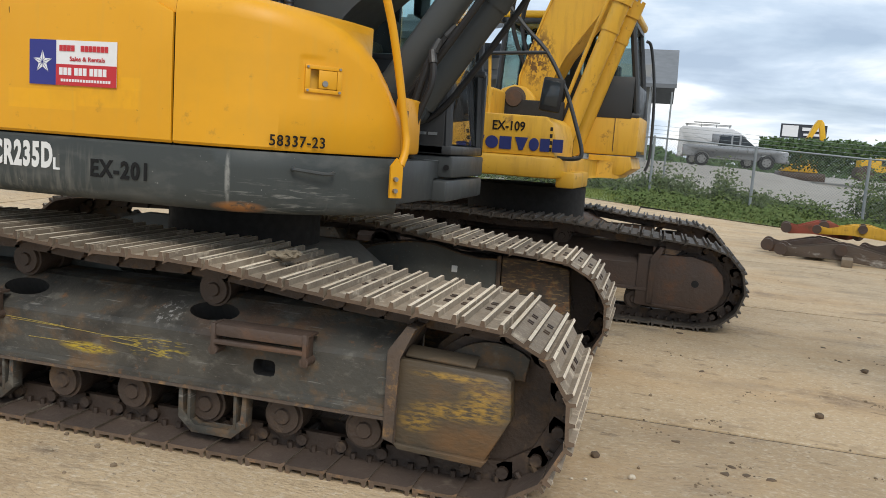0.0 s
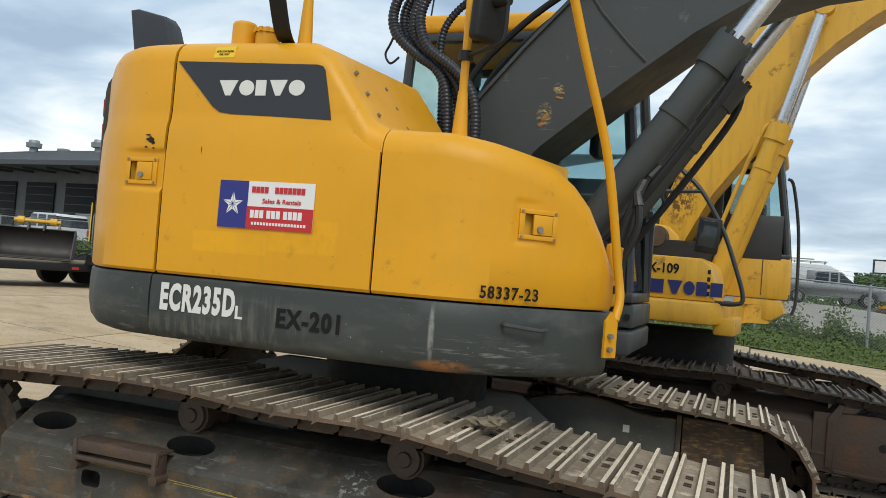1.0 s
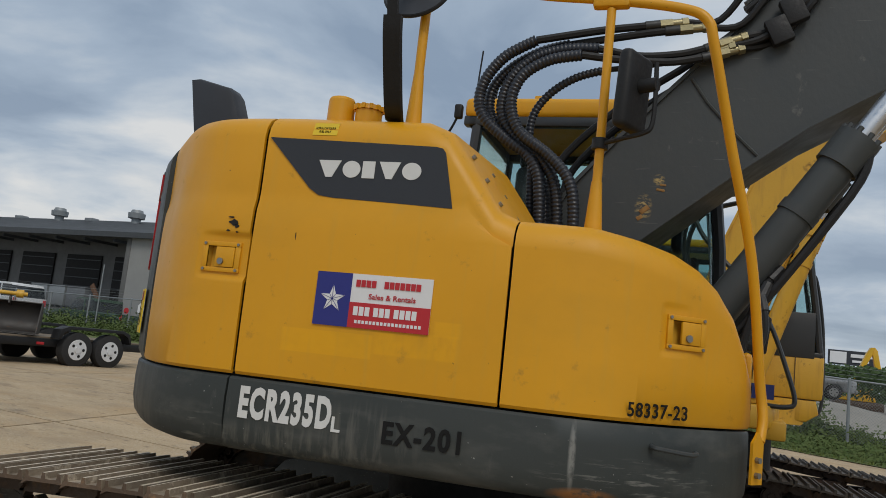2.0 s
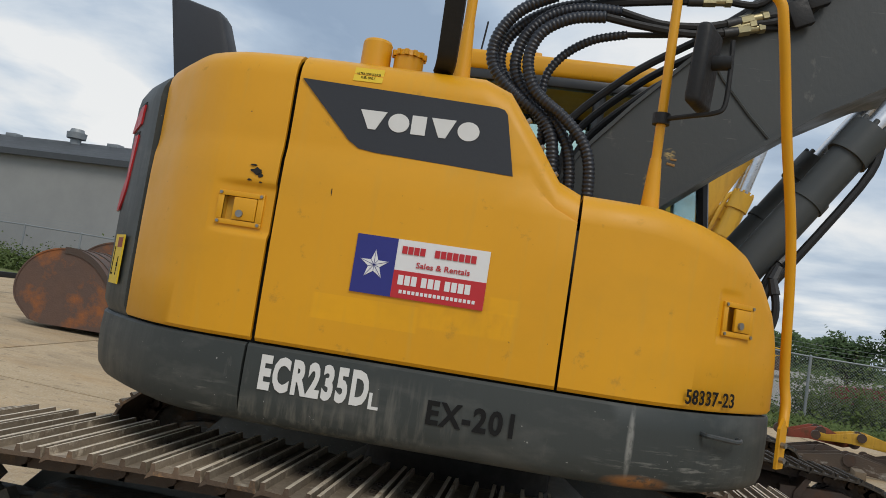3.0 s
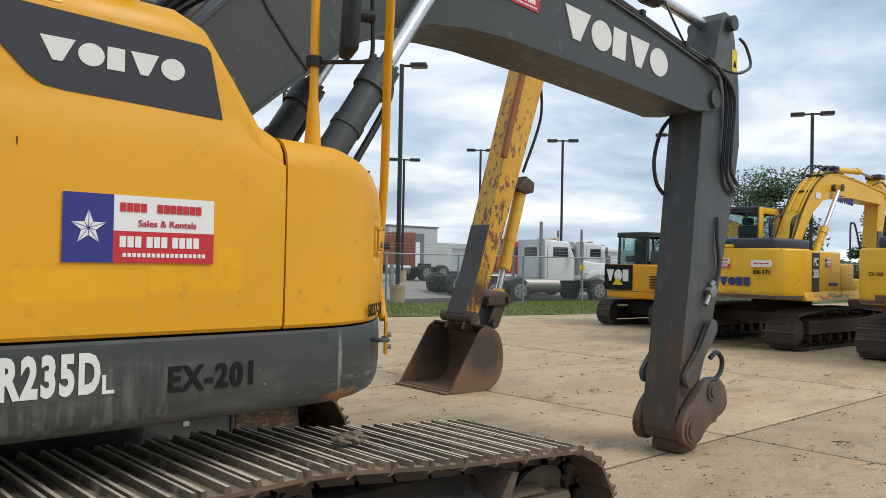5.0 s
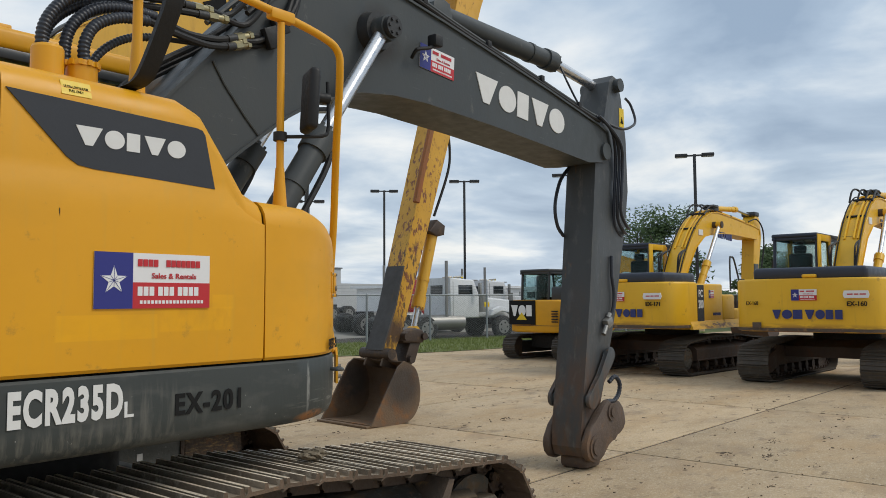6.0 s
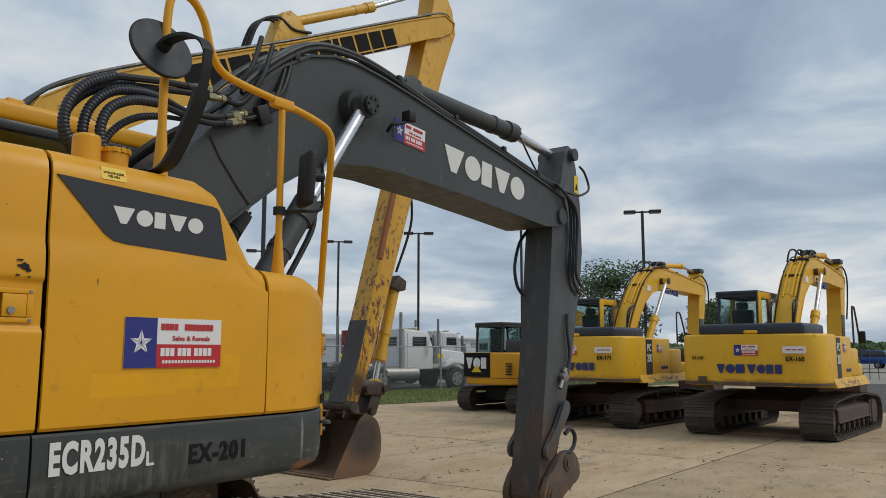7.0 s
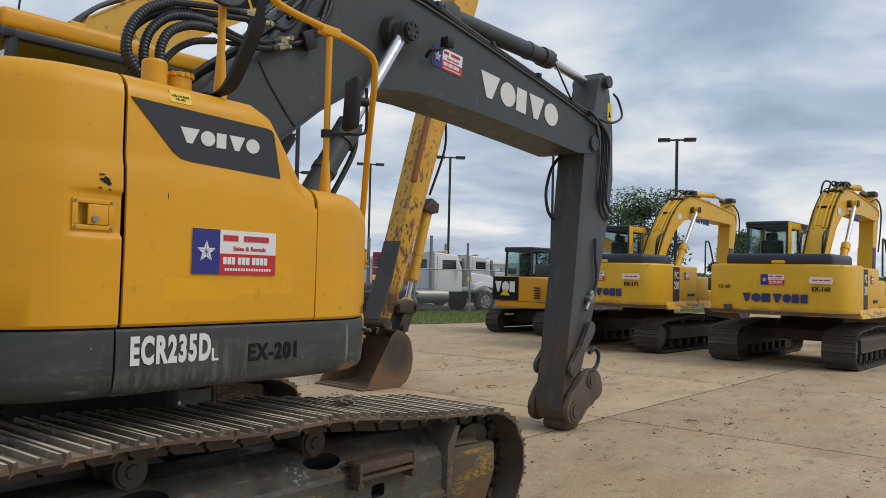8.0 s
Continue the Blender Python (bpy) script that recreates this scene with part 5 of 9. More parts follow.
tube(wl_b, smooth_line([(2.58, YB0 - 0.01, 3.38), (2.56, YB0 - 0.08, 3.42), (2.66, YB0 - 0.10, 3.45), (2.72, YB0 - 0.10, 3.48)], 4), 0.014, 8)
box(wl_b, (2.74, YB0 - 0.10, 3.52), (0.09, 0.09, 0.09), 0.015)
part("boom_lamp", wl_b, BLACK, boom, "black work lamp on the boom")


def ram(parent, p0, p1, p2, r, rod, barrel_mat, name="hydraulic_cylinder", label="", head_mat=None, pipe=None, pipe_mat=None):
    """A cylinder: barrel from p0 to p1 with a bolted head, rod from p1 to an eye at p2."""
    p0, p1, p2 = Vector(p0), Vector(p1), Vector(p2)
    d = (p1 - p0).normalized()
    b = B()
    cyl(b, p0 + d * 0.05, p1, r, seg=24)
    cyl(b, p1 - d * 0.14, p1 + d * 0.02, r * 1.18, seg=24)
    cyl(b, p1 - d * 0.42, p1 - d * 0.37, r * 1.09, seg=24)
    cyl(b, p0 - Vector((0, r, 0)), p0 + Vector((0, r, 0)), r * 0.95, seg=20)
    for k in range(10):
        a = 2 * math.pi * k / 10
        o = d.orthogonal().normalized() * r * 1.02
        o = Matrix.Rotation(a, 3, d) @ o
        cyl(b, p1 + d * 0.02 + o, p1 + d * 0.045 + o, 0.012, seg=6)
    ob = part(name, b, barrel_mat, parent, label)
    part("rod", cyl(B(), p1, p2 - (p2 - p1).normalized() * 0.05, rod, seg=20), CHROME, ob, "polished chrome rod")
    part("rod_eye", cyl(B(), p2 - Vector((0, 0.06, 0)), p2 + Vector((0, 0.06, 0)), rod * 1.9, seg=20), head_mat or barrel_mat, ob)
    if pipe is not None:
        off = Vector(pipe)
        part("pipe", tube(B(), smooth_line([p0 + off * 0.6, p0 + d * 0.25 + off, p1 - d * 0.2 + off, p1 + off * 0.6], 5), 0.020, 8), pipe_mat or BLACK, ob)
    return ob


for y, s in ((-0.335, -1), (0.375, 1)):
    ram(exc, (0.96, y, 1.64), (1.635, y, 2.64), (2.20, y, 3.47), 0.082, 0.048, GREY, label="dark grey boom cylinder", pipe=(0.09, s * 0.04, -0.085))

ARM_BACK = [(5.36, 3.02), (5.36, 2.93), (5.20, 1.6), (5.04, 0.62), (4.995, 0.36), (4.99, 0.22), (5.03, 0.13), (5.11, 0.10)]
ARM_FRONT = [(5.20, 0.13), (5.27, 0.24), (5.34, 0.52), (5.50, 0.90), (5.72, 1.50), (5.98, 2.45), (6.05, 2.75), (6.02, 3.30), (5.93, 3.72), (5.86, 3.92), (5.76, 3.94), (5.68, 3.86), (5.56, 3.45), (5.46, 3.20)]
YA0, YA1 = -0.185, 0.140
arm = part("arm", prism(ARM_BACK + ARM_FRONT, YA0, YA1, 0.008), GREY_ARM, exc, "dark grey dipper arm, worn brown towards its tip", smooth=25)
for x, z, r in ((5.50, 3.10, 0.085), (5.82, 3.84, 0.07), (5.12, 0.655, 0.058), (5.485, 1.065, 0.055)):
    part("arm_pin", cyl(B(), (x, YA0 - 0.06, z), (x, YA1 + 0.06, z), r, seg=24), GREY, arm)
plate([(-0.05, -0.10), (0.05, -0.10), (0.05, 0.10), (-0.05, 0.10)], FACE(5.93, YA0 - 0.003, 3.52), SIGN_YEL, "warning_label", arm, "yellow warning label", 0.002)
part("label_sign", prism([(5.90, 3.46), (5.96, 3.46), (5.93, 3.53)], YA0 - 0.008, YA0 - 0.004), BLACK_INK, arm)


def capsule(p, q, r0, r1, y0, y1):
    """A flat link bar with round ends and a narrower waist."""
    a = math.atan2(q[1] - p[1], q[0] - p[0])
    out = [(p[0] + r0 * math.cos(a + t), p[1] + r0 * math.sin(a + t)) for t in [radians(v) for v in range(60, 301, 20)]]
    out += [(p[0] + 0.5 * (q[0] - p[0]) + 0.055 * math.sin(a), p[1] + 0.5 * (q[1] - p[1]) - 0.055 * math.cos(a))]
    out += [(q[0] + r1 * math.cos(a + t), q[1] + r1 * math.sin(a + t)) for t in [radians(v) for v in range(-120, 121, 20)]]
    out += [(p[0] + 0.5 * (q[0] - p[0]) - 0.055 * math.sin(a), p[1] + 0.5 * (q[1] - p[1]) + 0.055 * math.cos(a))]
    return prism(out, y0, y1, 0.006)


part("coupler_link", capsule((5.44, 0.52), (5.49, 1.07), 0.08, 0.08, -0.08, 0.06), GREY_ARM, exc, "dark grey link down to the coupler")
for y in (YA0 - 0.05, YA1 + 0.05):
    vv = capsule((5.12, 0.655), (5.485, 1.065), 0.085, 0.078, y - 0.02, y + 0.02)
    part("bucket_link", vv, GREY_ARM, exc, "dark grey bucket link")
EAR = [(4.965, 0.29), (4.955, 0.22), (4.975, 0.15), (5.03, 0.10), (5.11, 0.075), (5.20, 0.08), (5.29, 0.12), (5.36, 0.22), (5.44, 0.255), (5.51, 0.235), (5.56, 0.27), (5.60, 0.31), (5.69, 0.325), (5.735, 0.375), (5.72, 0.46), (5.685, 0.54), (5.61, 0.605), (5.51, 0.635), (5.40, 0.635), (5.31, 0.60), (5.22, 0.53), (5.13, 0.46), (5.04, 0.40)]
part("arm_hose", tube(B(), smooth_line([(5.62, YA0 - 0.02, 2.05), (5.60, YA0 - 0.03, 1.85), (5.63, YA0 - 0.035, 1.66), (5.60, YA0 - 0.03, 1.50), (5.52, YA0 - 0.02, 1.40)], 6), 0.017, 8), HOSE, exc)
vb = box(B(), (5.49, YA0 - 0.035, 1.385), (0.11, 0.07, 0.09), 0.012, ry=-25)
cyl(vb, (5.45, YA0 - 0.04, 1.35), (5.39, YA0 - 0.04, 1.27), 0.024, seg=10)
cyl(vb, (5.50, YA0 - 0.03, 1.43), (5.54, YA0 - 0.03, 1.47), 0.024, seg=8)
part("hose_coupling", vb, STEEL, exc, "worn steel hose coupling on the arm side")
coupler = part("quick_coupler", prism(EAR, YA0 - 0.085, YA0 - 0.012, 0.018), COUPLER, exc, "rusty brown quick coupler without a bucket", smooth=35)
part("coupler_ear", prism(EAR, YA1 + 0.012, YA1 + 0.085, 0.018), COUPLER, coupler, smooth=35)
part("coupler_body", prism([(5.34, 0.24), (5.52, 0.26), (5.66, 0.36), (5.66, 0.50), (5.56, 0.58), (5.42, 0.56)], YA0 - 0.02, YA1 + 0.02, 0.02), COUPLER, coupler, smooth=35)
part("coupler_foot", box(box(B(), (5.215, -0.045, 0.07), (0.30, 0.30, 0.135), 0.045), (5.22, -0.045, 0.155), (0.22, 0.36, 0.09), 0.03), COUPLER, coupler, smooth=35)
for x, z, r in ((5.11, 0.225, 0.075), (5.44, 0.52, 0.05)):
    part("coupler_pin", cyl(B(), (x, YA0 - 0.115, z), (x, YA1 + 0.115, z), r, seg=24), COUPLER, coupler)
    for sy, yy in ((-1, YA0 - 0.088), (1, YA1 + 0.088)):
        part("pin_boss", cyl(B(), (x, yy - 0.012, z), (x, yy + 0.012, z), r + 0.035, seg=28), COUPLER, coupler)
part("coupler_hose", tube(B(), smooth_line([(5.40, YA0 - 0.06, 0.62), (5.50, YA0 - 0.08, 0.62), (5.60, YA0 - 0.08, 0.68), (5.62, YA0 - 0.08, 0.78), (5.54, YA0 - 0.07, 0.85), (5.46, YA0 - 0.05, 0.80)], 5), 0.020, 8, 0.003, 0.03), HOSE, exc)
ram(exc, (3.10, 0.02, 3.93), (4.90, 0.02, 3.93), (5.82, 0.02, 3.84), 0.085, 0.05, GREY, label="dark grey arm cylinder")
lug = prism([(2.95, 3.74), (3.25, 3.70), (3.18, 3.98), (3.06, 4.01), (2.98, 3.95)], -0.12, 0.16, 0.01)
part("cylinder_lug", lug, GREY, boom)
ram(exc, (6.08, -0.01, 3.15), (6.02, -0.01, 2.05), (5.49, -0.01, 1.08), 0.07, 0.042, GREY, label="dark grey bucket cylinder")

# pipes on top of the boom
for y, dz in ((-0.20, 0.06), (-0.12, 0.075), (-0.22, 0.02), (0.12, 0.07), (0.20, 0.06)):
    line = [(1.15, y, 3.30 + dz), (1.45, y, 3.58 + dz), (1.8, y, 3.80 + dz), (2.2, y, 3.86 + dz), (2.6, y, 3.83 + dz), (3.2, y, 3.72 + dz), (4.2, y, 3.56 + dz), (5.1, y, 3.41 + dz), (5.35, y - 0.03, 3.36 + dz)]
    part("boom_pipe", tube(B(), smooth_line(line, 6), 0.019, 8), GREY if dz > 0.05 else BLACK, boom)
for x, z in ((1.62, 3.70), (2.75, 3.86), (3.55, 3.72), (4.35, 3.60), (5.0, 3.48)):
    part("pipe_clamp", box(B(), (x, -0.16, z), (0.05, 0.16, 0.06), 0.008), BLACK, boom)
for k, (y, sag) in enumerate(((-0.25, 0.0), (-0.29, 0.05), (-0.21, -0.05), (-0.16, 0.02))):
    hl = [(5.30, y + 0.02, 3.42), (5.48, y, 3.38 - sag), (5.66, y - 0.02, 3.24 - sag), (5.74, y, 3.0), (5.70, y, 2.7), (5.72, y + 0.02, 2.45 + sag), (5.84, y + 0.03, 2.33 + sag), (5.95, y + 0.05, 2.30 + sag)]
    part("arm_hose", tube(B(), smooth_line(hl, 6), 0.017, 8), HOSE, exc)
part("arm_hose", tube(B(), smooth_line([(5.44, -0.22, 3.40), (5.7, -0.30, 3.35), (5.95, -0.30, 3.42), (6.10, -0.26, 3.52), (6.08, -0.22, 3.68), (6.0, -0.2, 3.74)], 6), 0.014, 8), HOSE, exc)
part("arm_hose", tube(B(), smooth_line([(4.95, -0.05, 3.88), (5.0, -0.1, 3.72), (5.15, -0.12, 3.55), (5.3, -0.12, 3.46)], 6), 0.010, 6), HOSE, exc)
part("arm_hose", tube(B(), smooth_line([(5.36, 0.12, 2.95), (5.22, 0.14, 2.80), (5.12, 0.14, 2.55), (5.16, 0.14, 2.35), (5.26, 0.13, 2.25)], 6), 0.018, 8), HOSE, exc)

# corrugated hose loops from the bay up to the boom
HOSES = ((-0.38, 0.0265, [(0.263, 2.02), (0.263, 2.197), (0.251, 2.35), (0.231, 2.448), (0.172, 2.539), (0.068, 2.606), (-0.052, 2.706), (-0.097, 2.802), (-0.074, 2.921), (0.017, 3.04), (0.167, 3.122)], [(0.47, 3.19), (0.656, 3.222), (0.782, 3.242)]),
         (-0.31, 0.0255, [(0.274, 2.02), (0.274, 2.211), (0.261, 2.352), (0.215, 2.479), (0.134, 2.578), (0.04, 2.649), (-0.036, 2.731), (-0.063, 2.811), (-0.043, 2.911), (0.048, 3.013), (0.187, 3.09), (0.327, 3.125)], [(0.52, 3.16), (0.708, 3.192), (0.879, 3.214)]),
         (-0.36, 0.0255, [(0.346, 2.02), (0.346, 2.206), (0.331, 2.344), (0.298, 2.441), (0.219, 2.538), (0.103, 2.624), (0.033, 2.716), (0.017, 2.81), (0.052, 2.929), (0.158, 3.035), (0.31, 3.08), (0.477, 3.082)], [(0.668, 3.055), (0.85, 3.073), (0.963, 3.105), (1.062, 3.142)]),
         (-0.42, 0.0255, [(0.434, 2.02), (0.434, 2.199), (0.42, 2.334), (0.376, 2.434), (0.28, 2.531), (0.143, 2.63), (0.088, 2.732), (0.083, 2.834), (0.136, 2.935), (0.257, 3.004), (0.406, 3.026)], [(0.596, 3.018), (0.803, 3.024), (0.953, 3.058), (1.051, 3.09)]),
         (-0.30, 0.0185, [(0.199, 2.02), (0.199, 2.209), (0.19, 2.365), (0.182, 2.51), (0.159, 2.655), (0.174, 2.772), (0.248, 2.876), (0.369, 2.956), (0.519, 2.997)], [(0.72, 3.024), (0.902, 3.06), (1.008, 3.095)]))
for y, r, ribbed, run in HOSES:
    pts = smooth_line([(x, y, z) for x, z in ribbed], 7)
    part("ribbed_hose", tube(B(), pts, r, 10, 0.0035, 0.020), HOSE, exc, "black corrugated hydraulic hose")
    ex, ez = run[-1]
    line = smooth_line([pts[-1]] + [(x, y + (YB0 - 0.03 - y) * (x - pts[-1].x) / (ex - pts[-1].x), z) for x, z in run], 6)
    part("hose_run", tube(B(), line, r * 0.78, 8), BLACK, exc)
    d = (line[-1] - line[-4]).normalized()
    p = line[-1]
    fb = cyl(B(), p - d * 0.03, p + d * 0.03, 0.027, seg=6)
    cyl(fb, p + d * 0.03, p + d * 0.075, 0.021, seg=12)
    cyl(fb, p + d * 0.075, p + d * 0.105, 0.027, seg=6)
    part("hose_fitting", fb, FITTING, exc, "yellowish zinc hose fitting")
    part("fitting_sleeve", cyl(B(), p - d * 0.10, p - d * 0.03, 0.024, seg=12), DULL, exc)
    q = p + d * 0.10
    part("boom_tube", tube(B(), smooth_line([q, q + d * 0.16, (q.x + 0.30, YB0 - 0.03, q.z + 0.22), (q.x + 0.44, -0.2, min(3.84, q.z + 0.50))], 5), 0.018, 8), BLACK, exc)
for x, z in ((1.30, 3.20), (1.36, 3.30)):
    part("tube_clamp", box(B(), (x, YB0 - 0.025, z), (0.10, 0.05, 0.13), 0.008, ry=-25), BLACK, boom, "black clamp block on the boom side")
for y, x0 in ((-0.1, 0.30), (0.02, 0.36), (0.14, 0.42)):
    part("bay_hose", tube(B(), smooth_line([(x0, y, 2.1), (x0 - 0.05, y, 2.5), (x0 + 0.25, y, 2.85), (x0 + 0.6, y, 3.1), (x0 + 0.85, y, 3.3)], 6), 0.02, 8), BLACK, exc)
# hoses at the foot of the boom cylinder
for dx, dy, z1, x1 in ((0.0, 0.0, 1.98, 1.30), (0.05, -0.03, 1.92, 1.27), (0.02, 0.08, 2.06, 1.36)):
    pts = smooth_line([(1.14 + dx, -0.44 + dy, 1.36), (1.17 + dx, -0.47 + dy, 1.55), (1.24 + dx, -0.46 + dy, z1 - 0.16), (x1, -0.43 + dy, z1)], 6)
    part("cylinder_hose", tube(B(), pts, 0.018, 8), BLACK, exc)
    e1, e0 = pts[-1], pts[-4]
    part("hose_fitting", cyl(B(), e0, e1, 0.024, 0.020, seg=8), DULL, exc, "dull steel hose fitting")

# ---- handrails, mirrors, caps ----
rail1 = tube(B(), smooth_line([(-0.105, -1.24, 2.40), (-0.105, -1.24, 2.80), (-0.10, -1.24, 3.16), (-0.06, -1.235, 3.265), (0.04, -1.22, 3.275), (0.115, -1.21, 3.20), (0.165, -1.20, 3.08), (0.235, -1.195, 2.995), (0.36, -1.19, 2.965), (0.64, -1.19, 2.935), (0.88, -1.185, 2.90), (0.982, -1.19, 2.85), (1.018, -1.17, 2.74), (1.10, -1.055, 2.4), (1.20, -0.925, 2.0), (1.26, -0.82, 1.55), (1.278, -0.82, 1.42), (1.268, -0.855, 1.33)], 8), 0.0195, 12)
rail = part("handrail", rail1, YEL, exc, "yellow tubular handrail")
part("rail_foot", prism([(-0.035, -0.10), (0.035, -0.10), (0.035, 0.05), (0.0, 0.09), (-0.035, 0.05)], -0.006, 0.006), YEL, rail).matrix_basis = pose(1.258, -0.885, 1.275, 0, 0, 55)
for z in (1.21, 1.265):
    part("bolt", cyl(B(), (1.252, -0.893, z), (1.271, -0.911, z), 0.011, seg=8), STEEL, rail)
post = B()
tube(post, [(0.63, -1.19, 2.02), (0.632, -1.19, 2.90)], 0.0175, 12)
cyl(post, (0.63, -1.19, 2.0), (0.63, -1.19, 2.22), 0.036, 0.020, seg=14)
box(post, (0.63, -1.19, 2.93), (0.14, 0.05, 0.055), 0.012)
part("rail_post", post, YEL, rail)
part("rail_socket", cyl(B(), (-0.105, -1.24, 2.36), (-0.105, -1.24, 2.62), 0.036, 0.021, seg=14), YEL, rail)
cl = cyl(B(), (0.63, -1.19, 2.345), (0.63, -1.19, 2.385), 0.031, seg=14)
tube(cl, smooth_line([(0.64, -1.20, 2.365), (0.72, -1.26, 2.370), (0.795, -1.298, 2.380), (0.822, -1.302, 2.41), (0.826, -1.300, 2.52), (0.822, -1.298, 2.64)], 5), 0.009, 8)
cyl(cl, (0.83, -1.300, 2.56), (0.765, -1.275, 2.56), 0.026, seg=12)
mir = part("side_mirror", cl, BLACK, exc, "black rectangular mirror on a clamp arm")
mb = box(B(), (0.742, -1.268, 2.54), (0.055, 0.17, 0.29), 0.022, rz=-26, ry=3, seg=3)
part("mirror_housing", mb, BLACK, mir)
stalk = B()
sp = smooth_line([(-0.20, -1.12, 2.425), (-0.17, -1.27, 2.412), (-0.15, -1.345, 2.43), (-0.14, -1.40, 2.49), (-0.125, -1.50, 2.66), (-0.12, -1.53, 2.74)], 5)
prev = None
for i, p in enumerate(sp):
    w = 0.022 if i < 6 else 0.034
    ring = [stalk.verts.new(p + Vector((dx, dy, 0 if i > 5 else -dx * 0.5))) for dx, dy in ((-w, -0.014), (w, -0.014), (w, 0.014), (-w, 0.014))]
    if prev:
        for k in range(4):
            stalk.faces.new((prev[k], prev[(k + 1) % 4], ring[(k + 1) % 4], ring[k]))
    else:
        stalk.faces.new(ring[::-1])
    prev = ring
stalk.faces.new(prev)
for w, pts in ((0.020, [(-0.12, -1.53, 2.72), (-0.12, -1.555, 2.82), (-0.12, -1.563, 2.905)]), (0.028, [(-0.12, -1.565, 2.90), (-0.128, -1.54, 2.945), (-0.138, -1.46, 2.985), (-0.142, -1.37, 2.998), (-0.144, -1.30, 2.992)])):
    ln = smooth_line(pts, 5)
    prev = None
    for p in ln:
        ring = [stalk.verts.new(p + Vector((dx, 0, dz))) for dx, dz in ((-w, -0.006), (w, -0.006), (w, 0.010), (-w, 0.010))] if w > 0.025 else [stalk.verts.new(p + Vector((dx, dy, 0))) for dx, dy in ((-w, -0.008), (w, -0.008), (w, 0.008), (-w, 0.008))]
        if prev:
            for k in range(4):
                stalk.faces.new((prev[k], prev[(k + 1) % 4], ring[(k + 1) % 4], ring[k]))
        else:
            stalk.faces.new(ring[::-1])
        prev = ring
    stalk.faces.new(prev)
rm = part("round_mirror", stalk, BLACK, exc, "round grey mirror on a flat black stalk")
disc = B()
cyl(disc, (-0.1405, -1.2693, 2.9783), (-0.1395, -1.2507, 2.9717), 0.144, 0.139, seg=40)
part("mirror_disc", disc, MIRROR, rm, "blue-grey mirror back")
rg_m = Matrix.Translation((-0.14, -1.26, 2.975)) @ Vector((0.05, 0.93, -0.33)).to_track_quat("Z", "Y").to_matrix().to_4x4()
part("mirror_rim", tube(B(), [rg_m @ Vector((0.143 * math.cos(a), 0.143 * math.sin(a), 0)) for a in (2 * math.pi * k / 40 for k in range(41))], 0.009, 8), BLACK, rm, "black rubber rim")
part("mirror_knob", cyl(B(), (-0.14, -1.265, 2.977), (-0.142, -1.305, 2.991), 0.03, seg=14), BLACK, rm)
fin = prism([(-1.44, 2.33), (-1.46, 2.42), (-1.55, 2.79), (-1.50, 2.795), (-1.31, 2.745), (-1.28, 2.71), (-1.20, 2.50), (-1.18, 2.33)], -0.75, -0.62, 0.025)
part("exhaust_shield", fin, CHAR, exc, "dark sheet-metal exhaust deflector")
cap = cyl(B(), (-0.435, -1.22, 2.38), (-0.435, -1.22, 2.512), 0.056, 0.055, seg=28)
cyl(cap, (-0.435, -1.22, 2.5115), (-0.435, -1.22, 2.522), 0.055, 0.050, seg=28)
cyl(cap, (-0.435, -1.22, 2.5215), (-0.435, -1.22, 2.527), 0.050, 0.038, seg=28)
part("filler_neck", cap, YEL, exc)
fc = cyl(B(), (-0.31, -1.22, 2.39), (-0.31, -1.22, 2.47), 0.055, seg=28)
cyl(fc, (-0.31, -1.22, 2.47), (-0.31, -1.22, 2.49), 0.060, 0.056, seg=28)
for k in range(12):
    a = 2 * math.pi * k / 12
    box(fc, (-0.31 + 0.058 * math.cos(a), -1.22 + 0.058 * math.sin(a), 2.48), (0.014, 0.014, 0.02), rz=math.degrees(a))
part("fuel_cap", fc, YEL, exc)
for x, z in ((0.16, 2.28), (0.22, 2.19), (0.28, 2.10)):
    for y in (-1.25, -0.95):
        part("hood_bolt", cyl(B(), (x, y, z), (x + 0.012, y, z + 0.010), 0.010, seg=8), STEEL, main_door)

# ---- mud lumps on the near track ----
for x, z, s in ((0.86, 0.905, 1.0), (0.80, 0.905, 0.6)):
    mb2 = B()
    bmesh.ops.create_icosphere(mb2, subdivisions=3, radius=0.055 * s)
    for v in mb2.verts:
        v.co += v.co.normalized() * 0.035 * noise.noise(v.co * 34)
        v.co.z *= 0.42
    solo("mud_lump", mb2, MUD, "dried tan mud lump on the track shoes", "mud", m=Matrix.Translation((x, -1.22 + 0.05 * s, z - 0.012)))

# ---- ground ----
def rise(x, y):
    """The lot behind the north fence and the west of the yard lie higher."""
    def sm(v):
        v = max(0.0, min(1.0, v))
        return v * v * (3 - 2 * v)
    u = -0.8 * x + 0.6 * y
    return max(0.33 * sm((u - 4.0) / 9) + 0.27 * sm((u - 20.0) / 14), 1.42 * sm((y - 24.0) / 14) * sm((16 - x) / 10), 0.4 * sm((y - 21.0) / 8) * sm((x - 8) / 6))


FENCE_A, FENCE_B = (-30.0, 28.6), (60.0, 8.9)


def fence_y(x):
    return FENCE_A[1] + (FENCE_B[1] - FENCE_A[1]) * (x - FENCE_A[0]) / (FENCE_B[0] - FENCE_A[0])


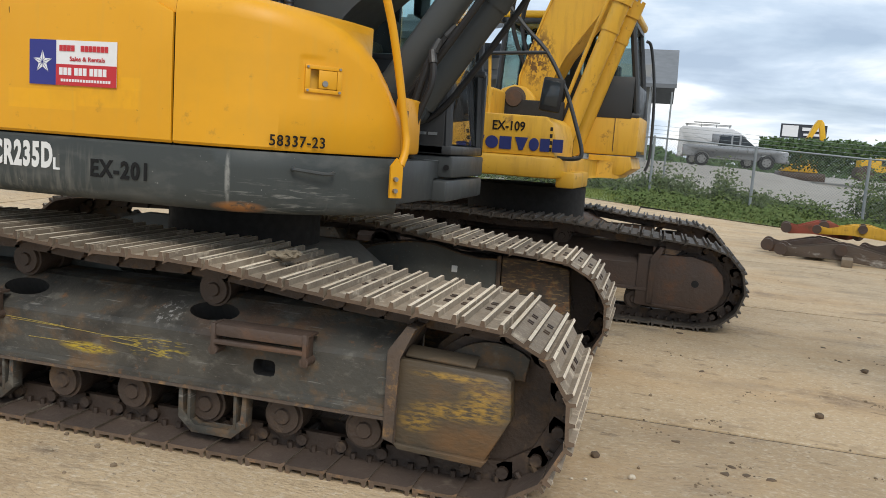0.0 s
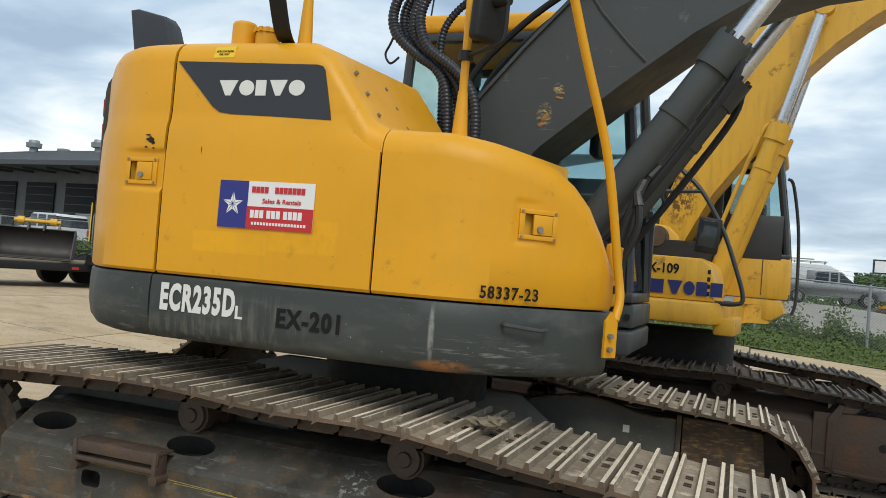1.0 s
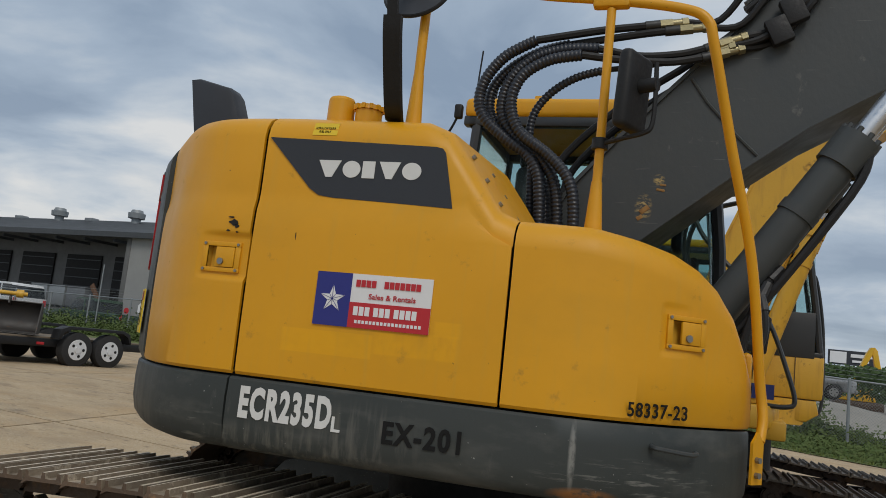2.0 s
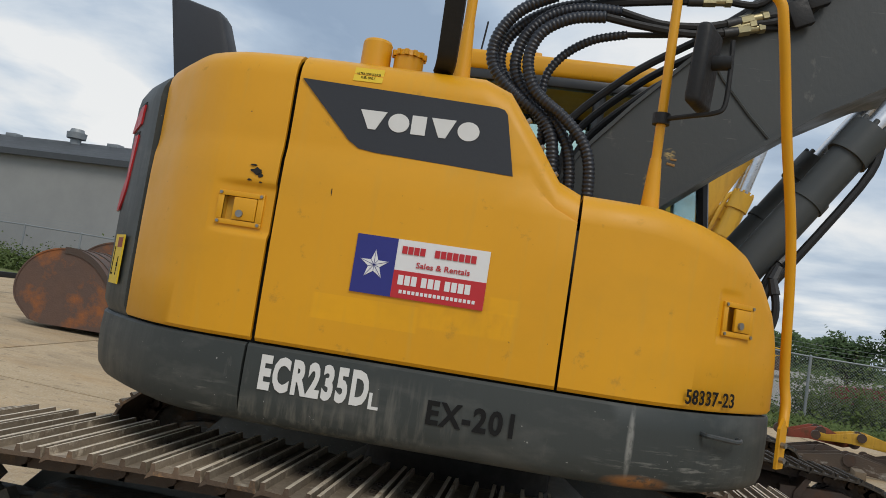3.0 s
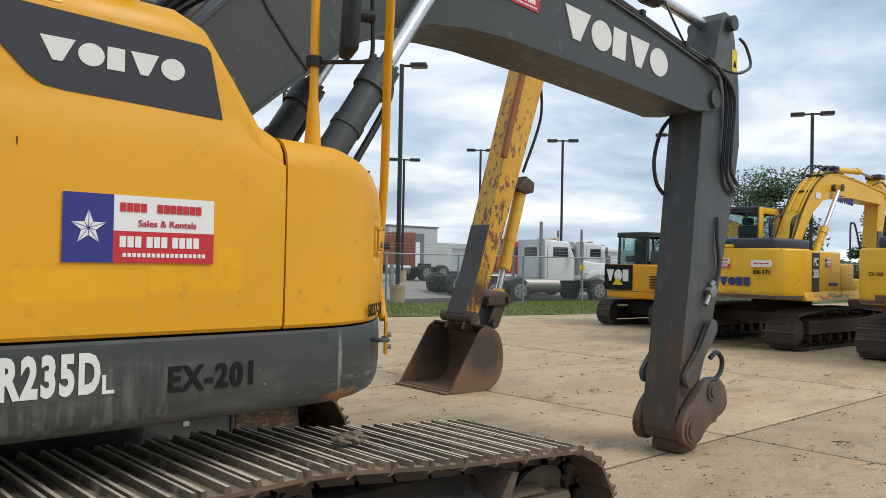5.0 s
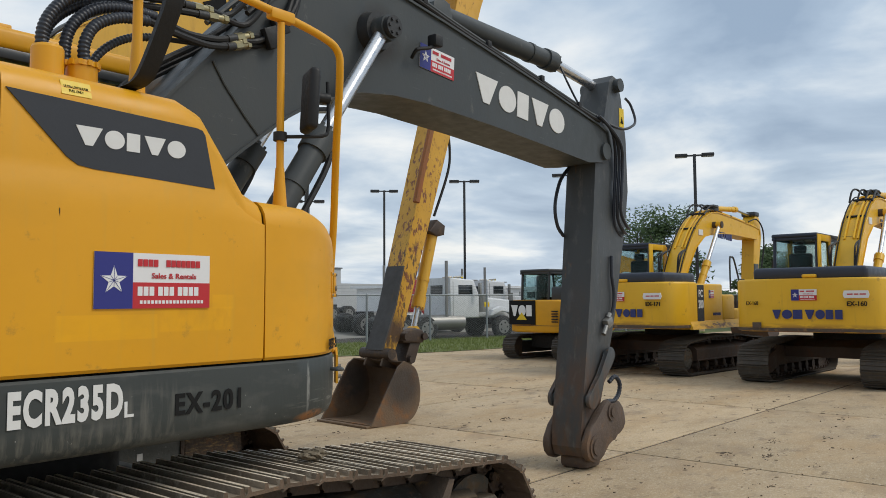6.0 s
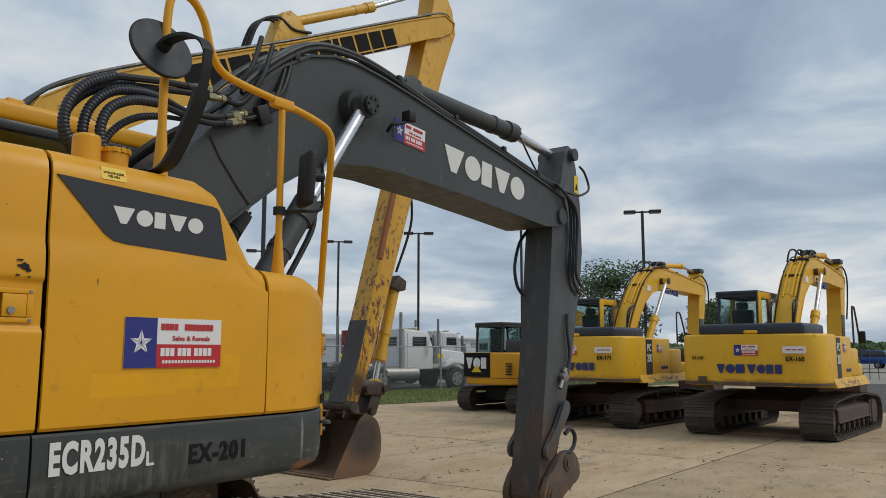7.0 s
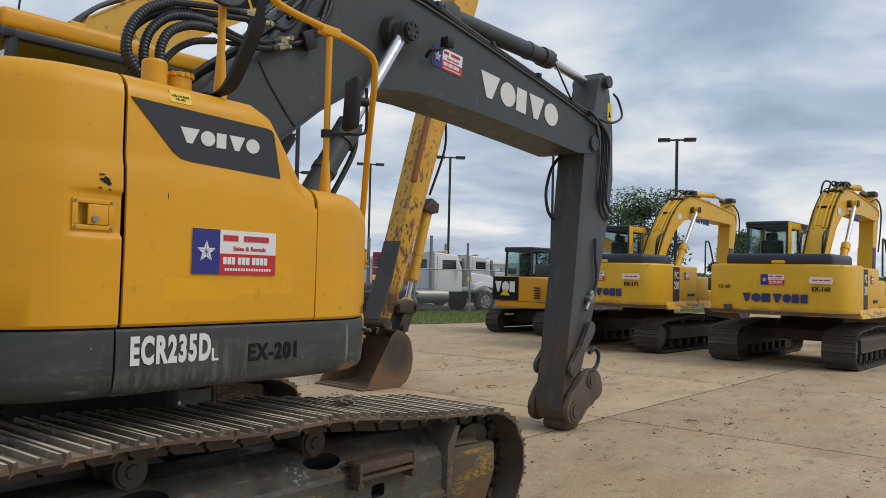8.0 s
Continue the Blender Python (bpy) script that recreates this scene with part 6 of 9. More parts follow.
xs = [-2000, -400, -120, -60] + [-40 + 1.5 * k for k in range(68)] + [70, 90, 120, 400, 2000]
ys = [-2000, -400, -120, -40, -20] + [-10 + 1.5 * k for k in range(48)] + [70, 100, 200, 500, 2000]
gb = B()
gv = [[gb.verts.new((x, y, rise(x, y) - 0.10)) for x in xs] for y in ys]
for a, b in zip(gv, gv[1:]):
    for i in range(len(a) - 1):
        gb.faces.new((a[i], a[i + 1], b[i + 1], b[i]))
solo("ground", gb, ASPHALT, "pale grey asphalt lot and distant ground", "ground", kind="structure")


def grass_y(x):
    return 16.9 - 0.335 * (x - 4.0) if x < 19 else 11.9 - 0.05 * (x - 19)


# strip of mown grass between yard and fence, with real blades
gs = B()
prev = None
for k in range(49):
    x = -36 + 2.0 * k
    y0, y1 = grass_y(x) if x > -8 else 20.9, fence_y(x) + 1.2
    row = [gs.verts.new((x, y0 + (y1 - y0) * j / 6, 0.015 + rise(x, y0 + (y1 - y0) * j / 6))) for j in range(7)]
    if prev:
        for j in range(6):
            gs.faces.new((prev[j], row[j], row[j + 1], prev[j + 1]))
    prev = row
solo("grass_strip", gs, GRASS_G, "mown green grass strip along the fence", "grass", kind="structure")
rng = random.Random(5)


def blades(n, place, h0, h1, w, mat, name, label, category):
    vs, fs = [], []
    for _ in range(n):
        x, y, z, hs = place()
        a = rng.uniform(0, math.pi)
        h = rng.uniform(h0, h1) * hs
        dx, dy = math.cos(a) * w, math.sin(a) * w
        lx, ly = rng.uniform(-0.5, 0.5) * h, rng.uniform(-0.5, 0.5) * h
        i = len(vs)
        vs += [(x - dx, y - dy, z), (x + dx, y + dy, z), (x + lx, y + ly, z + h)]
        fs.append((i, i + 1, i + 2))
    me = bpy.data.meshes.new(name)
    me.from_pydata(vs, [], fs)
    me.materials.append(mat)
    return tagged(new(name, me), label, category, kind="stuff")


def in_strip():
    x = rng.uniform(-14, 36)
    y0, y1 = (grass_y(x) if x > -8 else 20.9), fence_y(x) + 1.0
    y = rng.uniform(y0, y1)
    return x, y, 0.01 + rise(x, y), 1.0


blades(42000, in_strip, 0.04, 0.12, 0.012, GRASS_B, "grass_blades", "short green grass blades on the strip", "grass")


def leafy(n, place, size, mat, name, label, category, spread=1.0):
    """Many small pointed leaves round the given places."""
    vs, fs = [], []
    for _ in range(n):
        x, y, z = place()
        u = Vector((rng.gauss(0, 1), rng.gauss(0, 1), rng.gauss(0, 0.7))).normalized() * size * rng.uniform(0.6, 1.4)
        w = u.orthogonal().normalized() * size * 0.35
        i = len(vs)
        p = Vector((x, y, z))
        vs += [p - u * 0.5, p + w, p + u * 0.6, p - w]
        fs.append((i, i + 1, i + 2, i + 3))
    me = bpy.data.meshes.new(name)
    me.from_pydata([tuple(v) for v in vs], [], fs)
    me.materials.append(mat)
    return me


clumps = [(rng.uniform(-6, 1.5), rng.uniform(0.0, 2.6), rng.uniform(0.35, 1.0), rng.uniform(0.5, 1.3)) for _ in range(34)]
clumps += [(rng.uniform(1.5, 7.3), rng.uniform(-0.4, 1.0), rng.uniform(0.25, 0.5), rng.uniform(0.4, 0.9)) for _ in range(44)]
clumps += [(rng.uniform(2.0, 3.4), rng.uniform(-0.2, 0.8), rng.uniform(0.7, 1.0), rng.uniform(0.5, 0.8)) for _ in range(8)]
clumps += [(rng.uniform(4.1, 5.0), rng.uniform(-0.2, 0.6), rng.uniform(0.9, 1.3), rng.uniform(0.3, 0.5)) for _ in range(4)]
clumps += [(rng.uniform(8.4, 10.8), rng.uniform(-0.3, 1.4), rng.uniform(1.1, 1.8), rng.uniform(0.5, 1.0)) for _ in range(22)]
clumps += [(rng.uniform(10.5, 12), rng.uniform(0, 1.4), rng.uniform(0.35, 0.8), rng.uniform(0.5, 1.0)) for _ in range(8)]
clumps += [(rng.uniform(-34, -12), rng.uniform(0.0, 2.0), rng.uniform(0.3, 0.8), rng.uniform(0.5, 1.2)) for _ in range(60)]


clumps += [(rng.uniform(-20, -7), rng.uniform(-1.5, 0.6), rng.uniform(0.7, 1.2), rng.uniform(0.6, 1.2)) for _ in range(40)]


clumps += [(rng.uniform(-32, -19), rng.uniform(-2.2, 0.3), rng.uniform(0.55, 0.95), rng.uniform(0.6, 1.2)) for _ in range(55)]


clumps += [(rng.uniform(1.5, 9.5), rng.uniform(-4.2, -0.3), rng.uniform(0.10, 0.30), rng.uniform(0.5, 1.1)) for _ in range(34)]


def in_weeds():
    cx, dy, h, r = rng.choice(clumps)
    x, y = cx + rng.gauss(0, 0.4) * r, fence_y(cx) + 0.4 + dy + rng.gauss(0, 0.4) * r
    return x, y, rise(x, y) + abs(rng.gauss(0, 0.45)) * h + 0.03


tagged(new("weeds", leafy(84000, in_weeds, 0.10, WEED, "weeds", "", "")), "leafy green weeds and saplings along the fence", "weeds", kind="stuff")

# ---- chain-link fence ----
fence = thing("chain_link_fence", "galvanised chain-link fence with barbed wire along the lot", "fence")
fdir = Vector((FENCE_B[0] - FENCE_A[0], FENCE_B[1] - FENCE_A[1], 0))
flen = fdir.length
fdir.normalize()
H_F = 1.85


def fpt(s, z):
    p = Vector((FENCE_A[0], FENCE_A[1], 0)) + fdir * s
    return Vector((p.x, p.y, rise(p.x, p.y) + z))


npost = int(flen / 3.0)
for k in range(-8, npost + 1):
    s = k * 3.0
    b = cyl(B(), fpt(s, -0.05), fpt(s, H_F + 0.02), 0.042, seg=10)
    cyl(b, fpt(s, H_F + 0.02), fpt(s, H_F + 0.06), 0.046, 0.02, seg=10)
    part("fence_post", b, GALV, fence)
part("top_rail", tube(B(), [fpt(s * 3.0, H_F) for s in range(-8, npost + 1)], 0.025, 8), GALV, fence)
wv, wf = [], []


def strip(p, q, w):
    d = (q - p).normalized()
    side = Vector((fdir.x, fdir.y, 0)) if abs(d.z) > 0.9 else Vector((0, 0, 1))
    nrm = d.cross(Vector((-fdir.y, fdir.x, 0))).normalized() * w
    i = len(wv)
    wv.extend([tuple(p - nrm), tuple(p + nrm), tuple(q + nrm), tuple(q - nrm)])
    wf.append((i, i + 1, i + 2, i + 3))


s = -20.0
while s < flen - 12:
    a0 = 0.05
    strip(fpt(s, a0), fpt(s + H_F - a0, H_F), 0.0022)
    strip(fpt(s + H_F - a0, a0), fpt(s, H_F), 0.0022)
    s += 0.085
for z in (H_F + 0.12, H_F + 0.24, H_F + 0.36):
    for k in range(-8, npost):
        strip(fpt(k * 3.0, z), fpt(k * 3.0 + 3.0, z), 0.004)
wm = bpy.data.meshes.new("fence_wire")
wm.from_pydata(wv, [], wf)
wm.materials.append(GALV)
wob = new("wire_mesh", wm)
wob.parent = fence
tagged(wob, "woven galvanised wire mesh", kind="stuff")
for sx in (13.6, 27.0, 22.0):
    part("caution_sign", box(B(), fpt(sx + 30, 1.45), (0.28, 0.02, 0.2), 0.004, rz=-12), SIGN_YEL, fence, "small yellow caution sign")
part("octagon_sign", prism(ngon(0.38, 8, fpt(7.0, 0).x, fpt(7.0, 0).z + 1.45, a0=0.39), fpt(7.0, 0).y - 0.06, fpt(7.0, 0).y - 0.05), SIGN_WHITE, fence, "bare back of an octagonal sign")
part("red_reflector", cyl(B(), fpt(5.8, 1.3) - Vector((0, 0.06, 0)), fpt(5.8, 1.3) - Vector((0, 0.05, 0)), 0.14, seg=16), RED, fence, "round red reflector")
for x, y, ht in ((2.62, 22.15, 3.6), (-25.2, 26.4, 3.9)):
    solo("marker_pole", cyl(B(), (x, y, 0), (x, y, ht), 0.028, seg=8), GALV, "thin pale steel pole by the fence", "pole")


# ---- buckets ----
def bucket_parts(parent, width, size, mat, base=None, teeth=5, name_shell="bucket_shell"):
    """A digging bucket: curved shell, two side plates, lip and teeth. Opening to -x, lip on the ground."""
    base = base if base is not None else Matrix()
    k = size
    prof = smooth_line([(0.0, 0, 0.02), (0.35 * k, 0, 0.0), (0.72 * k, 0, 0.03 * k), (0.90 * k, 0, 0.22 * k), (0.93 * k, 0, 0.50 * k), (0.84 * k, 0, 0.76 * k), (0.62 * k, 0, 0.88 * k)], 5)
    sh = shell([[Vector((p.x, y, p.z)) for y in (-width / 2, -width / 6, width / 6, width / 2)] for p in prof], 0.02)
    body = part(name_shell, sh, mat, parent)
    body.matrix_basis = base
    for s in (-1, 1):
        pl = prism([(p.x, p.z) for p in prof] + [(0.50 * k, 0.80 * k)], s * width / 2 - 0.012, s * width / 2 + 0.012)
        part("side_plate", pl, mat, body)
    part("lip_plate", boxb(-0.07, 0.12, -width / 2, width / 2, 0.0, 0.028, 0.006), mat, body)
    for i in range(teeth):
        y = -width / 2 + width * (i + 0.5) / teeth
        part("tooth", prism([(-0.22, 0.0), (0.08, 0.0), (0.10, 0.06), (-0.02, 0.075)], y - 0.035, y + 0.035, 0.008), mat, body)
    for s in (-1, 1):
        part("hinge_ear", prism([(0.50 * k, 0.80 * k), (0.86 * k, 0.72 * k), (0.80 * k, 0.98 * k), (0.70 * k, 1.02 * k), (0.58 * k, 0.98 * k)], s * 0.17 - 0.02, s * 0.17 + 0.02, 0.008), mat, body)
    return body


# ---- the other excavators ----
LOW_BODY = ("deck", "counterweight", "right_body", "tank_body", "tool_box", "left_body", "engine_hood", "hood_latch", "body_flare")


def crawler(m, label, yellow, upper_yaw=0.0, low=None, top=None, back=None, front=None, ram0=None, arm_ram=None, cab_top=2.98, unit="", marked=True, rough=False, tail_m=2.6, group="", cab_back=0.0, arm_mat=None, cab_low=None):
    """A crawler excavator in the older style: rounded tail, dark hood, cab on the left, boom, arm."""
    e = thing("excavator", label, "excavator", m, group)
    U = Matrix.Rotation(radians(upper_yaw), 4, "Z")

    def up(name, bm, mat, parent=e, lab="", smooth=35.0):
        o = part(name, bm, mat, parent, lab, smooth)
        if parent is e:
            o.matrix_basis = U if cab_back or name not in LOW_BODY else U @ Matrix.Translation((0, 0, -0.085))
        return o

    tracks = (1.80, 0.385, 0.362, -1.80, 0.40, 0.377, [(-1.0, 0.83), (-0.50, 0.86), (0.0, 0.84), (0.54, 0.85), (1.1, 0.80)])
    if not cab_back:
        tracks = (1.80, 0.36, 0.337, -1.80, 0.37, 0.347, [(-1.0, 0.775), (-0.50, 0.80), (0.0, 0.785), (0.54, 0.795), (1.1, 0.75)])
    undercarriage(e, 1.10, 0.60, tracks, 0.19, (-1.40, 1.36), RUST_DARK, RUST_DARK, 7, False, SHOE_FAR)
    part("carbody", prism([(-0.9, 0.45), (0.9, 0.45), (0.9, 0.66), (0.6, 0.80), (-0.6, 0.80), (-0.9, 0.66)], -0.95, 0.95, 0.02), RUST_DARK, e)
    # Near-black ring: shade under the deck is coloured in here too.
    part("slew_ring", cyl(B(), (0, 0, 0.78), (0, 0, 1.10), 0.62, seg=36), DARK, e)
    if cab_back:
        up("deck", prism([(-1.9, -1.41), (0.42, -1.41), (0.52, -1.36), (0.60, -1.20), (0.66, -0.5), (0.66, 0.40), (0.90, 0.46), (0.90, 1.30), (-1.9, 1.30)], 1.21, 1.40, 0.03, "z"), yellow, lab="yellow deck edge round the turntable")
        up("cab_deck", prism([(0.55, 1.25), (0.92, 1.25), (1.03, 1.33), (1.0, 1.455), (0.55, 1.455)], 0.44, 1.38, 0.015), yellow)
        up("front_step", boxb(0.53, 0.70, -1.22, -0.42, 1.13, 1.28, 0.02), yellow)
    else:
        up("deck", boxb(-1.9, 1.25, -1.28, 1.28, 1.06, 1.24, 0.02), yellow)
    t = tail_m
    tail_line = [(-1.55, -1.35), (-t + 0.55, -1.35), (-t + 0.30, -1.31), (-t + 0.12, -1.20), (-t + 0.03, -1.02), (-t, -0.6), (-t - 0.02, 0.0), (-t, 0.6), (-t + 0.03, 1.02), (-t + 0.12, 1.20), (-t + 0.30, 1.31), (-t + 0.55, 1.35), (-1.55, 1.35)]
    cwp = up("counterweight", prism(tail_line, 1.09, 2.06, 0.05, "z", 3), yellow, lab="yellow counterweight with a scuffed lower edge")
    part("scuffed_edge", prism([(x * 1.002 - 0.002, y * 1.003) for x, y in tail_line], 1.105, 1.16, axis="z"), RUST_EDGE, cwp)
    rb = up("right_body", boxb(-1.54, -0.20, -1.34, -0.42, 1.22, 2.03, 0.04, 3), yellow)
    if cab_back:
        up("tank_body", prism([(-0.19, 1.40), (0.53, 1.40), (0.53, 1.56), (0.49, 1.70), (0.42, 1.755), (-0.19, 1.765)], -1.335, -0.44, 0.025), yellow)
        for k in range(4):
            up("vent_slot", boxb(0.47, 0.495, -1.339, -1.333, 1.45 + 0.06 * k, 1.485 + 0.06 * k, 0.003), DARK)
    else:
        up("tank_body", boxb(-0.19, 0.50, -1.33, -0.44, 1.22, 1.80, 0.05, 3), yellow)
        up("tool_box", boxb(0.51, 1.02, -1.30, -0.46, 1.18, 1.48, 0.05, 3), yellow)
    up("left_body", boxb(-1.54, -0.30, 0.44, 1.34, 1.22, 2.03, 0.04, 3), yellow)
    up("engine_hood", boxb(-t + 0.25, -0.85, -1.0, 1.0, 2.03, 2.27, 0.07, 3), NAVY_HOOD, lab="navy blue engine hood")
    # Near-black block in place of the shade between the side bodies.
    up("centre_bay", boxb(-1.2, 0.4, -0.42, 0.42, 1.2, 1.95, 0.02), DARK)
    up("hood_latch", boxb(-t + 0.20, -t + 0.45, -0.16, 0.10, 2.07, 2.14, 0.03), yellow)
    cz = 1.46 if cab_back else 1.24
    ce = part("cab", boxb(-0.20 - cab_back, 1.42 - cab_back, 0.46, 1.36, cz, cz + 0.06), CAB_DARK, e)
    ce.matrix_basis = U
    cab(ce, -0.22 - cab_back, 1.42 - cab_back, 0.44, 1.36, cz, cab_top, NAVY_HOOD if marked else CAB_DARK, NAVY_HOOD if marked else YEL_FAR, low=0.70 if cab_back else 0.9, rake=0.14, base_mat=cab_low)
    if cab_back:
        for y in (0.445, 1.355):
            part("door_panel", boxb(0.0, 0.97, y - 0.012, y + 0.012, 1.86, 2.30, 0.006), CAB_DARK, ce, "black lower door panel")
        part("front_panel", boxb(0.99, 1.02, 0.50, 1.30, 1.86, 2.22, 0.006), CAB_DARK, ce, "black lower front panel")
        part("panel_seam", boxb(0.80, 0.806, 0.432, 0.442, 1.50, 1.87), RUST_DARK, ce)
        part("cab_rail", tube(B(), smooth_line([(1.08, 1.40, 1.30), (1.12, 1.42, 1.5), (1.10, 1.42, 2.2), (1.02, 1.40, 2.72), (0.96, 1.36, 2.80)], 5), 0.018, 8), CAB_DARK, ce, "dark grab rail beside the cab door")
        up("wiper", tube(B(), [(0.99, 0.90, 2.30), (0.96, 0.86, 2.62)], 0.008, 6), BLACK)
    for y in (0.475, 1.325):
        part("door_post", boxb(0.62 - cab_back, 0.74 - cab_back, y - 0.045, y + 0.045, 1.5 + (0.36 if cab_back else 0), cab_top - 0.05, 0.02), CAB_DARK if cab_back else yellow, ce, "" if cab_back else "yellow door post")
    if not cab_back:
        for a, b, z0, z1 in ((-0.22, -0.04, 1.75, cab_top - 0.03), (0.50, 0.64, 1.75, cab_top - 0.03), (-0.04, 0.50, cab_top - 0.17, cab_top - 0.03), (-0.04, 0.50, 1.75, 1.90)):
            part("side_frame", boxb(a, b, 0.415, 0.445, z0, z1, 0.01), yellow, ce, "yellow side window frame").matrix_basis = Matrix()
        up("body_flare", prism([(-1.335, 1.24), (-1.345, 1.24), (-1.42, 1.06), (-1.33, 1.06)], -1.9, 1.0, axis="x"), yellow)
        for x, z in ((0.55, 2.95), (0.95, 3.42), (1.45, 3.82), (2.2, 3.95), (3.2, 3.88), (4.2, 3.78)):
            up("hose_clamp", box(B(), (x, -0.03, z - 0.06), (0.05, 0.38, 0.045), 0.01), BLACK)
        for k, y in enumerate((-0.21, 0.2)):
            up("boom_hose", tube(B(), smooth_line([(0.05, y, 2.24), (0.35, y, 2.72), (0.85, y, 3.30), (1.36, y, 3.68), (1.9, y, 3.88), (2.6, y, 3.88)], 5), 0.015, 6), BLACK)
        up("pin_bracket", box(B(), (5.08, 0, 4.02), (0.34, 0.40, 0.13), 0.03), CAB_DARK)
        up("pin_bracket", box(B(), (2.42, 0, 3.98), (0.30, 0.30, 0.18), 0.03), CAB_DARK)
        up("pin_boss", cyl(B(), (2.0, -0.46, 3.5), (2.0, 0.46, 3.5), 0.085, seg=18), RUST_DARK)
        up("arm_guard", prism([(4.74, 2.0), (4.78, 2.6), (5.10, 2.6), (5.02, 2.0)], -0.19, 0.19, 0.01), CAB_DARK)
        for k, yy in enumerate((-0.24, -0.10, 0.06, 0.22)):
            up("boom_hose", tube(B(), smooth_line([(1.42, yy, 3.72), (1.66, yy, 3.90 + 0.03 * k), (1.98, yy * 0.9, 4.0 + 0.02 * k), (2.35, yy * 0.8, 3.98)], 5), 0.022, 6), BLACK)
        up("arm_hose", tube(B(), smooth_line([(4.4, -0.2, 3.75), (4.9, -0.24, 3.85), (5.35, -0.24, 3.6), (5.5, -0.2, 3.1), (5.3, -0.19, 2.5)], 6), 0.02, 6), BLACK)
        up("handrail", tube(B(), smooth_line([(0.40, -1.28, 1.80), (0.40, -1.28, 2.50), (0.48, -1.28, 2.58), (0.66, -1.28, 2.50), (1.02, -1.28, 1.78), (1.02, -1.28, 1.48)], 6), 0.02, 8), CAB_DARK)
        up("mirror", box(B(), (0.92, -1.34, 1.95), (0.05, 0.16, 0.26), 0.02, rz=-20), BLACK)
    bo = plate_box(low, top, -0.24, 0.24, yellow, "boom", e, "yellow boom")
    bo.matrix_basis = U
    if back:
        up("arm", prism(back + front, -0.17, 0.17, 0.01), arm_mat or yellow, lab="yellow dipper arm")
    fx = -0.20 if cab_back else 0.0
    for y0, y1 in ((-0.38, -0.27), (0.27, 0.38)):
        foot = up("boom_bracket", prism([(fx - 0.19, 1.3), (fx + 0.40, 1.3), (fx + 0.34, 1.80), (fx + 0.27, 2.0), (fx + 0.18, 2.08), (fx + 0.06, 2.10), (fx - 0.06, 2.06), (fx - 0.12, 1.98), (fx - 0.16, 1.8)], y0, y1, 0.02), yellow)
    part("foot_pin", cyl(B(), (fx + 0.08, -0.43, 1.965), (fx + 0.08, 0.43, 1.965), 0.085, seg=20), RUST_DARK, foot)
    part("pin_washer", cyl(B(), (fx + 0.08, -0.395, 1.965), (fx + 0.08, -0.38, 1.965), 0.115, seg=24), RUST_EDGE, foot)
    if ram0:
        for y in (-0.38, 0.38):
            r = ram(e, (ram0[0][0], y, ram0[0][1]), (ram0[1][0], y, ram0[1][1]), (ram0[2][0], y, ram0[2][1]), 0.085, 0.048, yellow, label="yellow boom cylinder", pipe=(-0.125, 0, 0.05) if cab_back else (0.11, 0, -0.06), pipe_mat=yellow if cab_back else None)
            r.matrix_basis = U
    if arm_ram:
        r = ram(e, *[(x, 0.0, z) for x, z in arm_ram], 0.07, 0.04, yellow, label="yellow arm cylinder")
        r.matrix_basis = U
    for y, dz in ((-0.16, 0.05), (-0.08, 0.06), (0.10, 0.05)):
        ln = [(x, y, z + dz) for x, z in reversed(top[1:-3])]
        o = part("boom_pipe", tube(B(), smooth_line(ln, 4), 0.022, 6), CAB_DARK if rough else yellow, e)
        o.matrix_basis = U
    for s in (-1, 1):
        for k in range(2):
            hx, hz = top[-4]
            o = part("boom_hose", tube(B(), smooth_line([(hx - 0.05, s * 0.2, hz), (hx - 0.45, s * (0.22 + 0.06 * k), hz - 0.15), (hx - 0.55, s * 0.22, hz - 0.6), (0.0, s * 0.18, 2.1)], 6), 0.022, 6), BLACK, e)
            o.matrix_basis = U
    R = pose(-t - 0.025, 0, 0, 90, 0, -90)
    if marked:
        badge([0.155, 0.175, 0.19, 0.165, 0.155, 0.14, 0.14], 0.165, 0.016, R @ Matrix.Translation((-0.55, 1.33, 0.012)), NAVY, cwp, "navy blue badge shape", 0.006)
        dealer_sign(R @ Matrix.Translation((-0.21, 1.66, 0.008)), 0.44, 0.20, cwp, "small dealer sticker with a star")
        letters("unit_number", unit, 0.32, 0.085, R @ Matrix.Translation((0.72, 1.56, 0.004)), BLACK_INK, cwp, bold=0.015, depth=0.01)
        letters("unit_number", unit, 0.22, 0.07, R @ Matrix.Translation((-1.03, 1.58, 0.0)), BLACK_INK, cwp, bold=0.008, depth=0.006)
        plate([(0, 0), (0.38, 0), (0.40, 0.06), (0.38, 0.13), (0, 0.13), (-0.02, 0.06)], R @ Matrix.Translation((0.68, 1.70, 0.006)), SIGN_WHITE, "white_label", cwp, "white slogan label", 0.01)
        bars("slogan_bar", [0.09, 0.07, 0.10], 0.022, 0.02, R @ Matrix.Translation((0.73, 1.755, 0.018)), RED, cwp, "", 0.001)
        S = FACE(-1.35, -1.345, 1.22)
        dk = plate([(-0.18, 0.0), (0.14, 0.0), (0.14, 0.78), (-0.18, 0.78)], S, CHAR, "model_panel", rb, "charcoal model panel", 0.006)
        letters("model_text", "PC", 0.20, 0.16, Matrix.Translation((-0.12, 0.52, 0.007)), SIGN_WHITE, dk, bold=0.02, depth=0.002)
        letters("model_text", "200", 0.25, 0.18, Matrix.Translation((-0.14, 0.28, 0.007)), SIGN_WHITE, dk, bold=0.02, depth=0.002)
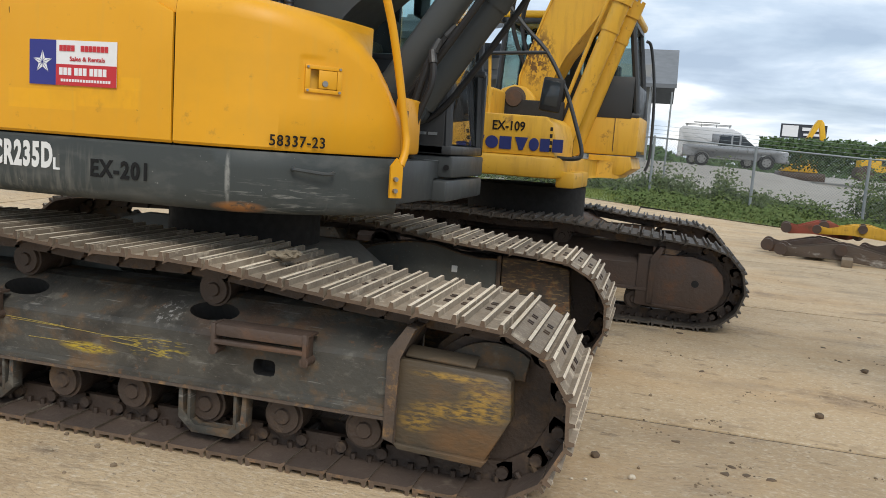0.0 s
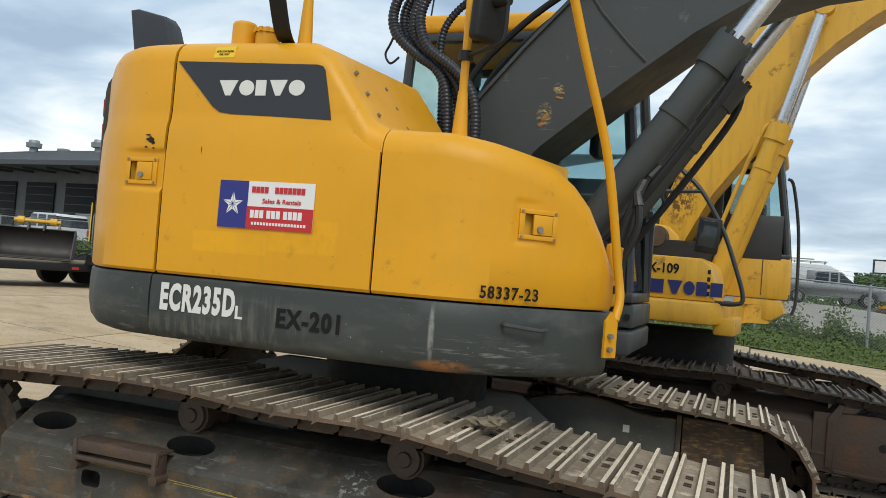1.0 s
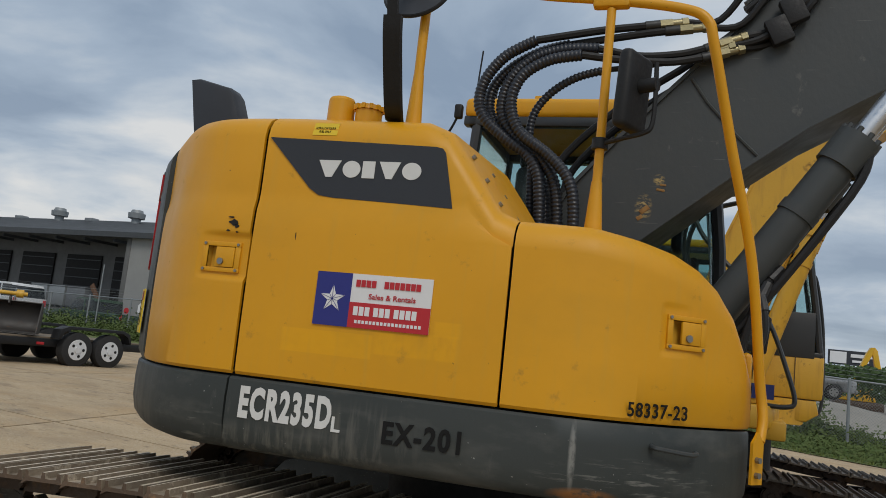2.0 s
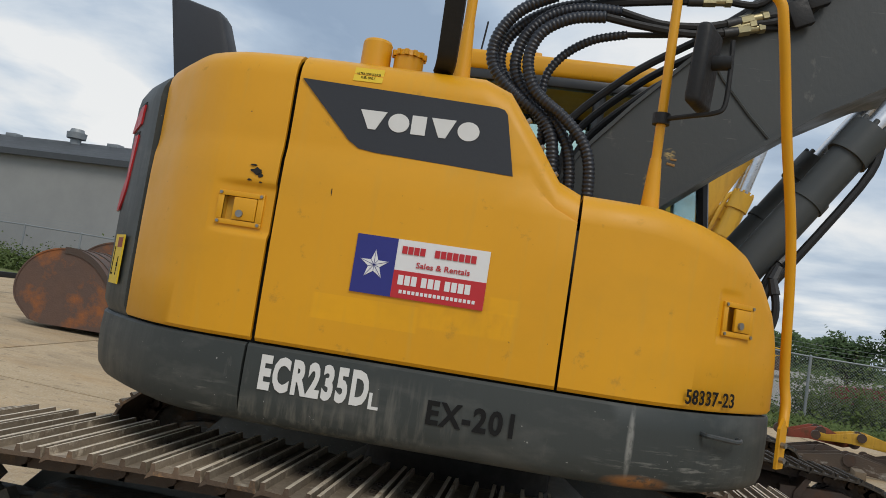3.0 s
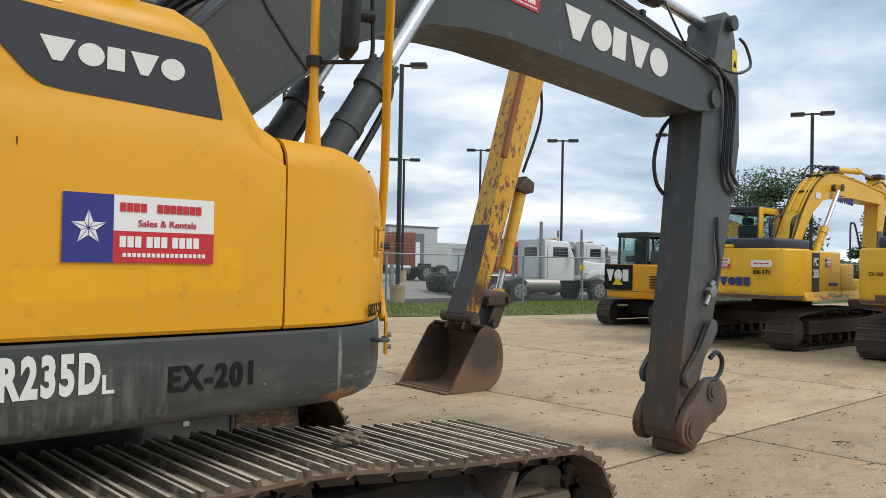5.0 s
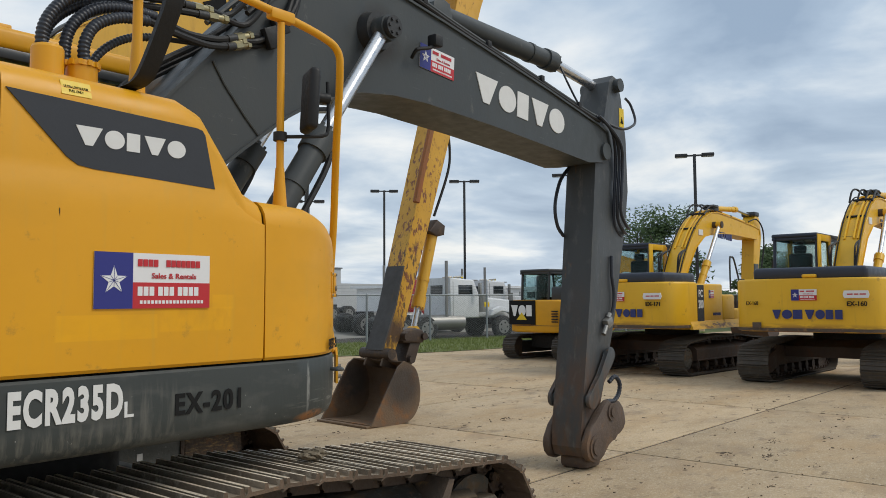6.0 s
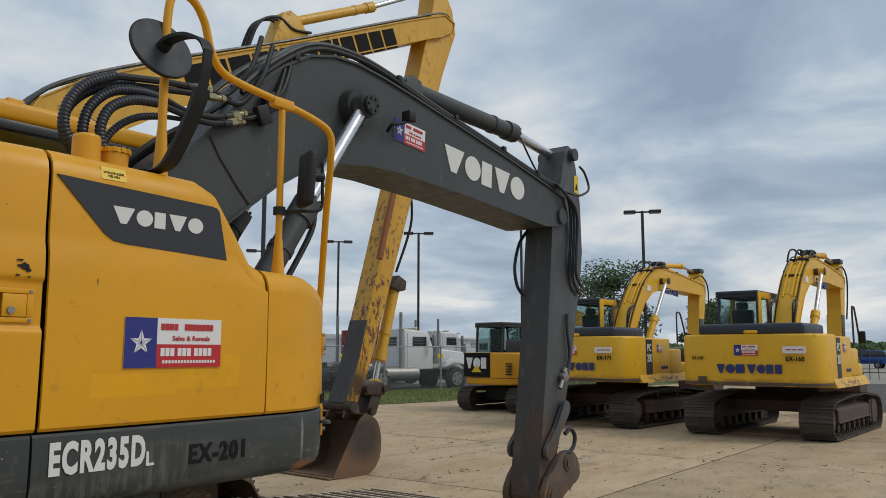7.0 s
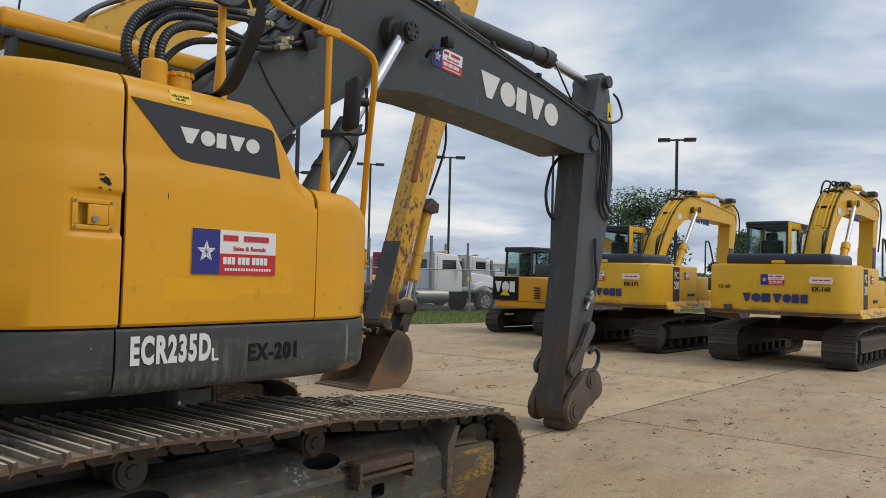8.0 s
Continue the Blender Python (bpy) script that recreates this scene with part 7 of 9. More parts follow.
        badge([0.05, 0.055, 0.06, 0.05, 0.05, 0.045, 0.045], 0.06, 0.008, FACE(-0.75, -1.345, 1.34), NAVY, rb, "", 0.006)
        dealer_sign(FACE(-0.95, -1.348, 1.72), 0.26, 0.17, rb, "small dealer sticker")
        plate([(0, 0), (0.16, 0), (0.16, 0.1), (0, 0.1)], R @ Matrix.Translation((-0.92, 1.16, 0.01)), RUST_EDGE, "reflector", cwp, "", 0.006)
        mid = len(top) // 2
        x, z = top[mid]
        badge([0.13, 0.14, 0.15, 0.13, 0.13, 0.12, 0.12], 0.17, 0.02, pose(x + 0.75, -0.228, z - 0.42, 90, 3, 0), NAVY, bo, "", 0.01)
        plate([(0, 0), (0.24, 0), (0.24, 0.14), (0, 0.14)], pose(x - 0.25, -0.228, z - 0.42, 90), SIGN_WHITE, "boom_label", bo, "white and red label", 0.008)
    return e


SHOE_FAR = M("dark_track_steel", (0.055, 0.047, 0.039), 0.65, metal=0.15, c2=(0.085, 0.07, 0.055), s=9, mix=1.0, bump=0.2, bs=50, dirt=(0.13, 0.105, 0.075), dirt_amt=0.3, dirt_s=7, rnd=30.0, vary=0.15)
YEL_ARM = M("flaking_arm_yellow", (0.66, 0.36, 0.03), 0.5, c2=(0.56, 0.30, 0.03), s=2.5, mix=0.9, bump=0.08, bs=30, dirt=(0.20, 0.085, 0.03), dirt_amt=0.20, dirt_s=8, stretch=(1.6, 1.6, 0.8))
stain(YEL_ARM, (0.17, 0.055, 0.03), (15, 15, 8), 0.57, 0.03, 0.95, (5.75, 0.0, 2.5), (1.1, 0.9, 1.9), detail=6, edge=0.6)
stain(YEL_ARM, (0.06, 0.035, 0.025), (22, 22, 9), 0.56, 0.03, 0.9, (5.45, 0.0, 1.6), (0.6, 0.9, 1.1), detail=5, edge=0.6)
stain(YEL_ARM, (0.075, 0.045, 0.03), (7, 7, 4), 0.42, 0.06, 0.95, (5.15, 0.0, 0.95), (0.5, 0.9, 0.62), detail=6, edge=0.6)
# parked neighbour with the long raised boom
K_LOW = [(-0.02, 1.74), (0.10, 1.95), (0.33, 2.42), (0.66, 2.88), (0.90, 3.32), (1.08, 3.62), (1.32, 3.86), (1.60, 4.08), (2.0, 4.33), (3.33, 5.12), (4.98, 5.92), (6.70, 6.70), (7.05, 6.84)]
K_TOP = [(7.30, 6.98), (7.34, 7.15), (7.10, 7.22), (6.26, 6.86), (3.89, 5.77), (2.16, 5.02), (1.15, 4.54), (0.72, 4.24), (0.52, 3.92), (0.30, 3.34), (0.08, 2.80), (-0.12, 2.20), (-0.12, 1.80)]
K_BACK = [(6.92, 7.75), (6.86, 7.30), (6.60, 6.34), (6.02, 4.17), (5.25, 1.50), (5.02, 0.95)]
K_FRONT = [(5.10, 0.84), (5.24, 0.90), (5.42, 1.25), (5.75, 2.20), (6.40, 4.12), (7.10, 6.20), (7.44, 7.0), (7.36, 7.40), (7.05, 7.82)]
k0 = crawler(pose(1.12, 4.03, 0), "weathered yellow crawler excavator with its long boom raised over the yard", YEL_OLD, -4.0, K_LOW, K_TOP, K_BACK, K_FRONT, ((0.40, 1.50), (0.90, 3.04), (1.20, 4.14)), ((3.95, 6.12), (5.6, 6.92), (6.95, 7.66)), unit="EX-109", marked=False, rough=True, cab_back=0.36, arm_mat=YEL_ARM, cab_low=YEL_OLD)
UK = Matrix.Rotation(radians(-4.0), 4, "Z")
GREY_PLATE = M("bare_grey_plate", (0.060, 0.058, 0.056), 0.6, c2=(0.042, 0.040, 0.038), s=3, mix=1.0, bump=0.15, bs=40, dirt=(0.10, 0.075, 0.055), dirt_amt=0.25, dirt_s=4)
RUST_BKT = M("dark_bucket_steel", (0.20, 0.128, 0.070), 0.75, c2=(0.115, 0.075, 0.048), s=2.5, mix=1.0, bump=0.3, bs=40, dirt=(0.26, 0.115, 0.04), dirt_amt=0.35, dirt_s=2.5)
stain(RUST_BKT, (0.045, 0.036, 0.030), (3, 3, 3), 0.36, 0.10, 0.9, (0.55, 0.0, 0.50), (0.42, 2.0, 0.42), detail=6, edge=0.5)
bucket_parts(k0, 1.02, 0.93, RUST_BKT, UK @ Matrix.Translation((4.52, 0.0, 0.0)), teeth=0)
part("wear_plate", prism([(5.010, 0.95), (5.240, 1.50), (5.413, 2.10), (5.440, 2.10), (5.27, 1.50), (5.04, 0.95)], -0.172, 0.172), GREY_PLATE, k0, "dark grey plate on the back of the arm").matrix_basis = UK
tl_k = part("tipping_link", prism([(5.36, 1.13), (5.42, 1.21), (5.66, 1.23), (5.80, 1.20), (5.87, 1.11), (5.80, 1.02), (5.42, 1.03)], -0.17, 0.17, 0.03, seg=3), LINK, k0, "dark greasy tipping link")
tl_k.matrix_basis = UK
part("bucket_link", prism([(5.58, 1.06), (5.80, 1.05), (5.70, 0.80), (5.62, 0.72), (5.48, 0.74), (5.50, 0.84)], -0.13, 0.13, 0.02), LINK, tl_k)
for x, z, w, r in ((5.40, 1.12, 0.27, 0.055), (5.80, 1.11, 0.21, 0.05), (5.08, 0.90, 0.30, 0.075), (5.56, 0.80, 0.20, 0.055)):
    part("link_pin", cyl(B(), (x, -w, z), (x, w, z), r, seg=16), LINK, tl_k)
br = ram(k0, (6.18, 0.0, 2.68), (5.86, 0.0, 1.54), (5.76, 0.0, 1.17), 0.085, 0.045, YEL_OLD, label="yellow bucket cylinder")
br.matrix_basis = UK
part("cylinder_bracket", prism([(5.98, 2.62), (6.16, 2.80), (6.32, 2.72), (6.30, 2.58), (6.16, 2.55)], -0.12, 0.12, 0.02), LINK, k0, "dark bracket of the bucket cylinder").matrix_basis = UK
letters("unit_number", "EX-109", 0.30, 0.085, UK @ FACE(-0.06, -1.338, 1.615), BLACK_INK, k0, "black stencilled unit number", 0.015, 0.004)
badge([0.09, 0.12, 0.13, 0.12, 0.09, 0.10, 0.11], 0.115, 0.012, UK @ FACE(-0.22, -1.339, 1.445), NAVY, k0, "navy blue badge shape", 0.005)
KI = (pose(1.12, 4.03, 0) @ UK).inverted()
part("handrail", tube(B(), [KI @ p for p in smooth_line([(0.95, 2.75, 2.86), (1.03, 2.75, 2.71), (1.22, 2.75, 2.50), (1.40, 2.75, 2.32), (1.58, 2.75, 2.02), (1.70, 2.75, 1.72), (1.78, 2.75, 1.46), (1.72, 2.75, 1.40), (1.55, 2.78, 1.40)], 6)], 0.019, 8), CAB_DARK, k0, "dark tubular handrail").matrix_basis = UK
part("rail_bar", tube(B(), [KI @ Vector((0.75, 2.75, 2.29)), KI @ Vector((1.40, 2.75, 2.32))], 0.017, 8), CAB_DARK, k0).matrix_basis = UK
mk = part("mirror", box(B(), KI @ Vector((1.475, 2.72, 1.95)), (0.19, 0.05, 0.30), 0.02, rz=14, ry=6), BLACK, k0, "black mirror on the rail")
mk.matrix_basis = UK
part("mirror_glass", box(B(), KI @ Vector((1.469, 2.693, 1.96)), (0.145, 0.006, 0.22), 0.002, rz=14, ry=6), WINDOW, mk)
part("rail_bar", tube(B(), smooth_line([KI @ Vector(p) for p in ((0.86, 2.78, 1.50), (0.90, 2.78, 1.56), (0.89, 2.78, 2.0), (0.87, 2.78, 2.32))], 5), 0.016, 8), YEL_OLD, k0, "yellow thin grab rail").matrix_basis = UK
# dark block row on the long boom
bars("boom_block", [0.30, 0.30, 0.34, 0.26, 0.12, 0.30, 0.30, 0.26, 0.10, 0.26, 0.26, 0.26, 0.26], 0.30, 0.05, UK @ pose(2.40, -0.226, 4.72, 90, -24.2, 0), BLACK_INK, k0, "black painted block on the boom", 0.004)
RUST_TUBE = M("faded_red_rust", (0.33, 0.10, 0.03), 0.7, c2=(0.22, 0.10, 0.03), s=9, mix=1.0, bump=0.1)
part("cylinder_lug", prism([(3.62, 5.62), (4.35, 5.94), (4.08, 6.24), (3.95, 6.28), (3.84, 6.22)], -0.13, 0.13, 0.01), YEL_OLD, k0).matrix_basis = UK
for k2 in range(3):
    part("boom_hose", tube(B(), smooth_line([(3.3, -0.1 + 0.08 * k2, 5.56), (3.45, -0.12 + 0.08 * k2, 5.95), (3.75, -0.12 + 0.08 * k2, 6.12), (4.0, -0.14 + 0.08 * k2, 6.02), (4.3, -0.15, 6.06)], 6), 0.02, 6), BLACK, k0).matrix_basis = UK
rb0 = B()
tube(rb0, smooth_line([(6.0, -0.22, 4.35), (5.75, -0.22, 3.5), (5.62, -0.22, 3.0)], 4), 0.05, 8)
part("red_tube", rb0, RUST_TUBE, k0, "faded red tube on the arm").matrix_basis = UK
for a, b, c in (((7.02, 0.1, 7.6), (7.50, 0.1, 7.3), (7.42, 0.1, 6.6)), ((6.42, -0.1, 4.1), (6.40, -0.12, 3.6), (6.10, -0.1, 2.85))):
    part("arm_hose", tube(B(), smooth_line([a, b, c], 8), 0.022, 6), BLACK, k0).matrix_basis = UK

# three machines parked in a row further on
F_LOW = [(0.0, 1.74), (0.22, 1.95), (0.55, 2.42), (0.95, 2.88), (1.45, 3.18), (2.1, 3.30), (3.2, 3.34), (4.6, 3.30), (4.95, 3.30)]
F_TOP = [(5.15, 3.42), (5.12, 3.58), (4.8, 3.63), (3.4, 3.77), (2.35, 3.84), (1.90, 3.82), (1.36, 3.62), (0.84, 3.24), (0.45, 2.80), (0.10, 2.28), (-0.10, 1.95), (-0.10, 1.80)]
F_BACK = [(4.82, 3.70), (4.86, 3.3), (4.72, 2.2), (4.66, 1.6)]
F_FRONT = [(4.80, 1.5), (4.92, 1.6), (5.12, 2.4), (5.42, 3.4), (5.36, 3.75), (5.22, 4.02), (5.08, 4.05), (4.95, 3.9)]
F_RAM = ((0.5, 1.6), (1.2, 2.5), (2.0, 3.5))
F_ARM = ((2.4, 3.98), (4.0, 4.08), (5.14, 3.98))
kB = crawler(pose(16.15, 0.14, 0, 0, 0, -2.5), "yellow crawler excavator seen from behind with a navy hood", YEL_FAR, 1.0, F_LOW, F_TOP, F_BACK, F_FRONT, F_RAM, F_ARM, unit="EX-160", group="row of parked excavators")
bucket_parts(kB, 1.0, 1.0, RUST_DARK, pose(5.2, 0.0, 0.75, 0, 100, 0) @ Matrix.Translation((-0.6, 0, -0.9)), teeth=5)
kA = crawler(pose(16.45, 4.02, 0, 0, 0, -4), "yellow crawler excavator with a bent boom in the parked row", YEL_FAR, 2.0, F_LOW, F_TOP, F_BACK, F_FRONT, F_RAM, F_ARM, unit="EX-171", group="row of parked excavators")
bucket_parts(kA, 1.0, 1.0, RUST_DARK, pose(5.2, 0.0, 0.75, 0, 100, 0) @ Matrix.Translation((-0.6, 0, -0.9)), teeth=5)


def small_crawler(m):
    """A small excavator with a short tail and a tall dark cab."""
    e = thing("excavator", "small yellow and black crawler excavator at the end of the row", "excavator", m, "row of parked excavators")
    build_far_track(e, 0.86, 0.45)
    part("carbody", boxb(-0.8, 0.8, -0.6, 0.6, 0.3, 0.65, 0.03), DARK, e)
    part("slew_ring", cyl(B(), (0, 0, 0.6), (0, 0, 0.78), 0.45, seg=24), DARK, e)
    tl = [(0.9, -1.02), (-0.9, -1.05), (-1.2, -0.95), (-1.38, -0.6), (-1.42, 0.0), (-1.38, 0.6), (-1.2, 0.95), (-0.9, 1.05), (0.9, 1.02)]
    body = part("body", prism(tl, 0.74, 1.62, 0.06, "z", 3), YEL, e, "yellow rounded body")
    part("body_seam", prism([(x * 1.003, y * 1.003) for x, y in tl], 0.92, 0.935, axis="z"), RUST_DARK, body)
    plate([(-0.46, 0.0), (0.46, 0.0), (0.46, 0.66), (-0.46, 0.66)], pose(-1.428, 0.38, 0.95, 90, 0, -90), BLACK_INK, "black_panel", body, "black badge panel", 0.012)
    badge([0.24, 0.26, 0.22], 0.30, 0.02, pose(-1.442, 0.76, 1.18, 90, 0, -90), SIGN_WHITE, body, "white badge shape", 0.004)
    plate([(-0.18, 0), (0.18, 0), (0, 0.20)], pose(-1.448, 0.38, 1.08, 90, 0, -90), SIGN_YEL, "badge_wedge", body, "", 0.004)
    for k in range(5):
        part("grille_slot", boxb(-1.395, -1.36, -0.80, -0.60, 1.02 + 0.07 * k, 1.05 + 0.07 * k), DARK, body)
    cb2 = part("cab", boxb(-0.75, 0.75, -0.05, 0.98, 1.26, 1.30), CAB_DARK, e)
    cab(cb2, -0.80, 0.80, -0.05, 0.98, 1.1, 2.48, CAB_DARK, CAB_DARK, low=0.7, rake=0.1)
    part("side_box", boxb(-0.80, 0.7, -0.96, -0.12, 1.50, 1.98, 0.06, 3), CAB_DARK, e)
    bo = plate_box([(0.5, 1.2), (1.0, 2.0), (1.6, 2.5), (2.8, 2.5)], [(2.9, 2.7), (1.6, 2.95), (0.9, 2.5), (0.35, 1.4)], -0.5, -0.24, YEL, "boom", e, "yellow boom")
    part("arm", prism([(2.6, 2.85), (2.75, 2.5), (2.5, 0.9), (2.65, 0.85), (3.0, 2.4), (2.9, 2.95)], -0.46, -0.28, 0.01), YEL, e)
    part("blade", boxb(1.7, 1.85, -1.1, 1.1, 0.05, 0.45, 0.02), YEL, e)
    return e


def build_far_track(e, half, width):
    loop = track_loop(1.15, 0.34, 0.315, -1.15, 0.34, 0.315, [(-0.4, 0.64), (0.4, 0.64)])
    sm = None
    for out in (-1, 1):
        sm = build_track(e, out * half, out, loop, 0.15, width, False, SHOE_FAR, sm)
        part("track_frame", boxb(-1.0, 1.0, out * half - 0.14, out * half + 0.14, 0.16, 0.48, 0.03), DARK, e)
        for x in (-1.15, 1.15):
            part("track_wheel", cyl(B(), (x, out * half - 0.1, 0.34), (x, out * half + 0.1, 0.34), 0.24, seg=20), LINK, e)


small_crawler(pose(17.95, 7.85, 0, 0, 0, -6))


# ---- loose buckets and parts on the concrete ----
def loose_bucket(x, y, yaw, width, size, label, mat=None, over=True):
    """A bucket, mouth down on its teeth when over."""
    e = thing("loose_bucket", label, "bucket", pose(x, y, rise(x, y), 0, 0, yaw), "loose buckets")
    bucket_parts(e, width, size, mat or RUST, pose(0, 0, 0.17, 180, 0, 0) @ pose(0, 0, 0, 0, 50, 0) if over else None, 5)
    return e


def shell_bucket(x, y, yaw, width, k, label, mat):
    """A big bucket lying back up: curved shell, side plates with a wear strip, lip, adapters and teeth towards +x."""
    e = thing("loose_bucket", label, "bucket", pose(x, y, rise(x, y), 0, 0, yaw), "loose buckets")
    tall = 1.05
    arc = [(-0.62, 0.10), (-0.92, 0.40), (-0.95, 0.75), (-0.75, 1.08), (-0.40, 1.27), (0.0, 1.30), (0.38, 1.14), (0.68, 0.82), (0.92, 0.42), (1.06, 0.12)]
    prof = smooth_line([(a * k, 0, b * k * tall) for a, b in arc], 4)
    body = part("bucket_shell", shell([[Vector((p.x, w, p.z)) for w in (-width / 2, 0, width / 2)] for p in prof], 0.025), mat, e)
    for s in (-1, 1):
        part("side_plate", prism([(p.x * 0.985, p.z * 0.985) for p in prof] + [(0.7 * k, 0.06), (-0.4 * k, 0.06)], s * (width / 2 - 0.03) - 0.015, s * (width / 2 - 0.03) + 0.015), mat, body)
        part("wear_strip", shell([[Vector((p.x * f, s * (width / 2 + 0.004), p.z * f)) for f in (0.93, 1.012)] for p in prof[18:]], 0.02), RUST_DARK, body)
    for i in range(3):
        w = (-0.30 + 0.30 * i) * width
        part("wear_strip", shell([[Vector((p.x * 1.012, w + d, p.z * 1.012)) for d in (-0.05, 0.05)] for p in prof[10:30]], 0.015), RUST_DARK, body)
    part("lip_plate", box(B(), (1.02 * k, 0, 0.14 * k), (0.05, width, 0.34), 0.01, ry=-25), RUST_DARK, body)
    for i in range(5):
        w = -width / 2 + width * (i + 0.5) / 5
        ad = part("tooth_adapter", prism([(0.58 * k, 0.96 * k), (0.70 * k, 0.98 * k), (0.98 * k, 0.58 * k), (1.22 * k, 0.16 * k), (1.12 * k, 0.05 * k), (1.0 * k, 0.14 * k)], w - 0.055, w + 0.055, 0.012), mat, body)
        part("tooth", prism([(1.06 * k, 0.20 * k), (1.16 * k, 0.20 * k), (1.34 * k, 0.02), (1.30 * k, 0.0), (1.08 * k, 0.06 * k)], w - 0.045, w + 0.045, 0.01), RUST_DARK, ad)
    return e


RUST_BIG = M("orange_brown_rust", (0.13, 0.072, 0.048), 0.75, c2=(0.085, 0.062, 0.055), s=1.6, mix=1.0, bump=0.3, bs=40, dirt=(0.27, 0.10, 0.035), dirt_amt=0.5, dirt_s=1.5)
shell_bucket(-7.4, 8.9, 5, 1.25, 0.98, "large orange-rusted digging bucket lying teeth down on the concrete", RUST_BIG)
shell_bucket(-7.85, 11.4, 0, 1.25, 1.16, "large grey-brown rusted bucket with an orange patch behind the first", RUST_BIG)


def junk_link(x, y, yaw, length, mat, label, z=0.0, k=1.0):
    """A linkage frame: two tapered plates with pin bosses, a cross tube and gussets."""
    e = thing("steel_linkage", label, "machine part", pose(x, y, z, 0, 0, yaw), "scrap linkages")
    L2 = length / 2
    for s in (-0.22, 0.22):
        b = prism([(-L2, 0.08 * k), (-L2 + 0.12, 0.02), (-0.15, 0.05 * k), (L2 - 0.25, 0.0), (L2, 0.06 * k), (L2 - 0.02, 0.15 * k), (L2 - 0.3, 0.15 * k), (0.12, 0.24 * k), (-0.1, 0.23 * k), (-L2 + 0.25, 0.13 * k), (-L2 + 0.06, 0.17 * k)], s - 0.018, s + 0.018, 0.006)
        sd = part("side_plate", b, mat, e)
        for x2, z2 in ((-L2 + 0.07, 0.10 * k), (L2 - 0.08, 0.08 * k), (0.02, 0.17 * k)):
            part("boss", cyl(B(), (x2, s - 0.05, z2), (x2, s + 0.05, z2), 0.075 * k, seg=16), RUST_DARK, sd)
    part("cross_tube", cyl(B(), (0.02, -0.25, 0.17 * k), (0.02, 0.25, 0.17 * k), 0.045, seg=14), mat, e)
    part("cross_plate", boxb(-L2 * 0.6, -L2 * 0.2, -0.2, 0.2, 0.06 * k, 0.08 * k, 0.004), mat, e)
    part("pin", cyl(B(), (L2 - 0.08, -0.30, 0.08 * k), (L2 - 0.08, 0.30, 0.08 * k), 0.03, seg=12), RUST, e)
    return e


RUST_SCR = M("scraped_dark_steel", (0.075, 0.058, 0.046), 0.7, c2=(0.12, 0.085, 0.06), s=3, mix=1.0, bump=0.3, bs=35, dirt=(0.42, 0.40, 0.36), dirt_amt=0.30, dirt_s=4, stretch=(0.6, 1, 1.5))
junk_link(5.45, 9.75, -14, 1.9, RUST_SCR, "dark rusty steel linkage with white scrapes", 0.0, 1.3)
junk_link(5.2, 10.35, -10, 1.7, RUST_DARK, "grey and brown steel linkage on the concrete", 0.0, 1.4)
junk_link(5.35, 10.95, -8, 1.3, RED_OLD, "faded red linkage frame on the scrap row", 0.30, 1.2)
junk_link(5.9, 10.55, -12, 1.5, YEL_OLD, "worn yellow linkage arm on the scrap row", 0.36, 1.0)
junk_link(6.5, 10.0, -16, 1.4, RUST_DARK, "brown steel bracket leaning in the scrap row", 0.12, 1.1)
junk_link(7.6, 10.2, -20, 1.3, RUST_DARK, "dark brown linkage with pins on the concrete", 0.0, 1.2)
bar_m = pose(7.72, 8.85, 0.0, 0, 0, 96)
solo("steel_bar", box(B(), (0, 0, 0.05), (0.95, 0.12, 0.09), 0.015), RUST_SCR, "worn square steel bar lying on the concrete", "machine part", m=bar_m)
ch = thing("track_chain_heap", "heap of dark rusty track chain on the concrete", "track chain", pose(7.15, 9.55, 0, 0, 0, 20))
for k in range(9):
    for s2 in (-1, 1):
        part("chain_link", box(B(), (-0.55 + 0.135 * k, s2 * 0.09 + 0.03 * math.sin(k * 1.7), 0.09 + 0.05 * math.sin(k * 0.8)), (0.17, 0.035, 0.11), 0.02, rz=8 * math.sin(k * 2.1), ry=10 * math.cos(k)), RUST_DARK, ch)
    part("chain_pin", cyl(B(), (-0.48 + 0.135 * k, -0.14, 0.08), (-0.48 + 0.135 * k, 0.14, 0.10), 0.03, seg=10), RUST, ch)
loose_bucket(7.0, 9.2, 150, 0.9, 0.55, "small brown steel scoop lying on the concrete", RUST_SCR, False)
for x, y, yaw in ((5.6, 9.9, -12), (6.6, 10.6, -12)):
    e = thing("timber_block", "weathered timber block under the scrap row", "timber", pose(x, y, 0.0, 0, 0, yaw + 90))
    part("block", boxb(-0.9, 0.9, -0.08, 0.08, 0.0, 0.12, 0.01), WOOD, e)

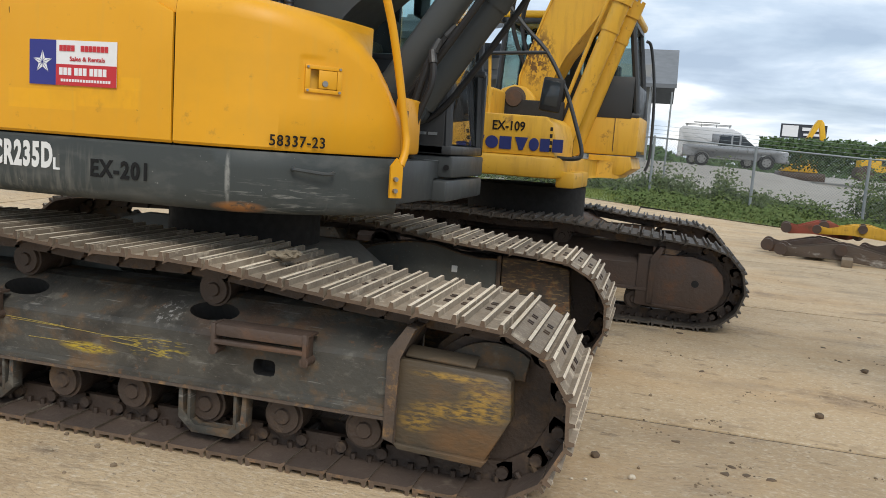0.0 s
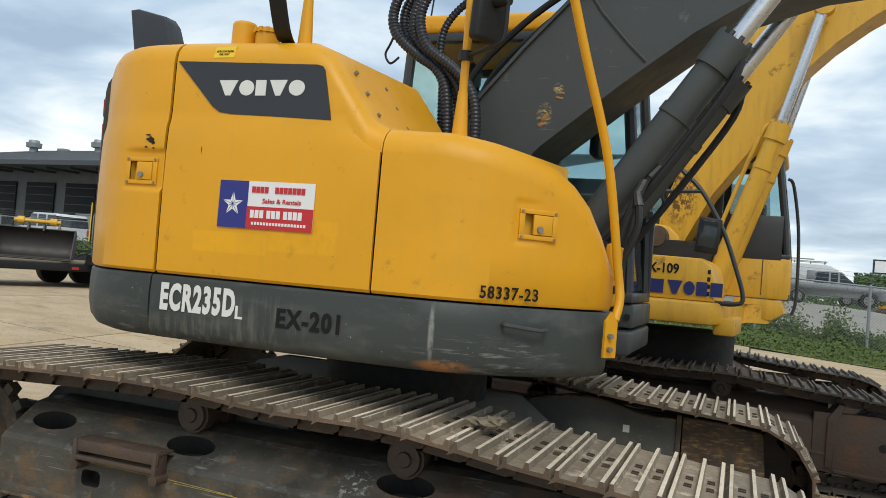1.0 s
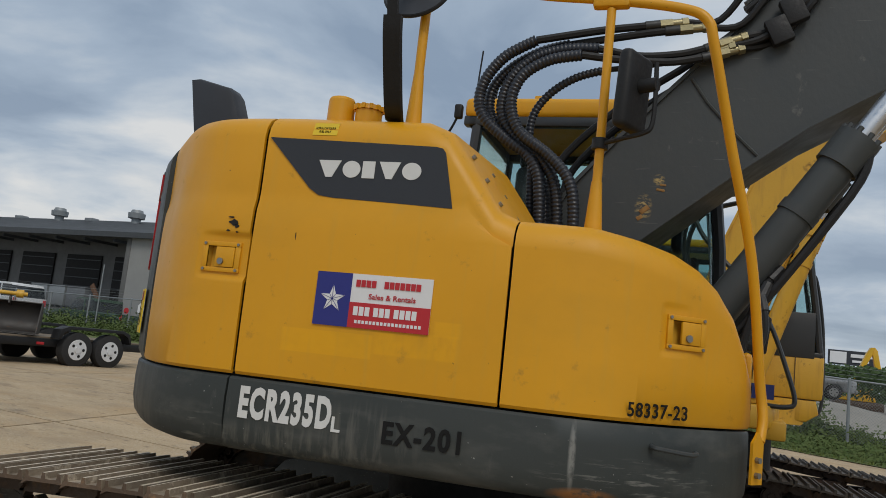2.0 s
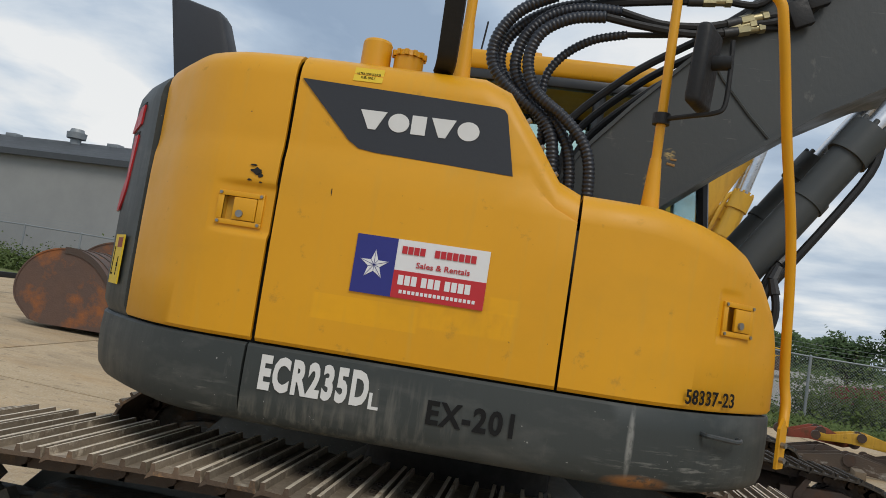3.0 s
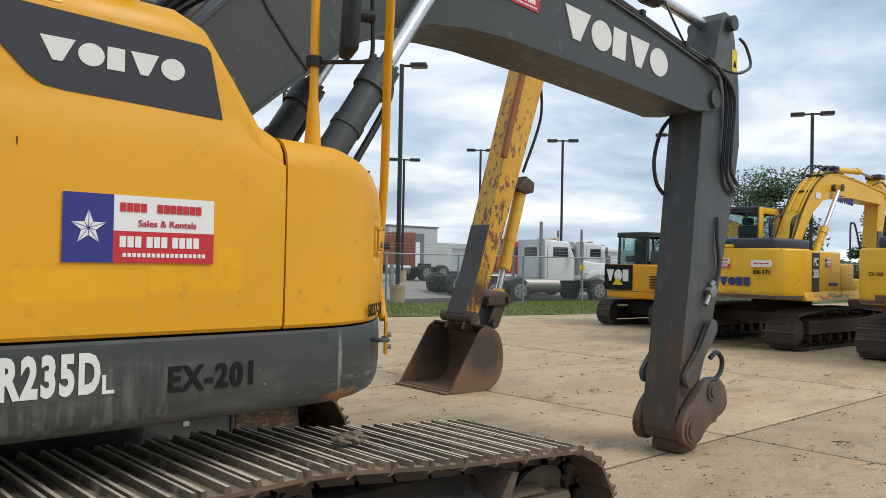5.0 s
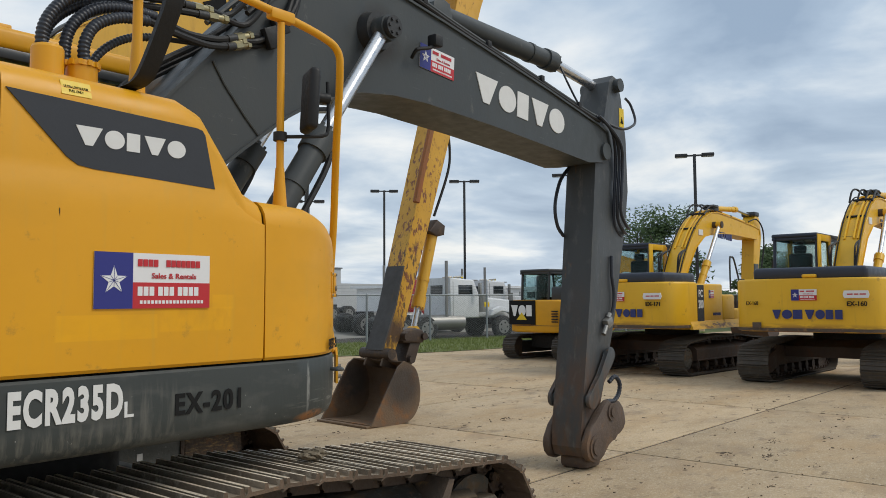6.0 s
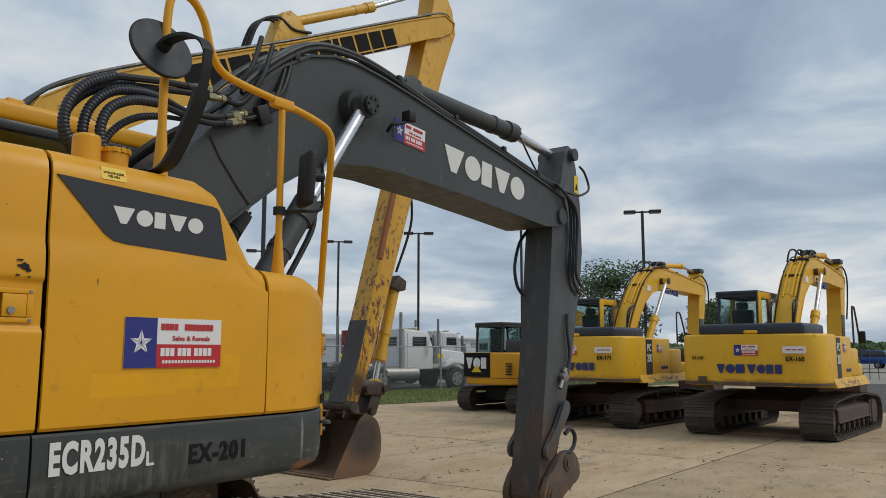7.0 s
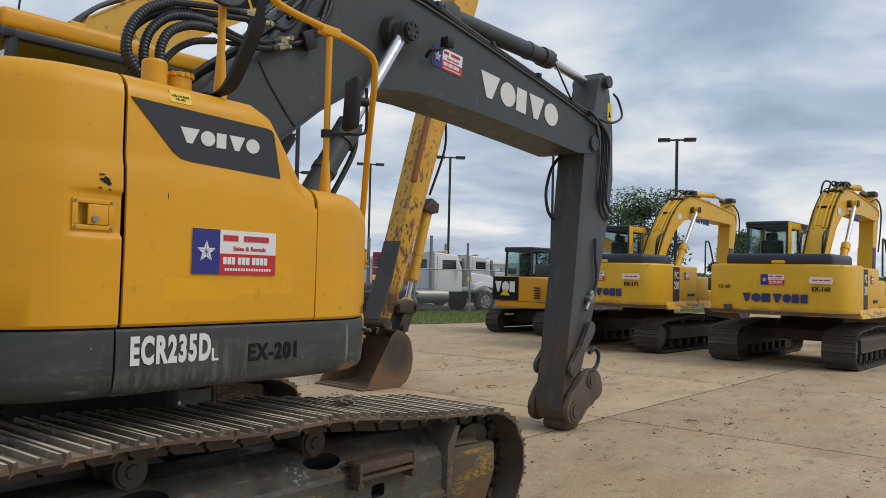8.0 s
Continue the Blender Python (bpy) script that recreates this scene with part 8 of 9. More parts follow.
# ---- vehicles ----
def wheel(parent, x, y, r, w, out, rim_mat=None):
    t = B()
    cyl(t, (x, y - w / 2, r), (x, y + w / 2, r), r, seg=28)
    bevelled(t, t.verts, 0.03, 2)
    ty = part("wheel", t, TYRE, parent, "black tyre")
    rb = cyl(B(), (x, y + out * (w / 2 - 0.03), r), (x, y + out * (w / 2 + 0.008), r), r * 0.64, r * 0.58, seg=20)
    cyl(rb, (x, y + out * (w / 2), r), (x, y + out * (w / 2 + 0.03), r), r * 0.2, seg=12)
    rm2 = part("rim", rb, rim_mat or STEEL, ty, "pale wheel rim")
    for k in range(5):
        a = 2 * math.pi * k / 5
        part("rim_hole", cyl(B(), (x + r * 0.38 * math.cos(a), y + out * (w / 2 - 0.01), r + r * 0.38 * math.sin(a)), (x + r * 0.38 * math.cos(a), y + out * (w / 2 + 0.012), r + r * 0.38 * math.sin(a)), r * 0.09, seg=8), DARK, rm2)
    return ty


def car_shape(label, category, m, paint, length, width, body, glass, wheels, r, roof=None, extras=True):
    """A vehicle from a side outline with cut wheel arches, a glasshouse, wheels and lights."""
    e = thing(category.replace(" ", "_"), label, category, m)
    arches = [cyl(B(), (x, -width, r * 0.98), (x, width, r * 0.98), r * 1.14, seg=24) for x in wheels]
    me = cut_mesh(prism(body, -width / 2, width / 2, 0.05, seg=3), paint, arches)
    bo = part("body", me, paint, e)
    gl = part("glasshouse", prism(glass, -width / 2 + 0.06, width / 2 - 0.06, 0.03), WINDOW, e, "dark window glass")
    if roof:
        part("roof", prism(roof, -width / 2 + 0.07, width / 2 - 0.07, 0.03, seg=2), paint, e)
    for x in wheels:
        for s in (-1, 1):
            wheel(e, x, s * (width / 2 - 0.11), r, 0.24, s)
    x0, x1 = min(p[0] for p in body), max(p[0] for p in body)
    zl = max(p[1] for p in body if p[0] > x1 - 0.3) - 0.2
    for s in (-1, 1):
        part("headlight", boxb(x1 - 0.08, x1 + 0.01, s * (width / 2 - 0.30) - 0.16, s * (width / 2 - 0.30) + 0.16, zl, zl + 0.16, 0.02), LENS, e)
        part("tail_light", boxb(x0 - 0.01, x0 + 0.06, s * (width / 2 - 0.14) - 0.08, s * (width / 2 - 0.14) + 0.08, 0.85, 1.15, 0.02), RED, e)
        for wx in extras if isinstance(extras, list) else []:
            part("door_post", boxb(wx - 0.05, wx + 0.05, s * (width / 2 - 0.058) - 0.012, s * (width / 2 - 0.058) + 0.012, min(p[1] for p in glass) + 0.02, max(p[1] for p in glass) - 0.02), paint, gl)
    part("front_bumper", boxb(x1 - 0.06, x1 + 0.06, -width / 2 + 0.03, width / 2 - 0.03, 0.42, 0.62, 0.03), STEEL, e)
    part("rear_bumper", boxb(x0 - 0.08, x0 + 0.04, -width / 2 + 0.03, width / 2 - 0.03, 0.45, 0.62, 0.03), STEEL, e)
    return e


PICK = [(-2.85, 0.55), (2.75, 0.45), (2.85, 0.75), (2.80, 1.08), (1.35, 1.18), (1.1, 1.20), (-0.9, 1.20), (-2.85, 1.18)]
PICK_G = [(-0.95, 1.17), (-0.85, 1.80), (0.35, 1.82), (1.18, 1.17)]
PICK_R = [(-0.92, 1.72), (-0.85, 1.86), (0.35, 1.88), (0.55, 1.74)]
VAN = [(-2.6, 0.5), (2.55, 0.45), (2.65, 0.80), (2.5, 1.10), (1.55, 1.55), (1.05, 2.15), (0.6, 2.38), (-2.4, 2.40), (-2.6, 2.2)]
VAN_G = [(0.60, 1.40), (0.72, 2.02), (1.08, 2.06), (1.60, 1.50), (1.5, 1.38)]
SUV = [(-2.4, 0.5), (2.35, 0.45), (2.45, 0.75), (2.35, 1.05), (1.2, 1.15), (-2.35, 1.20)]
SUV_G = [(-2.3, 1.15), (-2.05, 1.74), (0.3, 1.78), (1.15, 1.13)]
SUV_R = [(-2.1, 1.70), (-1.95, 1.82), (0.2, 1.84), (0.5, 1.70)]


def at(x, y, yaw):
    return pose(x, y, rise(x, y) - 0.10, 0, 0, yaw)


pk = car_shape("silver pickup truck parked behind the fence", "pickup truck", at(6.55, 45.0, -3), SILVER, 5.9, 1.95, PICK, PICK_G, (-1.75, 1.75), 0.40, PICK_R, [-0.2, 0.25])
vn = car_shape("white high-roof van with a roof rack behind the fence", "van", at(6.1, 49.5, -3), WHITE_PAINT, 5.3, 2.0, VAN, VAN_G, (-1.65, 1.65), 0.36, None, [])
rack = B()
for y in (-0.75, 0.75):
    tube(rack, [(-2.3, y, 2.55), (0.5, y, 2.55)], 0.025, 6)
for x in (-2.2, -1.3, -0.4, 0.4):
    tube(rack, [(x, -0.8, 2.40), (x, -0.8, 2.58), (x, 0.8, 2.58), (x, 0.8, 2.40)], 0.02, 6)
tube(rack, [(-1.8, 0.3, 2.72), (-0.2, 0.3, 2.72)], 0.04, 6)
part("roof_rack", rack, STEEL, vn)
part("side_panel_window", boxb(-0.6, 0.35, -1.006, -0.99, 1.45, 2.0, 0.01), SILVER, vn)
car_shape("maroon long-bed pickup truck parked behind the fence", "pickup truck", at(13.0, 24.2, 168), MAROON, 5.9, 1.95, PICK, PICK_G, (-1.8, 1.75), 0.38, PICK_R, [-0.2])
car_shape("dark green pickup truck parked behind the fence", "pickup truck", at(-28.7, 30.4, 170), GREEN_PAINT, 5.7, 1.95, PICK, PICK_G, (-1.75, 1.75), 0.40, PICK_R, [-0.2])
car_shape("white sport utility vehicle parked behind the fence", "car", at(-35.9, 31.4, 165) @ Matrix.Diagonal((1.08, 1.05, 1.18, 1)), WHITE_PAINT, 4.8, 1.9, SUV, SUV_G, (-1.45, 1.45), 0.36, SUV_R, [-1.2, -0.3])
car_shape("white station wagon parked behind the buckets", "car", at(-15.6, 27.4, -172) @ Matrix.Diagonal((1.0, 1.0, 1.12, 1)), WHITE_PAINT, 4.8, 1.9, SUV, SUV_G, (-1.45, 1.45), 0.36, SUV_R, [-1.2, -0.3])
car_shape("dark sedan far off behind the iron fence", "car", at(92, 10.6, 85), BLUE_PAINT, 4.6, 1.8, SUV, SUV_G, (-1.4, 1.4), 0.34, SUV_R, [-0.8])


def aero_semi(label, m, paint):
    """A sleeper road tractor with a high sloping roof, dark fairing edge, sloped hood and three axles."""
    e = thing("semi_truck", label, "truck", m)
    side = [(-1.9, 0.95), (3.25, 0.62), (3.48, 0.72), (3.52, 1.10), (3.30, 1.42), (2.4, 1.72), (1.72, 1.90), (1.10, 2.62), (0.75, 2.95), (0.10, 3.55), (-0.45, 3.82), (-1.0, 3.92), (-1.9, 3.90)]
    arch = cyl(B(), (2.45, -2, 0.52), (2.45, 2, 0.52), 0.66, seg=28)
    bo = part("cab", cut_mesh(prism(side, -1.12, 1.12, 0.12, seg=3), paint, [arch]), paint, e, "blue sleeper cab with a sloping roof fairing")
    part("windscreen", prism([(1.66, 1.98), (1.70, 1.98), (1.12, 2.66), (1.08, 2.66)], -0.95, 0.95), WINDOW, bo)
    part("grille", boxb(3.50, 3.56, -0.5, 0.5, 0.78, 1.12, 0.02), STEEL, bo)
    for sd in (-1, 1):
        part("side_window", prism([(0.45, 2.0), (1.45, 2.0), (1.08, 2.50), (0.45, 2.55)], sd * 1.12 - 0.012, sd * 1.12 + 0.012), WINDOW, bo)
        part("sleeper_window", boxb(-1.15, -0.75, sd * 1.12 - 0.012, sd * 1.12 + 0.012, 2.25, 2.55, 0.02), WINDOW, bo)
        part("fairing_edge", boxb(-2.25, -1.91, sd * 1.08 - 0.03, sd * 1.08 + 0.03, 1.0, 3.80, 0.02), CAB_DARK, e, "dark fairing edge")
        part("side_skirt", boxb(-2.2, 1.6, sd * 1.10 - 0.04, sd * 1.10 + 0.04, 0.45, 0.97, 0.03), paint, e)
        part("mirror", boxb(1.30, 1.42, sd * 1.32 - 0.08, sd * 1.32 + 0.08, 1.85, 2.45, 0.02), CAB_DARK, e)
        part("headlight", boxb(3.20, 3.45, sd * 0.86 - 0.14, sd * 0.86 + 0.14, 1.02, 1.28, 0.05), LENS, bo)
        wheel(e, 2.45, sd * 1.0, 0.52, 0.28, sd)
        for x in (-4.0, -2.75):
            wheel(e, x, sd * 0.92, 0.52, 0.5, sd)
    part("chassis", boxb(-4.7, 3.0, -0.42, 0.42, 0.62, 0.92, 0.02), BLACK, e)
    part("fifth_wheel", cyl(B(), (-3.3, 0, 0.92), (-3.3, 0, 1.12), 0.45, seg=20), BLACK, e)
    part("front_bumper", boxb(3.2, 3.56, -1.14, 1.14, 0.36, 0.66, 0.06), paint, e)
    return e


def semi(label, m, paint, day=False):
    """A road tractor: long hood, cab, sleeper, stacks, tanks, three axles."""
    e = thing("semi_truck", label, "truck", m)
    hood = prism([(1.2, 1.0), (3.2, 0.85), (3.4, 1.05), (3.38, 1.62), (3.2, 1.74), (1.2, 1.92)], -0.70, 0.70, 0.08, seg=3)
    ho = part("hood", hood, paint, e)
    part("grille", boxb(3.40, 3.47, -0.55, 0.55, 0.95, 1.70, 0.03), STEEL, ho, "chrome grille")
    part("front_bumper", boxb(3.25, 3.55, -1.15, 1.15, 0.40, 0.78, 0.05), STEEL, e)
    top = 2.72 if day else 2.95
    cb = part("cab", prism([(-0.45, 0.95), (1.20, 0.95), (1.20, 1.90), (0.88, top - 0.08), (-0.45, top)], -1.02, 1.02, 0.07, seg=3), paint, e)
    part("windscreen", prism([(1.215, 1.92), (1.235, 1.92), (0.945, top - 0.14), (0.925, top - 0.14)], -0.9, 0.9), WINDOW, cb)
    part("sun_visor", boxb(0.80, 1.12, -0.98, 0.98, top - 0.12, top - 0.07, 0.01), STEEL, cb)
    for y in (-0.5, -0.2, 0.1, 0.4):
        part("roof_light", box(B(), (0.6, y, top + 0.03), (0.10, 0.07, 0.05), 0.01), SIGN_YEL, cb, "amber roof light")
    for y in (-0.7, 0.7):
        part("air_horn", cyl(B(), (0.2, y * 0.6, top + 0.05), (0.7, y * 0.6, top + 0.07), 0.03, 0.06, seg=10), STEEL, cb)
    part("rear_window", boxb(-0.465, -0.445, -0.45, 0.45, 2.0, 2.4), WINDOW, cb)
    part("door_line", boxb(-0.30, -0.285, -1.026, -1.018, 1.0, 2.55), BLACK, cb)
    part("air_cleaner", cyl(B(), (1.35, -0.98, 1.2), (1.35, -0.98, 2.0), 0.17, seg=16), STEEL, e, "chrome air cleaner")
    for s in (-1, 1):
        part("side_window", boxb(0.0, 0.78, s * 1.02 - 0.014, s * 1.02 + 0.014, 1.95, 2.40, 0.01), WINDOW, cb)
        part("exhaust_stack", cyl(B(), (-0.65, s * 1.02, 1.0), (-0.65, s * 1.02, 3.45), 0.07, seg=14), STEEL, e, "chrome exhaust stack")
        part("fuel_tank", cyl(B(), (-1.5, s * 0.85, 0.78), (0.3, s * 0.85, 0.78), 0.33, seg=22), STEEL, e, "polished fuel tank")
        part("fender", prism([(1.7, 1.05), (1.85, 1.30), (2.3, 1.45), (2.9, 1.35), (3.3, 1.0), (3.3, 0.85), (2.9, 1.2), (2.3, 1.28), (1.9, 1.05)], s * 1.0 - 0.16, s * 1.0 + 0.16, 0.03), paint, e)
        part("mirror", boxb(0.95, 1.05, s * 1.28 - 0.08, s * 1.28 + 0.08, 1.9, 2.5, 0.02), STEEL, e)
        wheel(e, 2.5, s * 1.0, 0.52, 0.28, s)
        for x in (-3.0, -1.75) if day else (-4.0, -2.75):
            wheel(e, x, s * 0.92, 0.52, 0.5, s)
    if not day:
        part("sleeper", boxb(-1.9, -0.58, -1.12, 1.12, 0.95, 3.1, 0.08, 3), paint, e)
    part("chassis", boxb(-4.7 if not day else -3.7, 3.0, -0.42, 0.42, 0.62, 0.92, 0.02), BLACK, e)
    part("fifth_wheel", cyl(B(), (-3.3 if not day else -2.4, 0, 0.92), (-3.3 if not day else -2.4, 0, 1.12), 0.45, seg=20), BLACK, e)
    return e


semi("white long-nose road tractor parked behind the fence", at(26.0, 19.0, -14), WHITE_PAINT, True)
semi("red long-nose road tractor parked behind the fence", at(28.4, 23.6, -14), RED_PAINT, True)
semi("white road tractor parked in the far row", at(36, 24.5, -12), WHITE_PAINT, True)
aero_semi("blue sleeper-cab road tractor with a high sloping roof", at(24.6, 35.4, -6), BLUE_PAINT)
BROWN_PAINT = M("rust_brown_vehicle_paint", (0.20, 0.075, 0.04), 0.4, c2=(0.16, 0.06, 0.035), s=2, bump=0.0)
semi("rust-brown sleeper-cab road tractor with chrome stacks in the far row", at(30.8, 36.0, 172), BROWN_PAINT)
semi("white road tractor further back in the row", at(42, 22.0, -12), WHITE_PAINT)


yb = thing("storage_tank", "yellow and black tank on a stand beyond the maroon truck", "tank", at(16.8, 28.2, 168))
part("tank", cyl(B(), (-1.35, 0, 2.45), (1.35, 0, 2.45), 0.42, seg=28), SIGN_YEL, yb)
part("band", cyl(B(), (-0.55, 0, 2.45), (0.75, 0, 2.45), 0.432, seg=28), BLACK, yb)
for x in (-1.2, -1.05, -0.9, 0.9, 1.05, 1.2):
    part("tank_rib", cyl(B(), (x, 0, 2.45), (x + 0.05, 0, 2.45), 0.435, seg=28), SIGN_YEL, yb)
for x in (-1.1, 1.1):
    part("stand", boxb(x - 0.06, x + 0.06, -0.35, 0.35, 0, 2.06, 0.02), GALV, yb)
ov = thing("oval_sign", "red oval roadside sign with a white rim over a poster board", "sign", at(25.5, 44.0, 0))
part("sign_face", prism(ngon(1.6, 40, 0, 5.0, 1.0, 0.50), -0.12, 0.12, 0.03), SIGN_WHITE, ov)
part("red_field", prism(ngon(1.48, 40, 0, 5.0, 1.0, 0.47), -0.14, 0.14, 0.0), RED, ov)
for x, w, z, h2 in ((-0.78, 0.30, 5.0, 0.34), (-0.36, 0.22, 4.97, 0.22), (-0.02, 0.26, 4.98, 0.22), (0.36, 0.24, 4.98, 0.30), (0.72, 0.22, 5.02, 0.30)):
    part("badge_block", box(B(), (x, -0.15, z), (w, 0.02, h2), 0.008), SIGN_WHITE, ov)
part("poster_board", boxb(-1.15, 1.05, -0.06, 0.06, 3.1, 4.3, 0.02), SIGN_WHITE, ov, "white poster board")
part("poster", boxb(-0.95, 0.90, -0.08, -0.062, 3.25, 4.05), CHAR, ov, "dark poster with a red band")
part("poster_band", boxb(-0.6, 0.6, -0.09, -0.081, 3.4, 3.75), RED, ov)
for x in (-0.8, 0.8):
    part("post", cyl(B(), (x, 0.1, 0), (x, 0.1, 4.6), 0.10, seg=12), STEEL, ov)
for x, y in ((15.8, 22.6), (16.5, 21.7), (17.4, 20.8), (19.1, 23.4), (21.6, 25.2), (24.6, 27.4)):
    solo("bollard", cyl(B(), (0, 0, 0), (0, 0, 1.15), 0.12, 0.115, seg=16), GALV, "grey steel bollard in the lot behind the fence", "bollard", "bollards", m=at(x, y, 0))
hy = thing("fire_hydrant", "faded red fire hydrant in the lot behind the fence", "hydrant", at(17.6, 23.2, 0))
part("barrel", cyl(B(), (0, 0, 0), (0, 0, 0.62), 0.11, seg=16), RED_OLD, hy)
part("bonnet", cyl(B(), (0, 0, 0.60), (0, 0, 0.80), 0.14, 0.05, seg=16), RED_OLD, hy)
part("outlet", cyl(B(), (-0.2, 0, 0.45), (0.2, 0, 0.45), 0.06, seg=12), RED_OLD, hy)
part("base_flange", cyl(B(), (0, 0, 0), (0, 0, 0.06), 0.17, seg=16), RED_OLD, hy)
# forklift behind the wagon
fk = thing("forklift", "dark forklift with an open overhead guard parked by the warehouse", "forklift", at(-18.2, 31.6, -10))
part("body", boxb(-1.2, 0.7, -0.6, 0.6, 0.35, 1.25, 0.08), CAB_DARK, fk)
part("counterweight", boxb(-1.6, -1.15, -0.62, 0.62, 0.4, 1.35, 0.1), CAB_DARK, fk)
for x, ln in ((-0.75, 0.08), (0.6, -0.15)):
    for y in (-0.52, 0.52):
        part("guard_post", tube(B(), [(x, y, 1.2), (x + ln, y, 2.75)], 0.045, 8), POLE, fk)
for y in (-0.52, -0.26, 0.0, 0.26, 0.52):
    part("roof_bar", tube(B(), [(-0.7, y, 2.75), (0.48, y, 2.75)], 0.035, 6), POLE, fk)
for x in (-0.7, 0.48):
    part("roof_bar", tube(B(), [(x, -0.55, 2.75), (x, 0.55, 2.75)], 0.04, 6), POLE, fk)
for y in (-0.35, 0.35):
    part("mast_rail", boxb(0.95, 1.05, y - 0.06, y + 0.06, 0.1, 2.6), POLE, fk)
for k in range(7):
    part("load_guard_bar", boxb(1.08, 1.11, -0.5 + 0.16 * k, -0.46 + 0.16 * k, 1.6, 2.7), POLE, fk)
for x in (-0.9, 0.5):
    for s in (-1, 1):
        wheel(fk, x, s * 0.52, 0.33, 0.22, s)
# trailer with a bucket on it, west side
tr = thing("equipment_trailer", "black tandem-axle equipment trailer with a worn plank deck", "trailer", pose(-13.7, 11.4, rise(-13.0, 11.0) - 0.03, 0, 0, 78))
part("deck_frame", boxb(-4.5, 2.0, -1.05, 1.05, 0.42, 0.60, 0.02), BLACK, tr)
for k in range(8):
    part("deck_plank", boxb(-4.45, 1.95, -1.0 + 0.25 * k, -0.765 + 0.25 * k, 0.60, 0.64, 0.005), WOOD, tr)
for x in (0.0, 0.88):
    for s in (-1, 1):
        wheel(tr, x, s * 1.15, 0.40, 0.24, s, WHITE_PAINT)
for s in (-1, 1):
    part("mudguard", prism([(-0.55, 0.62), (-0.50, 0.84), (-0.30, 0.92), (1.20, 0.92), (1.38, 0.84), (1.45, 0.60), (1.40, 0.60), (1.32, 0.78), (1.16, 0.86), (-0.26, 0.86), (-0.42, 0.78), (-0.48, 0.62)], s * 1.15 - 0.15, s * 1.15 + 0.15, 0.005), BLACK, tr, "black steel mudguard")
    part("marker_light", boxb(-0.9, -0.72, s * 1.06 - 0.01, s * 1.06 + 0.01, 0.46, 0.52, 0.005), RED, tr)
part("drawbar", boxb(2.0, 3.6, -0.1, 0.1, 0.42, 0.56, 0.01), BLACK, tr)
NEAR_BLACK = M("scuffed_black_paint", (0.022, 0.021, 0.021), 0.55, c2=(0.045, 0.038, 0.032), s=3, mix=1.0, bump=0.1, dirt=(0.11, 0.06, 0.035), dirt_amt=0.2, dirt_s=4)
e = thing("loader_attachment", "black grapple bucket with yellow parts lying on the trailer deck", "bucket", pose(-13.75, 10.0, rise(-13.0, 11.0) + 0.64, 0, 0, 128))
bucket_parts(e, 1.7, 0.80, NEAR_BLACK, Matrix.Translation((-0.4, 0, 0)), 0)
for y in (-0.35, 0.35):
    part("hinge_block", cyl(B(), (0.16, y - 0.07, 0.86), (0.16, y + 0.07, 0.86), 0.09, seg=14), YEL_OLD, e, "yellow hinge boss")
part("cross_bar", cyl(B(), (0.16, -0.5, 0.86), (0.16, 0.5, 0.86), 0.045, seg=12), YEL_OLD, e, "yellow cross bar")

# ---- buildings ----
def fac(p, q, z0, z1, mat, name, parent, thick=0.3, lab=""):
    p, q = Vector((*p, 0)), Vector((*q, 0))
    d = q - p
    b = box(B(), (0, 0, 0), (d.length, thick, z1 - z0))
    o = part(name, b, mat, parent, lab)
    o.matrix_basis = Matrix.Translation(((p.x + q.x) / 2, (p.y + q.y) / 2, (z0 + z1) / 2)) @ Matrix.Rotation(math.atan2(d.y, d.x), 4, "Z")
    return o


COLUMN = M("dusty_grey_column", (0.15, 0.15, 0.145), 0.7, c2=(0.11, 0.11, 0.105), s=1, mix=1.0, bump=0.05)
wh = thing("warehouse", "long grey metal warehouse with dock doors under a canopy", "building")
A0, A1, A2 = (-62.0, 37.6), (-29.4, 33.15), (-6.0, 30.2)
wa = fac(A1, A2, 0.3, 6.3, SIDING, "wall", wh)
dv = (Vector(A2) - Vector(A1)).normalized()
for k in range(46):
    p = Vector(A1) + dv * (0.25 + k * 0.5)
    part("siding_rib", box(B(), (p.x, p.y - 0.17, 3.2), (0.05, 0.06, 5.8), rz=-7), SIDING, wa)
for k, wd in ((1.1, 0.10), (4.0, 0.10)):
    p = Vector(A1) + dv * k
    part("door_jamb", box(B(), (p.x, p.y - 0.22, 2.6), (wd, 0.10, 4.0), 0.01, rz=-7), ROOF_DARK, wa)
p = Vector(A1) + dv * 2.55
part("door_hood", box(B(), (p.x, p.y - 0.32, 4.72), (3.3, 0.36, 0.16), 0.02, rz=-7), ROOF_DARK, wa, "dark hood over a side door")
part("wall_lamp", box(B(), (p.x + 0.1, p.y - 0.30, 5.35), (0.22, 0.22, 0.30), 0.04, rz=-7), ROOF_DARK, wa)
ddv = (Vector(A1) - Vector(A0)).normalized()
up_v = Vector((-ddv.y, ddv.x))
back0, back1 = Vector(A0) + up_v * 2.5, Vector(A1) + up_v * 2.5
fac(tuple(back0), tuple(back1), 0.3, 6.55, COLUMN, "dock_wall", wh, lab="dusty grey dock wall under the canopy")
p, q = (Vector(A0) + up_v * 1.1), (Vector(A1) + up_v * 1.1)
fac((p.x, p.y), (q.x, q.y), 0.3, 1.75, COLUMN, "dock_platform", wh, 2.4, "grey concrete loading dock")
